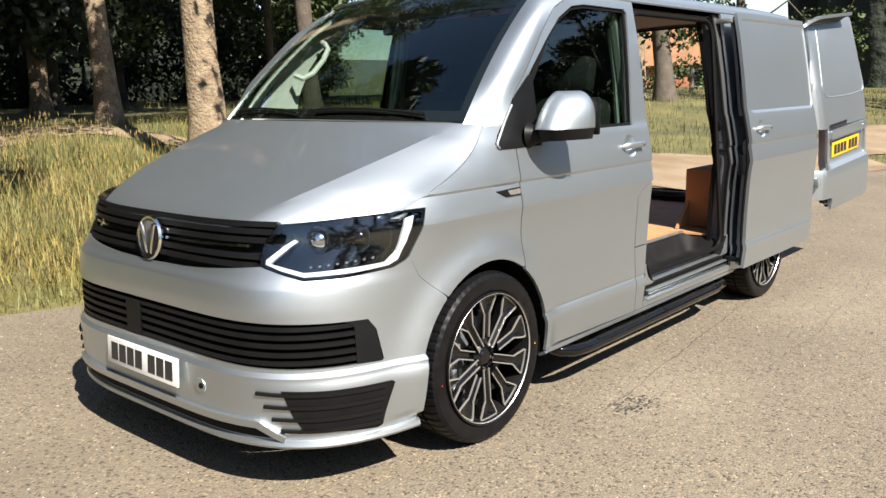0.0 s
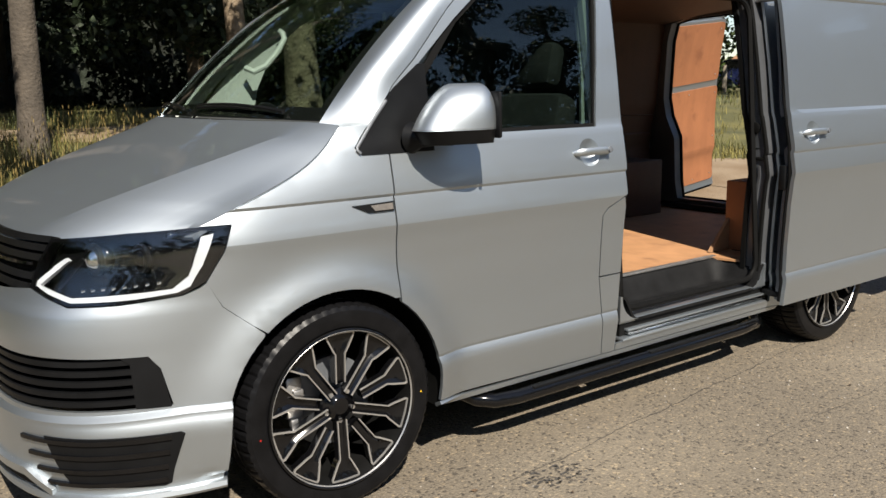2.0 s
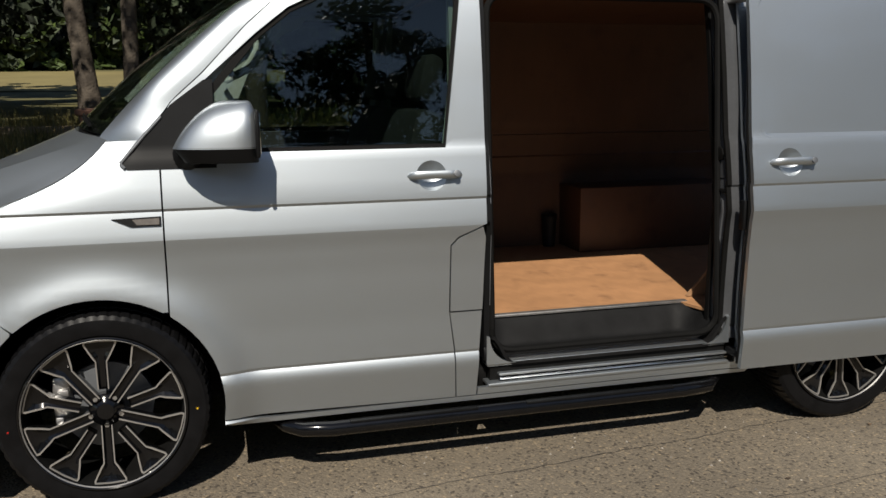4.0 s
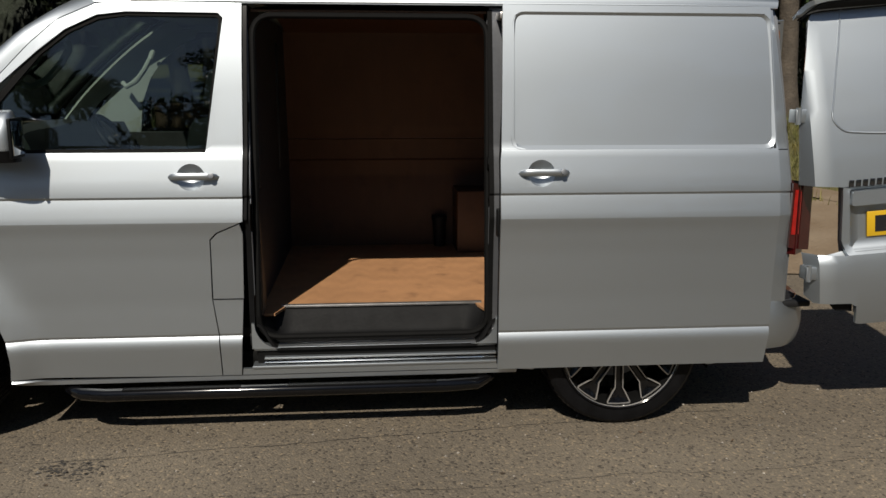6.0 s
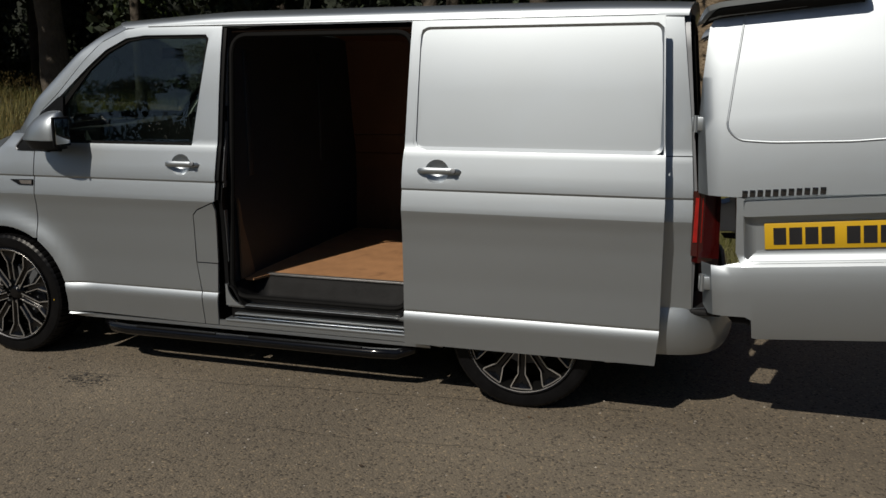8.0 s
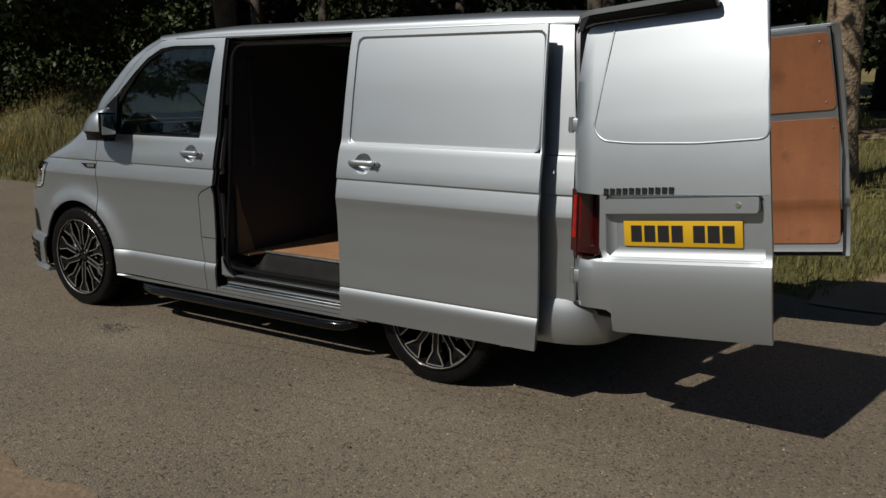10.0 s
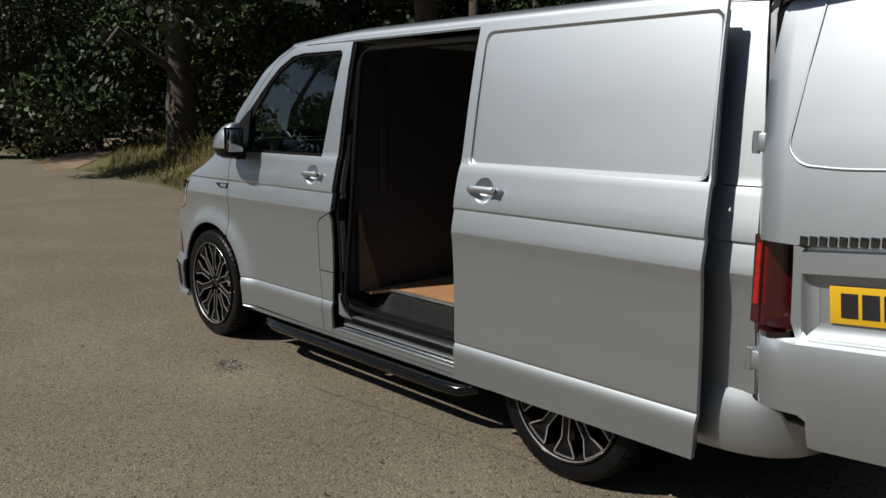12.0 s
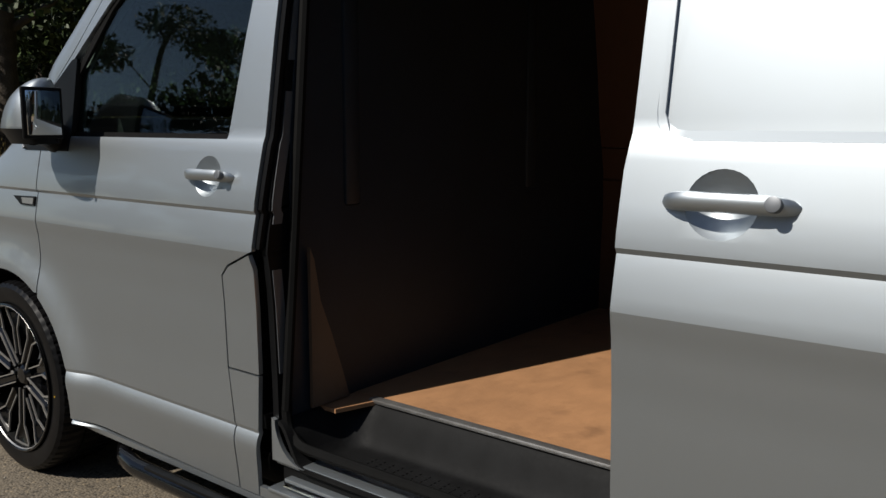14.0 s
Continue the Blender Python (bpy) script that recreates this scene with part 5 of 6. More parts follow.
def wheel(x, y, sign, name_label):
    R = 0.357
    prof = [(0.266, -0.110), (0.272, -0.120), (0.305, -0.130), (0.335, -0.126), (0.349, -0.116), (0.3565, -0.085), (0.357, -0.040), (0.350, -0.038), (0.350, -0.030), (0.357, -0.028), (0.358, 0.028), (0.350, 0.030), (0.350, 0.038), (0.357, 0.040), (0.3565, 0.085), (0.349, 0.116), (0.335, 0.126), (0.305, 0.130), (0.280, 0.124), (0.272, 0.117), (0.266, 0.108)]
    seg = 240
    ty = bmesh.new()
    rings = []
    for k in range(seg):
        a = 2 * math.pi * k / seg
        ring_ = []
        for i, (r, h) in enumerate(prof):
            cut = 0.0045 if (k % 4 == 0 and r > 0.345) else 0.0
            aa = a + (0.02 * (1 - abs(h) / 0.11) if r > 0.34 else 0.0)
            ring_.append(ty.verts.new((h, (r - cut) * math.cos(aa), (r - cut) * math.sin(aa))))
        rings.append(ring_)
    for k in range(seg):
        p, q = rings[k], rings[(k + 1) % seg]
        for i in range(len(prof) - 1):
            ty.faces.new((p[i], q[i], q[i + 1], p[i + 1]))
    bmesh.ops.recalc_face_normals(ty, faces=ty.faces[:])
    place = Matrix.Translation((x, y, R - 0.004)) @ Matrix.Diagonal((sign, 1, 1, 1))
    rim = Matrix.Translation((0.018, 0, 0)) @ Matrix.Diagonal((1, 0.945, 0.945, 1))

    def put(name, bm, mat, parent, label="", angle=32):
        bmesh.ops.transform(bm, matrix=place if name in ("tyre", "paint_dot") else place @ rim, verts=bm.verts[:])
        if sign < 0:
            bmesh.ops.reverse_faces(bm, faces=bm.faces[:])
        return part(name, bm, mat, parent, label, angle)

    barrel = revolve([(0.290, 0.100), (0.292, 0.110), (0.286, 0.114), (0.280, 0.104), (0.268, 0.06), (0.262, -0.09), (0.290, -0.11), (0.290, -0.10)], 72)
    w = put("wheel", barrel, SEAL, van, name_label)
    put("tyre", ty, TYRE, w, "black tyre", 25)
    lipr = revolve([(0.2790, 0.1040), (0.2815, 0.1125), (0.2875, 0.1170), (0.2920, 0.1150), (0.2900, 0.1040), (0.2790, 0.1040)], 96)
    put("rim_lip", lipr, GLOSS, w, "gloss black rim")
    put("rim_edge", revolve([(0.2796, 0.1105), (0.2828, 0.1150), (0.2836, 0.1143), (0.2804, 0.1095), (0.2796, 0.1105)], 96), ALLOY, w, "thin bright line round the rim")
    face_x = 0.098
    spokes, edges_ = bmesh.new(), bmesh.new()

    def rot(p, ang, xx):
        a, t = p
        a, t = a * 1.135, t * 1.12
        return Vector((xx, a * math.cos(ang) - t * math.sin(ang), a * math.sin(ang) + t * math.cos(ang)))

    for k in range(10):
        ang = math.pi / 2 + 2 * math.pi * k / 10
        inner_r = 0.045 if k % 2 else 0.078
        out_ = [(inner_r, 0.0175), (0.172, 0.0185), (0.188, 0.029), (0.231, 0.051), (0.241, 0.050), (0.2435, 0.0)]
        full = out_ + [(a, -t) for a, t in reversed(out_[:-1])]

        def lay(a, t, d):
            dish = 0.030 * (a / 0.25 - 1) * 0.5
            return rot((a, t), ang, face_x + dish - d)

        lo = [spokes.verts.new(lay(a, t, 0.004)) for a, t in full]
        hi = [spokes.verts.new(lay(a, t * 0.9, 0.040)) for a, t in full]
        mid = [spokes.verts.new(lay(a * 0.5 + 0.5 * (0.20 if a > 0.17 else a), t * 0.45, 0.016)) for a, t in full]
        n = len(full)
        for i in range(n):
            j = (i + 1) % n
            spokes.faces.new((lo[i], lo[j], mid[j], mid[i]))
            spokes.faces.new((lo[j], lo[i], hi[i], hi[j]))
        try:
            spokes.faces.new(mid)
        except ValueError:
            pass
        # bright machined edges
        for sgn in (1, -1):
            line = [(a, t * sgn) for a, t in out_]
            inn = [(out_[0][0], (out_[0][1] - 0.0036) * sgn), (0.1735, (0.0185 - 0.0036) * sgn), (0.1905, (0.029 - 0.0044) * sgn), (0.2300, (0.051 - 0.0060) * sgn), (0.2375, (0.050 - 0.0050) * sgn), (0.2400, 0.0)]
            va = [edges_.verts.new(lay(a, t, 0.0)) for a, t in line]
            vb = [edges_.verts.new(lay(a, t, 0.0)) for a, t in inn]
            vc = [edges_.verts.new(lay(a, t, 0.006)) for a, t in line]
            vd = [edges_.verts.new(lay(a, t, 0.006)) for a, t in inn]
            for i in range(len(line) - 1):
                edges_.faces.new((va[i], va[i + 1], vb[i + 1], vb[i]))
                edges_.faces.new((va[i + 1], va[i], vc[i], vc[i + 1]))
                edges_.faces.new((vb[i], vb[i + 1], vd[i + 1], vd[i]))
    bmesh.ops.recalc_face_normals(spokes, faces=spokes.faces[:])
    bmesh.ops.recalc_face_normals(edges_, faces=edges_.faces[:])
    put("spokes", spokes, GLOSS, w, "gloss black forked spokes")
    put("spoke_edges", edges_, ALLOY, w, "bright machined spoke edges")
    cap = revolve([(0.0, 0.083), (0.030, 0.082), (0.036, 0.076), (0.050, 0.070), (0.062, 0.060), (0.062, 0.03), (0.0, 0.03)], 40)
    put("centre_cap", cap, GLOSS, w)
    for k in range(5):
        bolts = bmesh.new()
        a = math.pi / 2 + 2 * math.pi * (k + 0.5) / 5
        c0 = Vector((0.055, 0.056 * math.cos(a), 0.056 * math.sin(a)))
        tube([c0, c0 + Vector((0.02, 0, 0))], 0.009, 6, bolts)
        put("wheel_bolt", bolts, STEEL, w)
    disc = revolve([(0.05, 0.005), (0.165, 0.005), (0.165, -0.02), (0.05, -0.02), (0.05, 0.005)], 48)
    put("brake_disc", disc, GREYSHADE, w)
    cal = box((-0.045, -0.185, -0.03), (0.035, -0.12, 0.13), 0.015)
    add_box(cal, (0.025, -0.178, -0.05), (0.048, -0.15, -0.02), 0.005)
    add_box(cal, (0.03, -0.165, 0.05), (0.05, -0.125, 0.085), 0.006)
    put("brake_caliper", cal, STEEL, w, "bare metal brake caliper")
    for y_, z_, dot in ((-0.307, -0.03, RED), (0.307, -0.01, YELLOW)):
        spot = bmesh.new()
        tube([(0.1275, y_, z_), (0.1302, y_, z_)], 0.0035, 10, spot)
        put("paint_dot", spot, dot, w)


wheel(0.834, 0.0, 1, "black and bright alloy front wheel")
wheel(-0.834, 0.0, -1, "black and bright alloy front wheel")
wheel(0.834, 3.03, 1, "black and bright alloy rear wheel")
wheel(-0.834, 3.03, -1, "black and bright alloy rear wheel")


def liner(yc):
    bm = bmesh.new()
    rings = []
    for a in steps(-0.25, math.pi + 0.25, 26):
        rings.append([bm.verts.new((x, yc + (AR + 0.012) * math.cos(a), AZ + (AR + 0.012) * math.sin(a))) for x in (0.60, 0.75, 0.90, 0.948)])
    for a, b in zip(rings, rings[1:]):
        for i in range(3):
            bm.faces.new((a[i], b[i], b[i + 1], a[i + 1]))
    bm.faces.new([r[0] for r in rings])
    return bm


for yc in (0.0, 3.03):
    part("arch_liner", liner(yc), SEAL, van)
    part("arch_liner", mirrored(liner(yc)), SEAL, van)

# side step bars
for sign in (1, -1):
    flip = (lambda b: b) if sign > 0 else mirrored
    pts = [(0.82, 0.58, 0.235), (0.89, 0.62, 0.215), (0.925, 0.68, 0.206), (0.943, 0.78, 0.204), (0.943, 2.25, 0.204), (0.93, 2.38, 0.206), (0.87, 2.45, 0.22)]
    bar = part("side_bar", flip(tube(pts, [0.026, 0.028, 0.029, 0.029, 0.029, 0.029, 0.026], 16)), GLOSS, van, "gloss black side step tube")
    pad = bmesh.new()
    for y0, y1 in ((0.85, 1.35), (1.55, 2.2)):
        add_box(pad, (0.938, y0, 0.224), (0.966, y1, 0.2345), 0.003)
    part("step_pad", flip(pad), BLACK, bar)

# ---- ground, road, verge ----
rng = np.random.default_rng(7)
EDGE_Y = [-60, -40, -23, -11, -0.3, 4.9, 12.8, 30, 60]
EDGE_X = [-9, -7, -4.6, -3.65, -2.73, -2.13, -0.9, 3.0, 12.0]


def edge(y):
    return np.interp(y, EDGE_Y, EDGE_X) + 0.07 * np.sin(np.asarray(y) * 1.7) + 0.04 * np.sin(np.asarray(y) * 4.3 + 1)


def rise(x, y):
    """Height of the verge and the land behind it."""
    d = edge(y) - np.asarray(x, float)
    h = np.interp(d, [0, 0.4, 1, 2.5, 4.5, 6.5, 9.5, 14, 45, 110, 200], [-0.012, 0.03, 0.10, 0.25, 0.38, 0.50, 0.85, 0.95, 1.2, 6.0, 9.0])
    far = np.interp(np.asarray(x, float), [8.0, 9.5, 30, 120], [-0.012, 0.05, 0.6, 3.0])
    h = h + 1.0 * np.exp(-((np.asarray(x) + 9.0) / 3.2) ** 2 - ((np.asarray(y) + 13.0) / 3.6) ** 2)
    bump = 0.03 * np.sin(np.asarray(x) * 1.3 + 0.5) * np.sin(np.asarray(y) * 0.9)
    return np.where(d > 0, h + bump * np.clip(d, 0, 1), far)


def mesh_np(name, verts, faces, mat, parent=None, smooth=False):
    data = bpy.data.meshes.new(name)
    verts, faces = np.asarray(verts, np.float32), np.asarray(faces, np.int32)
    k = faces.shape[1]
    data.vertices.add(len(verts))
    data.vertices.foreach_set("co", verts.ravel())
    data.loops.add(faces.size)
    data.loops.foreach_set("vertex_index", faces.ravel())
    data.polygons.add(len(faces))
    data.polygons.foreach_set("loop_start", np.arange(0, faces.size, k, dtype=np.int32))
    data.polygons.foreach_set("use_smooth", np.full(len(faces), smooth))
    data.update(calc_edges=True)
    data.validate()
    for m in mat if isinstance(mat, (list, tuple)) else [mat]:
        data.materials.append(m)
    ob = new(name, data)
    if parent:
        ob.parent = parent
    return ob


def grid_np(name, fn, us, vs, mat, smooth=True):
    u, v = np.meshgrid(us, vs, indexing="ij")
    p = np.stack(fn(u, v), -1).reshape(-1, 3)
    n = len(vs)
    i, j = np.meshgrid(np.arange(len(us) - 1), np.arange(n - 1), indexing="ij")
    a = (i * n + j).ravel()
    return mesh_np(name, p, np.stack([a, a + n, a + n + 1, a + 1], 1), mat, smooth=smooth)


SOIL = material("grassy_soil", (0.0527, 0.05704, 0.0186), 0.95, vary=0.35, scale=0.9, fine=14, bump=0.03, bump_scale=9, second=(0.1178, 0.1023, 0.031), spread=0.6)
DIRT = material("dry_dirt", (0.158, 0.105, 0.058), 0.95, vary=0.2, scale=1.4, fine=30, bump=0.015, bump_scale=25, second=(0.198, 0.15, 0.099))
FIELD = material("dry_field", (0.15, 0.123, 0.045), 0.95, vary=0.15, scale=0.25, fine=3, bump=0.03, bump_scale=5)


def asphalt():
    """Old pale road: aggregate of many tones in a grey binder, worn patches, fine relief."""
    m = material("asphalt", (0.1400, 0.1154, 0.0849), 0.88, vary=0.17, scale=0.8, fine=26, second=(0.1760, 0.1447, 0.1043), spread=0.8)
    n, l = nodes_of(m)
    b = n["Principled BSDF"]
    where = n["Texture Coordinate"]
    vor = n.new("ShaderNodeTexVoronoi")
    vor.inputs["Scale"].default_value = 95
    l.new(where.outputs["Object"], vor.inputs["Vector"])
    tone = n.new("ShaderNodeValToRGB")
    els = tone.color_ramp.elements
    els[0].position, els[0].color = 0.07, (0.26, 0.25, 0.25, 1)
    els[1].position, els[1].color = 0.11, (0.80, 0.80, 0.81, 1)
    for where_, value in ((0.92, (1.10, 1.09, 1.06, 1)), (0.955, (1.60, 1.52, 1.36, 1))):
        els.new(where_).color = value
    one = n.new("ShaderNodeSeparateColor")
    l.new(vor.outputs["Color"], one.inputs["Color"])
    l.new(one.outputs[0], tone.inputs["Fac"])
    gap = n.new("ShaderNodeMapRange")
    gap.inputs["From Max"].default_value = 0.55
    gap.inputs["To Min"].default_value, gap.inputs["To Max"].default_value = 1.05, 0.80
    l.new(vor.outputs["Distance"], gap.inputs["Value"])
    mul = n.new("ShaderNodeMix")
    mul.data_type, mul.blend_type = "RGBA", "MULTIPLY"
    mul.inputs["Factor"].default_value = 0.85
    l.new(b.inputs["Base Color"].links[0].from_socket, mul.inputs["A"])
    l.new(tone.outputs["Color"], mul.inputs["B"])
    mul2 = n.new("ShaderNodeMix")
    mul2.data_type, mul2.blend_type = "RGBA", "MULTIPLY"
    mul2.inputs["Factor"].default_value = 0.8
    l.new(mul.outputs["Result"], mul2.inputs["A"])
    l.new(gap.outputs["Result"], mul2.inputs["B"])
    l.new(mul2.outputs["Result"], b.inputs["Base Color"])
    rough_n = n.new("ShaderNodeTexNoise")
    rough_n.inputs["Scale"].default_value, rough_n.inputs["Detail"].default_value = 45, 8
    l.new(where.outputs["Object"], rough_n.inputs["Vector"])
    add = n.new("ShaderNodeMath")
    add.operation = "SUBTRACT"
    l.new(rough_n.outputs["Fac"], add.inputs[0])
    l.new(vor.outputs["Distance"], add.inputs[1])
    bp = n.new("ShaderNodeBump")
    bp.inputs["Strength"].default_value, bp.inputs["Distance"].default_value = 1.0, 0.004
    l.new(add.outputs[0], bp.inputs["Height"])
    l.new(bp.outputs["Normal"], b.inputs["Normal"])
    return m


ASPHALT = asphalt()
DS = np.concatenate([[-300, -120, -60, -30, -16, -10, -8, -7, -6.2, -5.8], np.arange(-5.6, 12, 0.35), np.arange(12, 30, 1.5), [35, 45, 60, 80, 110, 150, 200, 320]])
YS = np.concatenate([[-320, -200, -120, -80, -60, -50, -42], np.arange(-36, 30, 0.6), [32, 36, 42, 50, 60, 80, 120, 200, 320]])
ground = grid_np("ground", lambda y, d: (edge(y) - d, y, rise(edge(y) - d, y)), YS, DS, SOIL)
tagged(ground, "grassy ground rising from the road to the wood", "ground", kind="structure")
RY = np.concatenate([[-90, -60, -45], np.arange(-36, 30, 0.25), [34, 45, 60]])


def right_edge(y):
    return 2.72 + 0.06 * np.sin(y * 2.1) + 0.05 * np.sin(y * 5.3) + np.interp(y, [-40, -6, 1, 4, 30], [8, 7, 6.5, 6.5, 9])


road = grid_np("road", lambda y, t: (edge(y) * (1 - t) + right_edge(y) * t, y, 0.0 + 0.0 * t), RY, np.linspace(0, 1, 12), ASPHALT)
tagged(road, "worn pale asphalt road with loose grit", "road", kind="structure")
PY = np.arange(-30, 40, 0.4)
path_in = lambda y: np.interp(y, [-30, 4.5, 8, 13, 18, 40], [8.3, 8.3, -0.1, -0.1, 1.6, 2]) + 0.35 * np.sin(y * 1.9)
path_out = lambda y: np.interp(y, [-30, 4.5, 8, 13, 18, 40], [10.0, 9.9, 1.9, 1.7, 3.2, 4]) + 0.45 * np.sin(y * 1.3 + 2)


def path_fn(y, t):
    x = edge(y) - (path_in(y) * (1 - t) + path_out(y) * t)
    return x, y, rise(x, y) + 0.02


def bare_out(y):
    """How far bare dirt reaches from the road's edge behind the van."""
    return np.interp(y, [4.2, 5.6, 9.5, 11, 13.5], [0.0, 2.3, 2.9, 2.4, 0.0]) + 0.12 * np.sin(np.asarray(y) * 3.7)


def bare_fn(y, t):
    x = edge(y) + 0.15 - (bare_out(y) + 0.15) * t
    return x, y, np.maximum(rise(x, y), 0.0) + 0.012


tagged(grid_np("dirt_verge", bare_fn, np.arange(4.4, 13.2, 0.3), np.linspace(0, 1, 10), DIRT), "trodden bare dirt beside the road", "path", kind="structure")
tagged(grid_np("dirt_path", path_fn, PY, np.linspace(0, 1, 12), DIRT), "bare dirt path through the grass", "path", kind="structure")
TY = np.arange(-40, -17.5, 0.5)


def track_fn(y, t):
    x = np.interp(y, [-40, -28.5, -20, -17], [-15, -8.5, -4.6, -3.4]) + (t - 0.5) * np.interp(y, [-40, -22, -17.5], [2.6, 2.2, 0.5])
    return x, y, rise(x, y) + 0.014


tagged(grid_np("dirt_track", track_fn, TY, np.linspace(0, 1, 8), DIRT), "pale dirt track leaving the road", "path", kind="structure")
VY = np.arange(1.2, 3.4, 0.08)


def verge_fn(y, t):
    span_ = np.clip(1 - ((y - 2.25) / 1.05) ** 2, 0.0, 1) ** 0.5
    x = 3.35 + (t - 0.5) * 2 * 0.62 * span_ + 0.05 * np.sin(y * 9) * (t < 0.5)
    return x, y, 0.004 + 0.02 * span_ * np.sin(np.pi * t) + 0.004 * np.sin(y * 31 + t * 17)


tagged(grid_np("gravel_patch", verge_fn, VY, np.linspace(0, 1, 14), DIRT), "patch of dry dirt and gravel on the road", "gravel", kind="structure")

# cracks and stains on the road


def ribbon(name, pts, w, mat, label, z=0.0025):
    p = np.array(pts, float)
    d = np.gradient(p, axis=0)
    nrm = np.stack([-d[:, 1], d[:, 0]], 1) / np.linalg.norm(d, axis=1)[:, None]
    ww = w * (0.5 + rng.random(len(p)))[:, None]
    v = np.concatenate([np.c_[p + nrm * ww, np.full(len(p), z)], np.c_[p - nrm * ww, np.full(len(p), z)]])
    n = len(p)
    f = [(i, i + 1, n + i + 1, n + i) for i in range(n - 1)]
    return tagged(mesh_np(name, v, f, mat), label, "crack", kind="structure")


CRACK = material("crack_tar", (0.0315, 0.028, 0.0245), 0.9, vary=0.3, scale=20, fine=80)
ty_ = np.arange(0.55, 3.6, 0.04)
ribbon("road_crack", np.c_[1.17 - 0.11 * (ty_ - 0.55) + 0.006 * np.sin(ty_ * 9) + 0.004 * rng.standard_normal(len(ty_)), ty_], 0.0016, CRACK, "thin crack along the asphalt")
sc = np.c_[rng.normal(1.24, 0.045, 90), np.where(rng.random(90) < 0.5, rng.normal(0.66, 0.035, 90), rng.normal(0.79, 0.03, 90))]
sv, sf = [], []
for x_, y_ in sc:
    k0, r_ = len(sv), rng.uniform(0.002, 0.010)
    for a_ in np.arange(7) * 2 * np.pi / 7:
        q_ = r_ * rng.uniform(0.4, 1.2)
        sv.append((x_ + q_ * math.cos(a_), y_ + 1.5 * q_ * math.sin(a_), 0.002))
    sf += [(k0, k0 + i, k0 + i + 1) for i in range(1, 6)]
tagged(mesh_np("oil_stain", sv, sf, CRACK), "dark broken stain on the asphalt", "stain", kind="stuff")
ty_ = np.arange(6, 9.5, 0.1)
ribbon("road_crack", np.c_[1.9 - 0.25 * np.sin((ty_ - 6) * 0.9), ty_], 0.006, CRACK, "thin crack along the asphalt")

# grit on the road
gp = np.c_[rng.uniform(-2.5, 2.7, 2600), rng.uniform(-4, 7, 2600)]
gs = rng.uniform(0.0025, 0.0075, 2600)
octa = np.array([(1, 0, 0), (0, 1, 0), (-1, 0, 0), (0, -1, 0), (0, 0, 0.8)])
gv = (np.c_[gp, np.full(len(gp), 0.001)][:, None, :] + octa[None] * gs[:, None, None]).reshape(-1, 3)
gf = (np.arange(len(gp)) * 5)[:, None, None] + np.array([(0, 1, 4), (1, 2, 4), (2, 3, 4), (3, 0, 4)])[None]
GRIT = material("grit", (0.186, 0.1674, 0.1426), 0.9, vary=0.3, scale=3, fine=30, island=0.55)
tagged(mesh_np("grit", gv, gf.reshape(-1, 3), GRIT), "loose grit and small stones on the asphalt", "grit", kind="stuff")

gen_l = np.random.default_rng(31)
lp = np.c_[gen_l.uniform(0.4, 3.6, 70), gen_l.uniform(-3.5, 6.5, 70), np.full(70, 0.004)]
ls_, la = gen_l.uniform(0.006, 0.017, 70), gen_l.uniform(0, 6.28, 70)
fx = np.stack([np.cos(la), np.sin(la), 0 * la], 1) * ls_[:, None]
fy = np.stack([-np.sin(la), np.cos(la), 0 * la], 1) * (ls_ * 0.45)[:, None]
fz = np.array([0, 0, 1.0]) * (ls_ * gen_l.uniform(0.2, 0.7, 70))[:, None]
lv = np.stack([lp - fx + fz, lp - fy, lp + fx + 0.6 * fz, lp + fy + 0.8 * fz, lp], 1).reshape(-1, 3)
lf = (np.arange(70) * 5)[:, None, None] + np.array([(0, 1, 4), (1, 2, 4), (2, 3, 4), (3, 0, 4)])[None]
LITTER = material("dead_leaf", (0.0525, 0.0315, 0.0154), 0.85, vary=0.3, scale=9, fine=60, island=0.6)
tagged(mesh_np("leaf_litter", lv, lf.reshape(-1, 3), LITTER), "few curled dead leaves on the asphalt", "leaves", kind="stuff")
ty_ = np.arange(1.5, 4.4, 0.05)
ribbon("road_crack", np.c_[1.62 - 0.05 * ty_ + 0.02 * np.sin(ty_ * 6) + 0.006 * gen_l.standard_normal(len(ty_)), ty_], 0.0010, CRACK, "hair crack in the asphalt")

# ---- grass ----
GREEN = material("green_grass", (0.048, 0.0736, 0.0128), 0.7, vary=0.3, scale=0.7, fine=8, second=(0.1536, 0.1216, 0.0288), island=0.55)
STRAW = material("dry_grass", (0.1856, 0.1344, 0.0352), 0.75, vary=0.25, scale=0.8, fine=9, second=(0.2688, 0.1984, 0.0704), island=0.35)


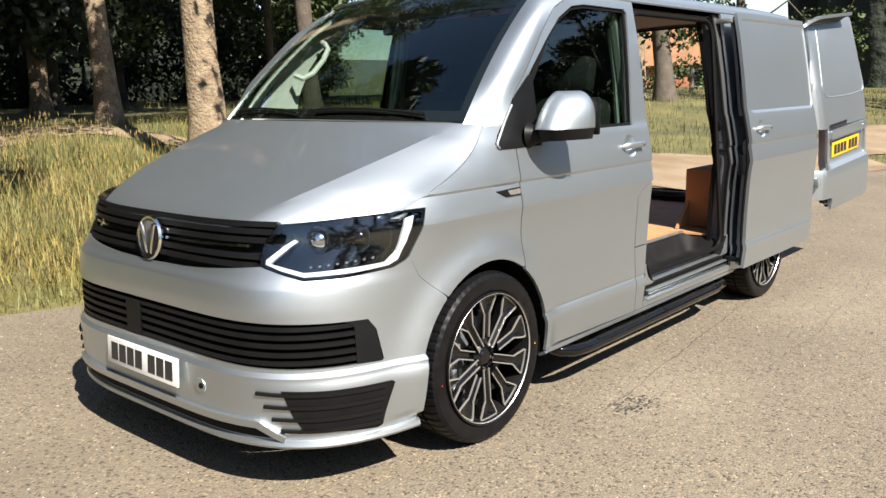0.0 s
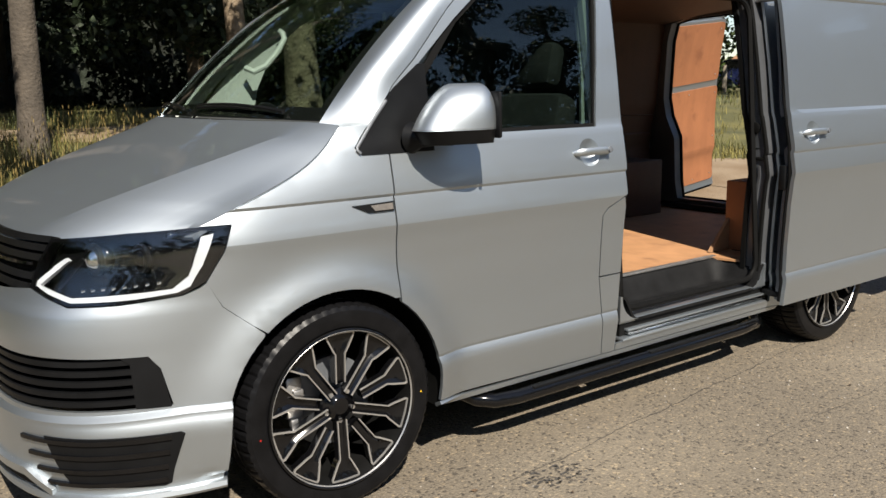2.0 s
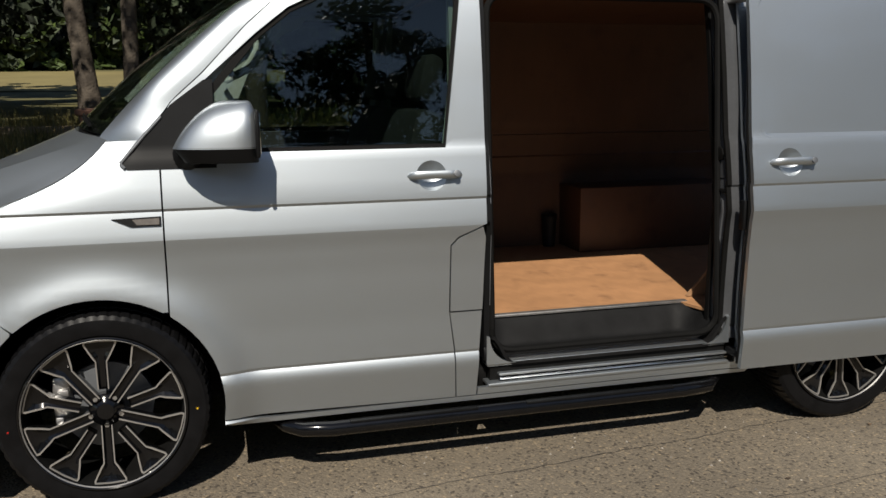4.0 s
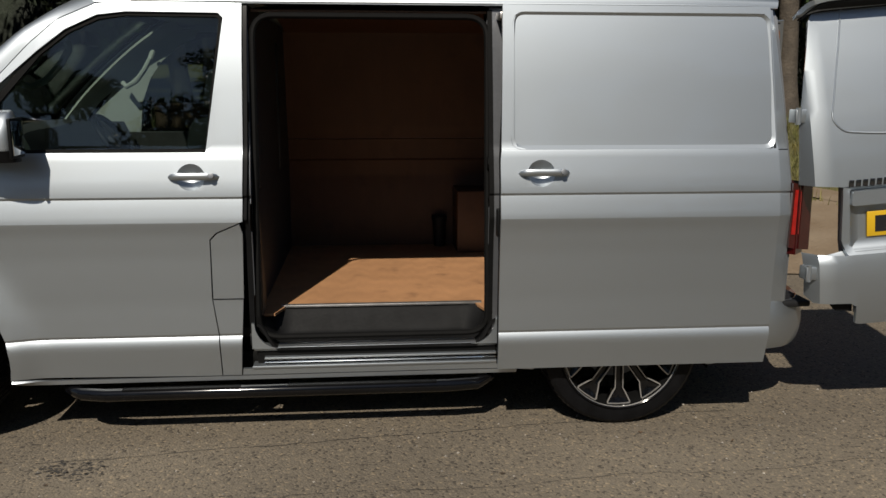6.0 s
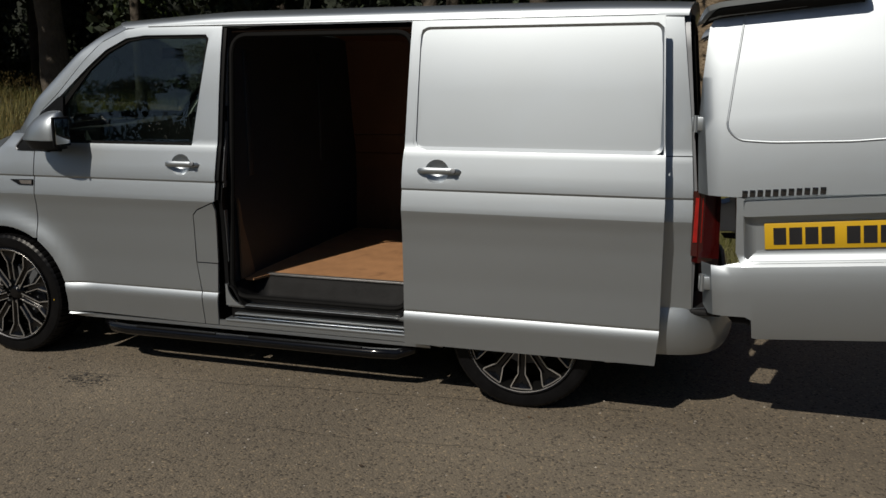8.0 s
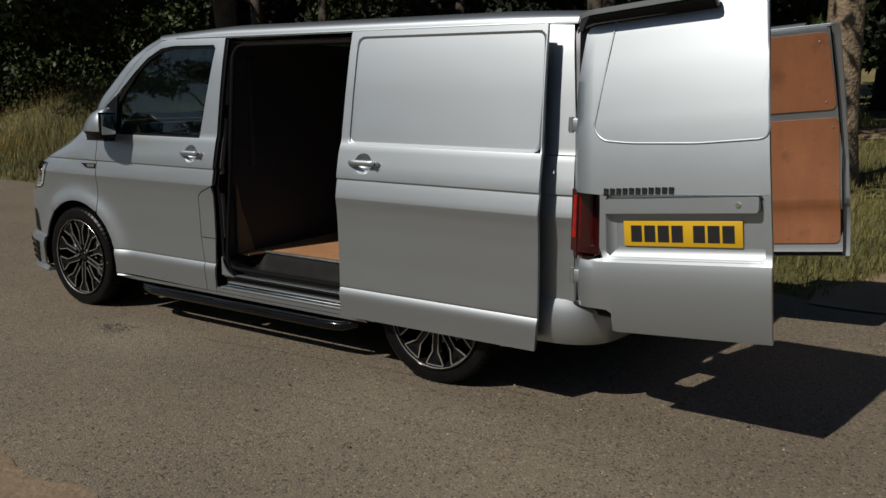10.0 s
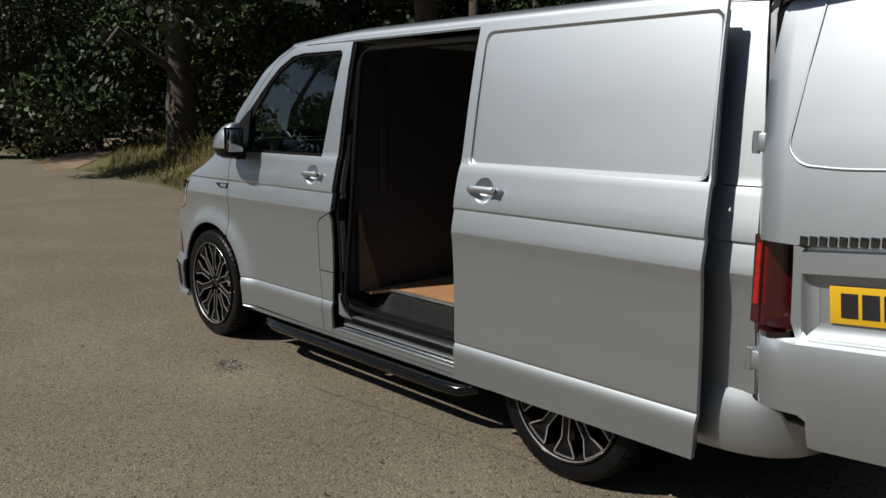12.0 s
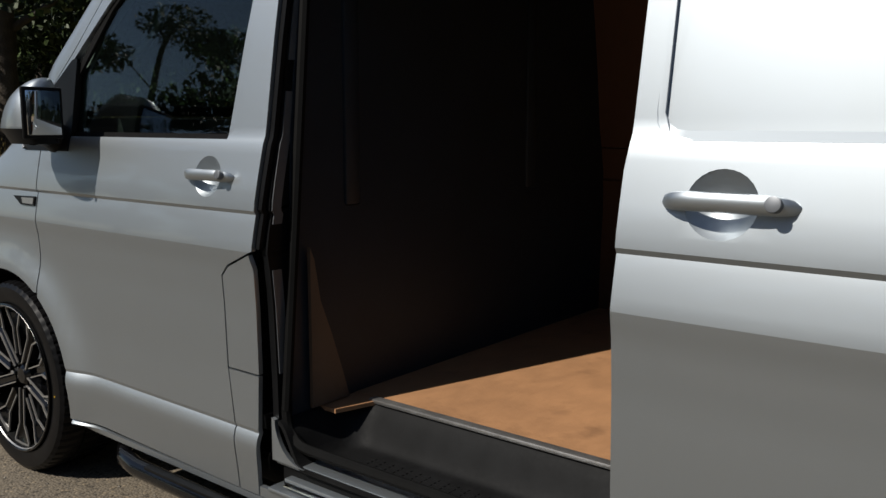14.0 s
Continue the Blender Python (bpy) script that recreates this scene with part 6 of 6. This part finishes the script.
def blades(name, n, d_lo, d_hi, y_lo, y_hi, h_lo, h_hi, width, mat, label, seeds=False, clump=0.6):
    y = rng.uniform(y_lo, y_hi, n)
    d = d_lo + (d_hi - d_lo) * rng.random(n) ** 1.25
    wave = 0.5 + 0.5 * np.sin(y * 1.1 + d * 0.7) * np.sin(d * 1.7 - y * 0.5)
    on_track = np.abs(edge(y) - d - np.interp(y, [-40, -28.5, -20, -17], [-15, -8.5, -4.6, -3.4])) < np.where(y < -17, 1.3, 0.0)
    keep = ~on_track & (rng.random(n) < 1 - clump * (1 - wave)) & ~((d > path_in(y) - 0.1) & (d < path_out(y) + 0.1)) & ~((y > 4.4) & (y < 13.2) & (d < bare_out(y) - 0.3 * rng.random(n)))
    y, d = y[keep], d[keep]
    n = len(y)
    x = edge(y) - d
    z = rise(x, y)
    h = rng.uniform(h_lo, h_hi, n) * np.clip(0.35 + d * 0.6, 0.35, 1)
    a, lean_ = rng.uniform(0, 2 * np.pi, n), rng.uniform(0.15, 0.85, n)
    dx, dy = np.cos(a), np.sin(a)
    w = width * rng.uniform(0.6, 1.3, n)
    base = np.stack([x, y, z - 0.01], 1)
    out_ = np.stack([dx, dy, np.zeros(n)], 1)
    across = np.stack([-dy, dx, np.zeros(n)], 1)
    up = np.array([0, 0, 1.0])
    mid = base + out_ * (h * lean_ * 0.35)[:, None] + up * (h * 0.55)[:, None]
    tip = base + out_ * (h * lean_)[:, None] + up * h[:, None]
    v = np.stack([base - across * w[:, None], base + across * w[:, None], mid + across * (w * 0.7)[:, None], mid - across * (w * 0.7)[:, None], tip], 1).reshape(-1, 3)
    i = np.arange(n)[:, None] * 5
    f = np.concatenate([i + np.array([[0, 1, 2]]), i + np.array([[0, 2, 3]]), i + np.array([[3, 2, 4]])])
    if seeds:
        s = 0.0065
        pts = np.array([(1, 0, 0), (-0.5, 0.87, 0), (-0.5, -0.87, 0), (0, 0, 7), (0, 0, -4)]) * s
        sv = (tip[:, None, :] + pts[None]).reshape(-1, 3)
        k = len(v) + np.arange(n)[:, None] * 5
        f = np.concatenate([f] + [k + np.array([t]) for t in ((0, 1, 3), (1, 2, 3), (2, 0, 3), (1, 0, 4), (2, 1, 4), (0, 2, 4))])
        v = np.concatenate([v, sv])
    return tagged(mesh_np(name, v, f, mat), label, "grass", kind="stuff")


blades("green_grass", 72000, 0.05, 11, -12, 3.6, 0.14, 0.40, 0.0045, GREEN, "green grass on the verge")
blades("mown_grass", 34000, 0.05, 11, 3.6, 11, 0.06, 0.20, 0.005, GREEN, "short green grass beside the trees")
blades("dry_grass", 8500, 0.5, 8, -14, 3.6, 0.28, 0.62, 0.0026, STRAW, "tall dry grass with seed heads on the verge", True)
blades("short_grass", 26000, 0.0, 2.2, -22, 16, 0.05, 0.16, 0.004, GREEN, "short grass along the road's edge", clump=0.3)
blades("far_grass", 7000, 0.3, 16, -34, -12, 0.15, 0.36, 0.005, STRAW, "dry grass on the far bank")
blades("far_green_grass", 70000, 0.2, 16, -34, -11, 0.10, 0.28, 0.006, GREEN, "green grass on the far bank")
blades("rear_grass", 26000, 0.3, 22, 9, 40, 0.08, 0.26, 0.007, GREEN, "green grass behind the road")

# ---- trees ----
BARK = material("bark", (0.165, 0.117, 0.072), 0.95, vary=0.35, scale=7, fine=60, bump=0.035, bump_scale=26, second=(0.230, 0.175, 0.115))
DARKBARK = material("dark_bark", (0.062, 0.0496, 0.0372), 0.95, vary=0.3, scale=5, fine=40, bump=0.02, bump_scale=22)
LEAF = material("leaf", (0.0205, 0.038, 0.0085), 0.55, spec=0.25, vary=0.3, scale=0.5, fine=5, second=(0.038, 0.055, 0.0135), island=0.65)
# Leaf colour darkened as if shaded, for undergrowth and low branches.
SHADELEAF = material("shaded_leaf", (0.0145, 0.0245, 0.0085), 0.7, vary=0.3, scale=0.4, fine=5, island=0.5)


def leaf_cloud(centres, radii, count, size, gen, flat=0.75):
    """Leaves as folded diamonds scattered in clumps."""
    centres, radii = np.asarray(centres, float), np.asarray(radii, float)
    which = gen.choice(len(centres), count, p=radii ** 2 / (radii ** 2).sum())
    u = gen.standard_normal((count, 3))
    u /= np.linalg.norm(u, axis=1)[:, None]
    r = gen.random(count) ** 0.45
    p = centres[which] + u * (r * radii[which])[:, None] * np.array([1, 1, flat])
    a = gen.standard_normal((count, 3))
    a /= np.linalg.norm(a, axis=1)[:, None]
    b = np.cross(a, gen.standard_normal((count, 3)))
    b /= np.linalg.norm(b, axis=1)[:, None]
    s = size * gen.uniform(0.6, 1.4, count)[:, None]
    v = np.stack([p - a * s, p + b * s * 0.55, p + a * s, p - b * s * 0.55], 1).reshape(-1, 3)
    f = np.arange(count)[:, None] * 4 + np.array([[0, 1, 2, 3]])
    return v, f


def make_tree(place, height, dia, bare, spread, leaves, seed, bark, leaf, lean_=(0.0, 0.0), size=0.08, label="tall tree with a bare pale trunk", flat=0.7, low=0.0):
    gen = np.random.default_rng(seed)
    x, y = place
    z = float(rise(x, y)) - 0.1
    tree = empty("tree", (x, y, z), label, "tree", "trees of the wood")
    pts, rad = [], []
    for i in range(15):
        t = i / 14
        wob = 0.05 * math.sin(t * 7 + seed) * height / 8
        pts.append(Vector((lean_[0] * t * height + wob, lean_[1] * t * height + 0.6 * wob, t * height)))
        rad.append(dia / 2 * (1.0 - 0.62 * t) * (1 + 0.32 * math.exp(-t * height / 0.35)) * (1 + 0.06 * math.sin(t * 23 + seed)))
    trunk = tube(pts, rad, 14)
    for v in trunk.verts:
        n_ = noise.noise(v.co * 3.1 + Vector((seed, 0, 0)))
        c_ = Vector((0, 0, v.co.z))
        v.co += (v.co - c_).normalized() * 0.09 * dia * n_
    ends = []
    for k in range(9):
        t = bare / height + (1 - bare / height) * (0.03 + 0.9 * k / 9)
        base = pts[min(13, int(t * 14))]
        a = k * 2.4 + gen.uniform(-0.4, 0.4)
        long_ = spread * gen.uniform(0.55, 1.0) * (1.15 - 0.5 * t)
        e1 = base + Vector((math.cos(a) * long_ * 0.5, math.sin(a) * long_ * 0.5, long_ * 0.35))
        e2 = base + Vector((math.cos(a) * long_, math.sin(a) * long_, long_ * gen.uniform(-0.15 - low, 0.45)))
        r0 = dia * 0.16 * (1.2 - t)
        tube([base, e1, e2], [r0, r0 * 0.6, r0 * 0.2], 7, trunk)
        ends += [(e2, 0.5), (e1.lerp(e2, 0.5), 0.42), (e2 + Vector((gen.uniform(-1, 1), gen.uniform(-1, 1), gen.uniform(-0.9, 0.5))) * spread * 0.3, 0.36)]
    part("trunk", trunk, bark, tree, "", 70).matrix_parent_inverse = Matrix.Identity(4)
    ends.append((pts[-1], 0.6))
    v, f = leaf_cloud([e for e, _ in ends], [r * spread * 0.62 for _, r in ends], leaves, size, gen, flat)
    mesh_np("crown", v, f, leaf, tree)
    return tree


make_tree((-6.8, 3.8), 11.0, 0.47, 5.2, 3.4, 9360, 1, BARK, LEAF, (0.0, 0.004), label="tall tree with a thick pale trunk in tall grass")
make_tree((-12.08, 5.22), 12.0, 0.41, 5.6, 3.6, 9360, 2, BARK, LEAF, (0.004, 0.004))
make_tree((-17.0, 6.25), 11.0, 0.42, 4.5, 3.6, 7560, 3, BARK, LEAF, (0.02, 0.03), label="leaning tree in the shade of the wood")
make_tree((-9.4, 1.12), 10.0, 0.37, 4.2, 3.2, 8280, 4, DARKBARK, LEAF, (0.004, 0.0))
make_tree((-16.4, -0.3), 11.0, 0.30, 3.4, 3.4, 8280, 5, DARKBARK, LEAF, low=0.4, label="slim dark tree with low hanging leaves")
make_tree((-6.1, -15.6), 9.5, 0.74, 2.3, 4.2, 30000, 6, DARKBARK, LEAF, (0.0, 0.01), size=0.095, low=0.5, label="broad tree with low leafy branches on the bank")
# Unseen tree, added to cast shade on the bank.
make_tree((-5.6, -5.2), 10.0, 0.45, 4.6, 4.6, 16200, 12, DARKBARK, LEAF, (0.06, 0.0), low=0.1, label="broad leaning tree added out of view to shade the verge")
make_tree((-11.5, 24.2), 12.0, 0.66, 5.0, 3.6, 7560, 7, BARK, LEAF, (-0.01, 0.0))
make_tree((-9.3, 22.0), 12.0, 0.60, 5.5, 3.6, 7560, 8, DARKBARK, LEAF, (-0.09, 0.05), label="leaning shaded tree beside the road")
make_tree((-11.5, 33.5), 11.5, 0.5, 3.0, 4.0, 11000, 15, DARKBARK, LEAF, low=0.4, label="leafy tree beyond the parked car")
make_tree((-3.5, 27.0), 11.0, 0.5, 2.6, 3.8, 11700, 9, DARKBARK, LEAF, low=0.4)
make_tree((2.5, 34.0), 10.0, 0.5, 2.4, 3.8, 11700, 10, DARKBARK, LEAF, low=0.4)
make_tree((-1.5, -26.0), 10.5, 0.5, 2.4, 4.2, 12600, 11, DARKBARK, LEAF, low=0.4, label="leafy tree at the road's bend")
make_tree((-10.8, -0.85), 11.0, 0.27, 4.6, 3.2, 5400, 13, DARKBARK, LEAF, (0.0, 0.02), low=0.3, label="slim dark tree with low hanging leaves")
make_tree((-12.8, -1.7), 11.0, 0.38, 4.6, 3.2, 5400, 14, DARKBARK, LEAF, (0.02, -0.07), low=0.3, label="leaning dark tree under the canopy")
for x, y, h_ in ((24, 5.5, 13.5), (27.5, 13, 14.5), (22.5, 19.5, 13), (31, 1.5, 13), (26, 27, 14), (33, 9, 15), (31, 20, 14), (14, 33, 13), (20.5, 37, 14), (27, 36, 14), (24, -10, 12), (27.5, -17, 13), (20, -19.5, 11.5), (31, -4, 13), (18, -28, 11.5)):
    make_tree((x, y), h_, 0.5, 2.2, 4.6, 11000, int(60 + x + y), DARKBARK, LEAF, size=0.14, low=0.4, label="tall leafy tree across the open land")
k_ = 0
for x, y in ((-12.5, 10.5), (-17, 13), (-21, 8.5), (-22, 2.8), (-20.5, 17.5), (-14.5, 17), (-25, 12.5), (-10.5, -7.5), (-14.0, -6.0), (-13, -12), (-18, -8.5), (-17, -16), (-12, -26), (-20, -22), (-6, -30), (-14, -33), (-26, -13), (-26, 20), (-20, 25), (-7.0, -24)):
    k_ += 1
    make_tree((x, y), 10.5 + 1.5 * math.sin(k_), 0.32 + 0.1 * math.sin(k_ * 2.1), 3.2, 3.9, 7200, 20 + k_, DARKBARK, LEAF, size=0.09, low=0.25, label="tree of the dark wood behind the verge")


def thicket(name, line, low, high, depth, count, size, seed, label, mat=SHADELEAF):
    """A hedge or wood's edge of many leaves along a line."""
    gen = np.random.default_rng(seed)
    line = np.array(line, float)
    seg = np.r_[0, np.cumsum(np.linalg.norm(np.diff(line, axis=0), axis=1))]
    n = int(seg[-1] / 1.1)
    s = np.linspace(0, seg[-1], n)
    cx, cy = np.interp(s, seg, line[:, 0]), np.interp(s, seg, line[:, 1])
    cs, rs = [], []
    for x, y in zip(cx, cy):
        top = gen.uniform(0.6, 1.0) * high
        for zz in np.arange(low, top, 1.0):
            cs.append((x + gen.uniform(-depth, depth), y + gen.uniform(-depth, depth), float(rise(x, y)) + zz))
            rs.append(gen.uniform(0.6, 1.3))
    v, f = leaf_cloud(cs, rs, count, size, gen, 0.85)
    return tagged(mesh_np(name, v, f, mat), label, "woodland", kind="stuff")


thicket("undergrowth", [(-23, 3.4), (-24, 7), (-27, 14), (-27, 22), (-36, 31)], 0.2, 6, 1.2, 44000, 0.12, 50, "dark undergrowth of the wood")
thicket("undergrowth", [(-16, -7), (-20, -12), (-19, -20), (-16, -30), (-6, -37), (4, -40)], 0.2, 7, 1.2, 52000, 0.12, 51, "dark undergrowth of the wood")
thicket("hanging_branches", [(-13, -8), (-15, -2), (-15, 3), (-16, 8)], 2.0, 8, 1.5, 24000, 0.12, 55, "leaves hanging low under the wood's edge", SHADELEAF)
thicket("bushes", [(0.5, -27), (-5, -25.5), (-9.5, -21.5), (-13, -16)], 0.2, 5.0, 0.9, 30000, 0.085, 61, "leafy bushes under the trees", LEAF)
thicket("bushes", [(-18.4, 28.2), (-20.5, 29.2), (-23, 30)], 0.3, 5.5, 0.3, 7000, 0.11, 63, "leafy bushes near the parked car", LEAF)
# Canopies above the view, added to shade the wood and darken reflections.
thicket("unseen_canopy", [(-9, -34), (-13, -22), (-14, -12), (-16, -4), (-16, 4), (-15, 12), (-18, 20), (-16, 30)], 5.5, 17, 3.0, 46000, 0.30, 57, "high dense canopy added out of view to shade the wood", LEAF)
thicket("unseen_canopy", [(-26, -30), (-30, -14), (-30, 0), (-32, 12)], 6.0, 15, 4.0, 16000, 0.5, 58, "high dense canopy added out of view to shade the wood", LEAF)
thicket("unseen_canopy", [(-42, -34), (-44, -14), (-44, 4), (-44, 16)], 6.0, 15, 4.0, 16000, 0.5, 59, "high dense canopy added out of view to shade the wood", LEAF)
thicket("hanging_branches", [(-11.6, 21.5), (-9.8, 23.0)], 2.4, 4.2, 0.5, 1300, 0.11, 62, "leaves hanging low over the grass", LEAF)
# Unseen leaves, added high up so their shadow darkens the verge.
thicket("shading_branches", [(-3.6, -7.5), (-3.2, -4.5), (-3.4, -1.8)], 5.2, 9, 1.2, 9000, 0.16, 60, "leafy branches added out of view to shade the verge", LEAF)
thicket("hedge", [(-75, -28), (-80, -8), (-78, 14)], 0.3, 16, 2.5, 30000, 0.6, 52, "sunlit trees behind the dry field", LEAF)
thicket("far_trees", [(38, -40), (46, -15), (48, 10), (42, 40)], 0.2, 7, 2.0, 26000, 0.35, 53, "line of trees across the open land", LEAF)
thicket("garden_hedge", [(-30, 40), (-20, 44), (-8, 48), (6, 48)], 0.1, 1.3, 0.6, 6000, 0.14, 54, "green garden hedge", LEAF)

# the wood's depth, far behind the trunks: walls with shade put into their colour
WOOD = material("wood_shade", (0.011, 0.0155, 0.0085), 1.0, vary=0.5, scale=0.5, fine=3, bump=0.3, bump_scale=1.5)


def wood_wall(name, pts, top):
    pts = np.array(pts, float)
    s = np.linspace(0, len(pts) - 1, 90)
    px, py = np.interp(s, np.arange(len(pts)), pts[:, 0]), np.interp(s, np.arange(len(pts)), pts[:, 1])

    def fn(u, v):
        i = u.astype(int)
        x = px[i] + 0.8 * np.sin(u * 1.3 + v * 5)
        y = py[i] + 0.8 * np.cos(u * 1.1 + v * 4)
        return x, y, rise(x, y) - 0.2 + v * (top + 1.5 * np.sin(u * 0.9) + 1.0 * np.sin(u * 2.3))
    return tagged(grid_np(name, fn, np.arange(90.0), np.linspace(0, 1, 14), WOOD), "lumpy wall painted as the wood's deep shade", "backdrop", kind="structure")


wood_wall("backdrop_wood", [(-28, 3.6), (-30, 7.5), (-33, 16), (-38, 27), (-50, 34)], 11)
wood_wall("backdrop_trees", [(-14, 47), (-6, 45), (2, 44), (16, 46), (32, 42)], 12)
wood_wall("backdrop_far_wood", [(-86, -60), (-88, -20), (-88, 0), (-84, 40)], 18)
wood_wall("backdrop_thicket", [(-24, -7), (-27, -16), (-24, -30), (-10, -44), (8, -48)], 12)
FY, FD = np.linspace(-70, 30, 30), np.linspace(53, 76, 10)


def field_fn(y, d):
    x = -d + 0 * y
    return x, y, rise(x, y) + 0.06


tagged(grid_np("dry_field", field_fn, FY, FD, FIELD), "sunlit dry field beyond the wood", "field", kind="structure")

# brick pier under the trees
PIER = material("weathered_brick", (0.1755, 0.08125, 0.04875), 0.92, vary=0.3, scale=3, fine=28, bump=0.006, bump_scale=30, second=(0.13, 0.07475, 0.052))
pz = float(rise(-7.6, -0.5)) - 0.1
pier = empty("brick_pier", (-7.6, -0.48, pz), "weathered red brick pier with a coping under the trees", "pier")
part("pier_body", box((-7.95, -1.15, pz), (-7.3, 0.2, 1.17), 0.02), PIER, pier)
part("coping", box((-7.99, -1.20, 1.17), (-7.26, 0.24, 1.25), 0.025), PIER, pier)

# ---- distance: house, parked car, posts ----
BRICK = material("brick", (0.234, 0.0845, 0.04225), 0.9, vary=0.2, scale=2, fine=25)
TILES = material("roof_tiles", (0.1755, 0.08775, 0.04225), 0.9, vary=0.2, scale=1.5, fine=14, bump=0.02, bump_scale=10)
hx, hy = -30.0, 60.0
hz = float(rise(hx, hy)) - 1.1
house = empty("house", (hx, hy, hz), "brick bungalow with a brown tiled roof", "house")


def at_house(bm):
    bmesh.ops.transform(bm, matrix=Matrix.Translation((hx, hy, hz)) @ Euler((0, 0, radians(28))).to_matrix().to_4x4(), verts=bm.verts[:])
    return bm


part("wall", at_house(box((-8, -4, 0), (8, 4, 2.7), 0.02)), BRICK, house)
rf = bmesh.new()
rv = [rf.verts.new(p) for p in ((-8.6, -4.6, 2.6), (8.6, -4.6, 2.6), (8.6, 4.6, 2.6), (-8.6, 4.6, 2.6), (-1.6, 0, 6.2), (5.5, 0, 6.2))]
for q in ((0, 1, 5, 4), (1, 2, 5), (2, 3, 4, 5), (3, 0, 4), (3, 2, 1, 0)):
    rf.faces.new([rv[i] for i in q])
part("roof", at_house(rf), TILES, house)
for x in (-5, -1.5, 3.5):
    wnd = part("window", at_house(box((x, -4.08, 1.0), (x + 1.4, -3.98, 2.2), 0.02)), WHITE, house)
    part("pane", at_house(box((x + 0.08, -4.10, 1.08), (x + 1.32, -4.07, 2.12), 0.0)), GLOSS, wnd)
BLUE = material("blue_paint", (0.006, 0.010, 0.042), 0.25, 0.3, vary=0.05, scale=3, fine=200, coat=0.8)
cx, cy = -20.0, 33.4
cz = float(rise(cx, cy))
car = empty("car", (cx, cy, cz), "dark blue hatchback parked by the hedge", "car")
turn = Matrix.Translation((cx, cy, cz)) @ Euler((0, 0, radians(35))).to_matrix().to_4x4()
outline = [(-2.05, 0.28), (-2.1, 0.75), (-1.95, 0.95), (-1.55, 1.05), (-1.1, 1.42), (0.55, 1.46), (1.15, 1.02), (1.95, 0.88), (2.08, 0.6), (2.05, 0.28)]
cb = prism(outline, lambda a, b, d: Vector((a, -0.85 + d, b)), 1.7)
bmesh.ops.bevel(cb, geom=cb.edges[:], offset=0.05, segments=2, affect="EDGES")
bmesh.ops.transform(cb, matrix=turn, verts=cb.verts[:])
part("body", cb, BLUE, car)
for sy in (-0.862, 0.842):
    wb = prism([(-1.4, 1.02), (-1.02, 1.36), (0.5, 1.39), (0.98, 1.02)], lambda a, b, d: Vector((a, sy + d, b)), 0.02)
    bmesh.ops.transform(wb, matrix=turn, verts=wb.verts[:])
    part("window", wb, GLOSS, car)
for a in (-1.3, 1.3):
    for sy in (-0.80, 0.80):
        wt = revolve([(0.05, -0.1), (0.30, -0.1), (0.32, -0.05), (0.32, 0.05), (0.30, 0.1), (0.05, 0.1), (0.05, -0.1)], 24)
        bmesh.ops.transform(wt, matrix=turn @ Matrix.Translation((a, sy, 0.32)) @ Euler((0, 0, radians(90))).to_matrix().to_4x4(), verts=wt.verts[:])
        part("wheel", wt, TYRE, car)
POSTW = material("weathered_post", (0.195, 0.169, 0.13), 0.95, vary=0.2, scale=8, fine=60, bump=0.004)
post = None
for i in range(10):
    x, y = -19.0 + i * 2.6, 25.5 + i * 0.9
    z = float(rise(x, y))
    p = empty("fence_post", (x, y, z), "weathered wooden fence post", "post", "fence posts")
    part("post_body", tube([(x, y, z - 0.1), (x, y, z + 1.0), (x, y, z + 1.06)], [0.09, 0.085, 0.05], 10), POSTW, p)
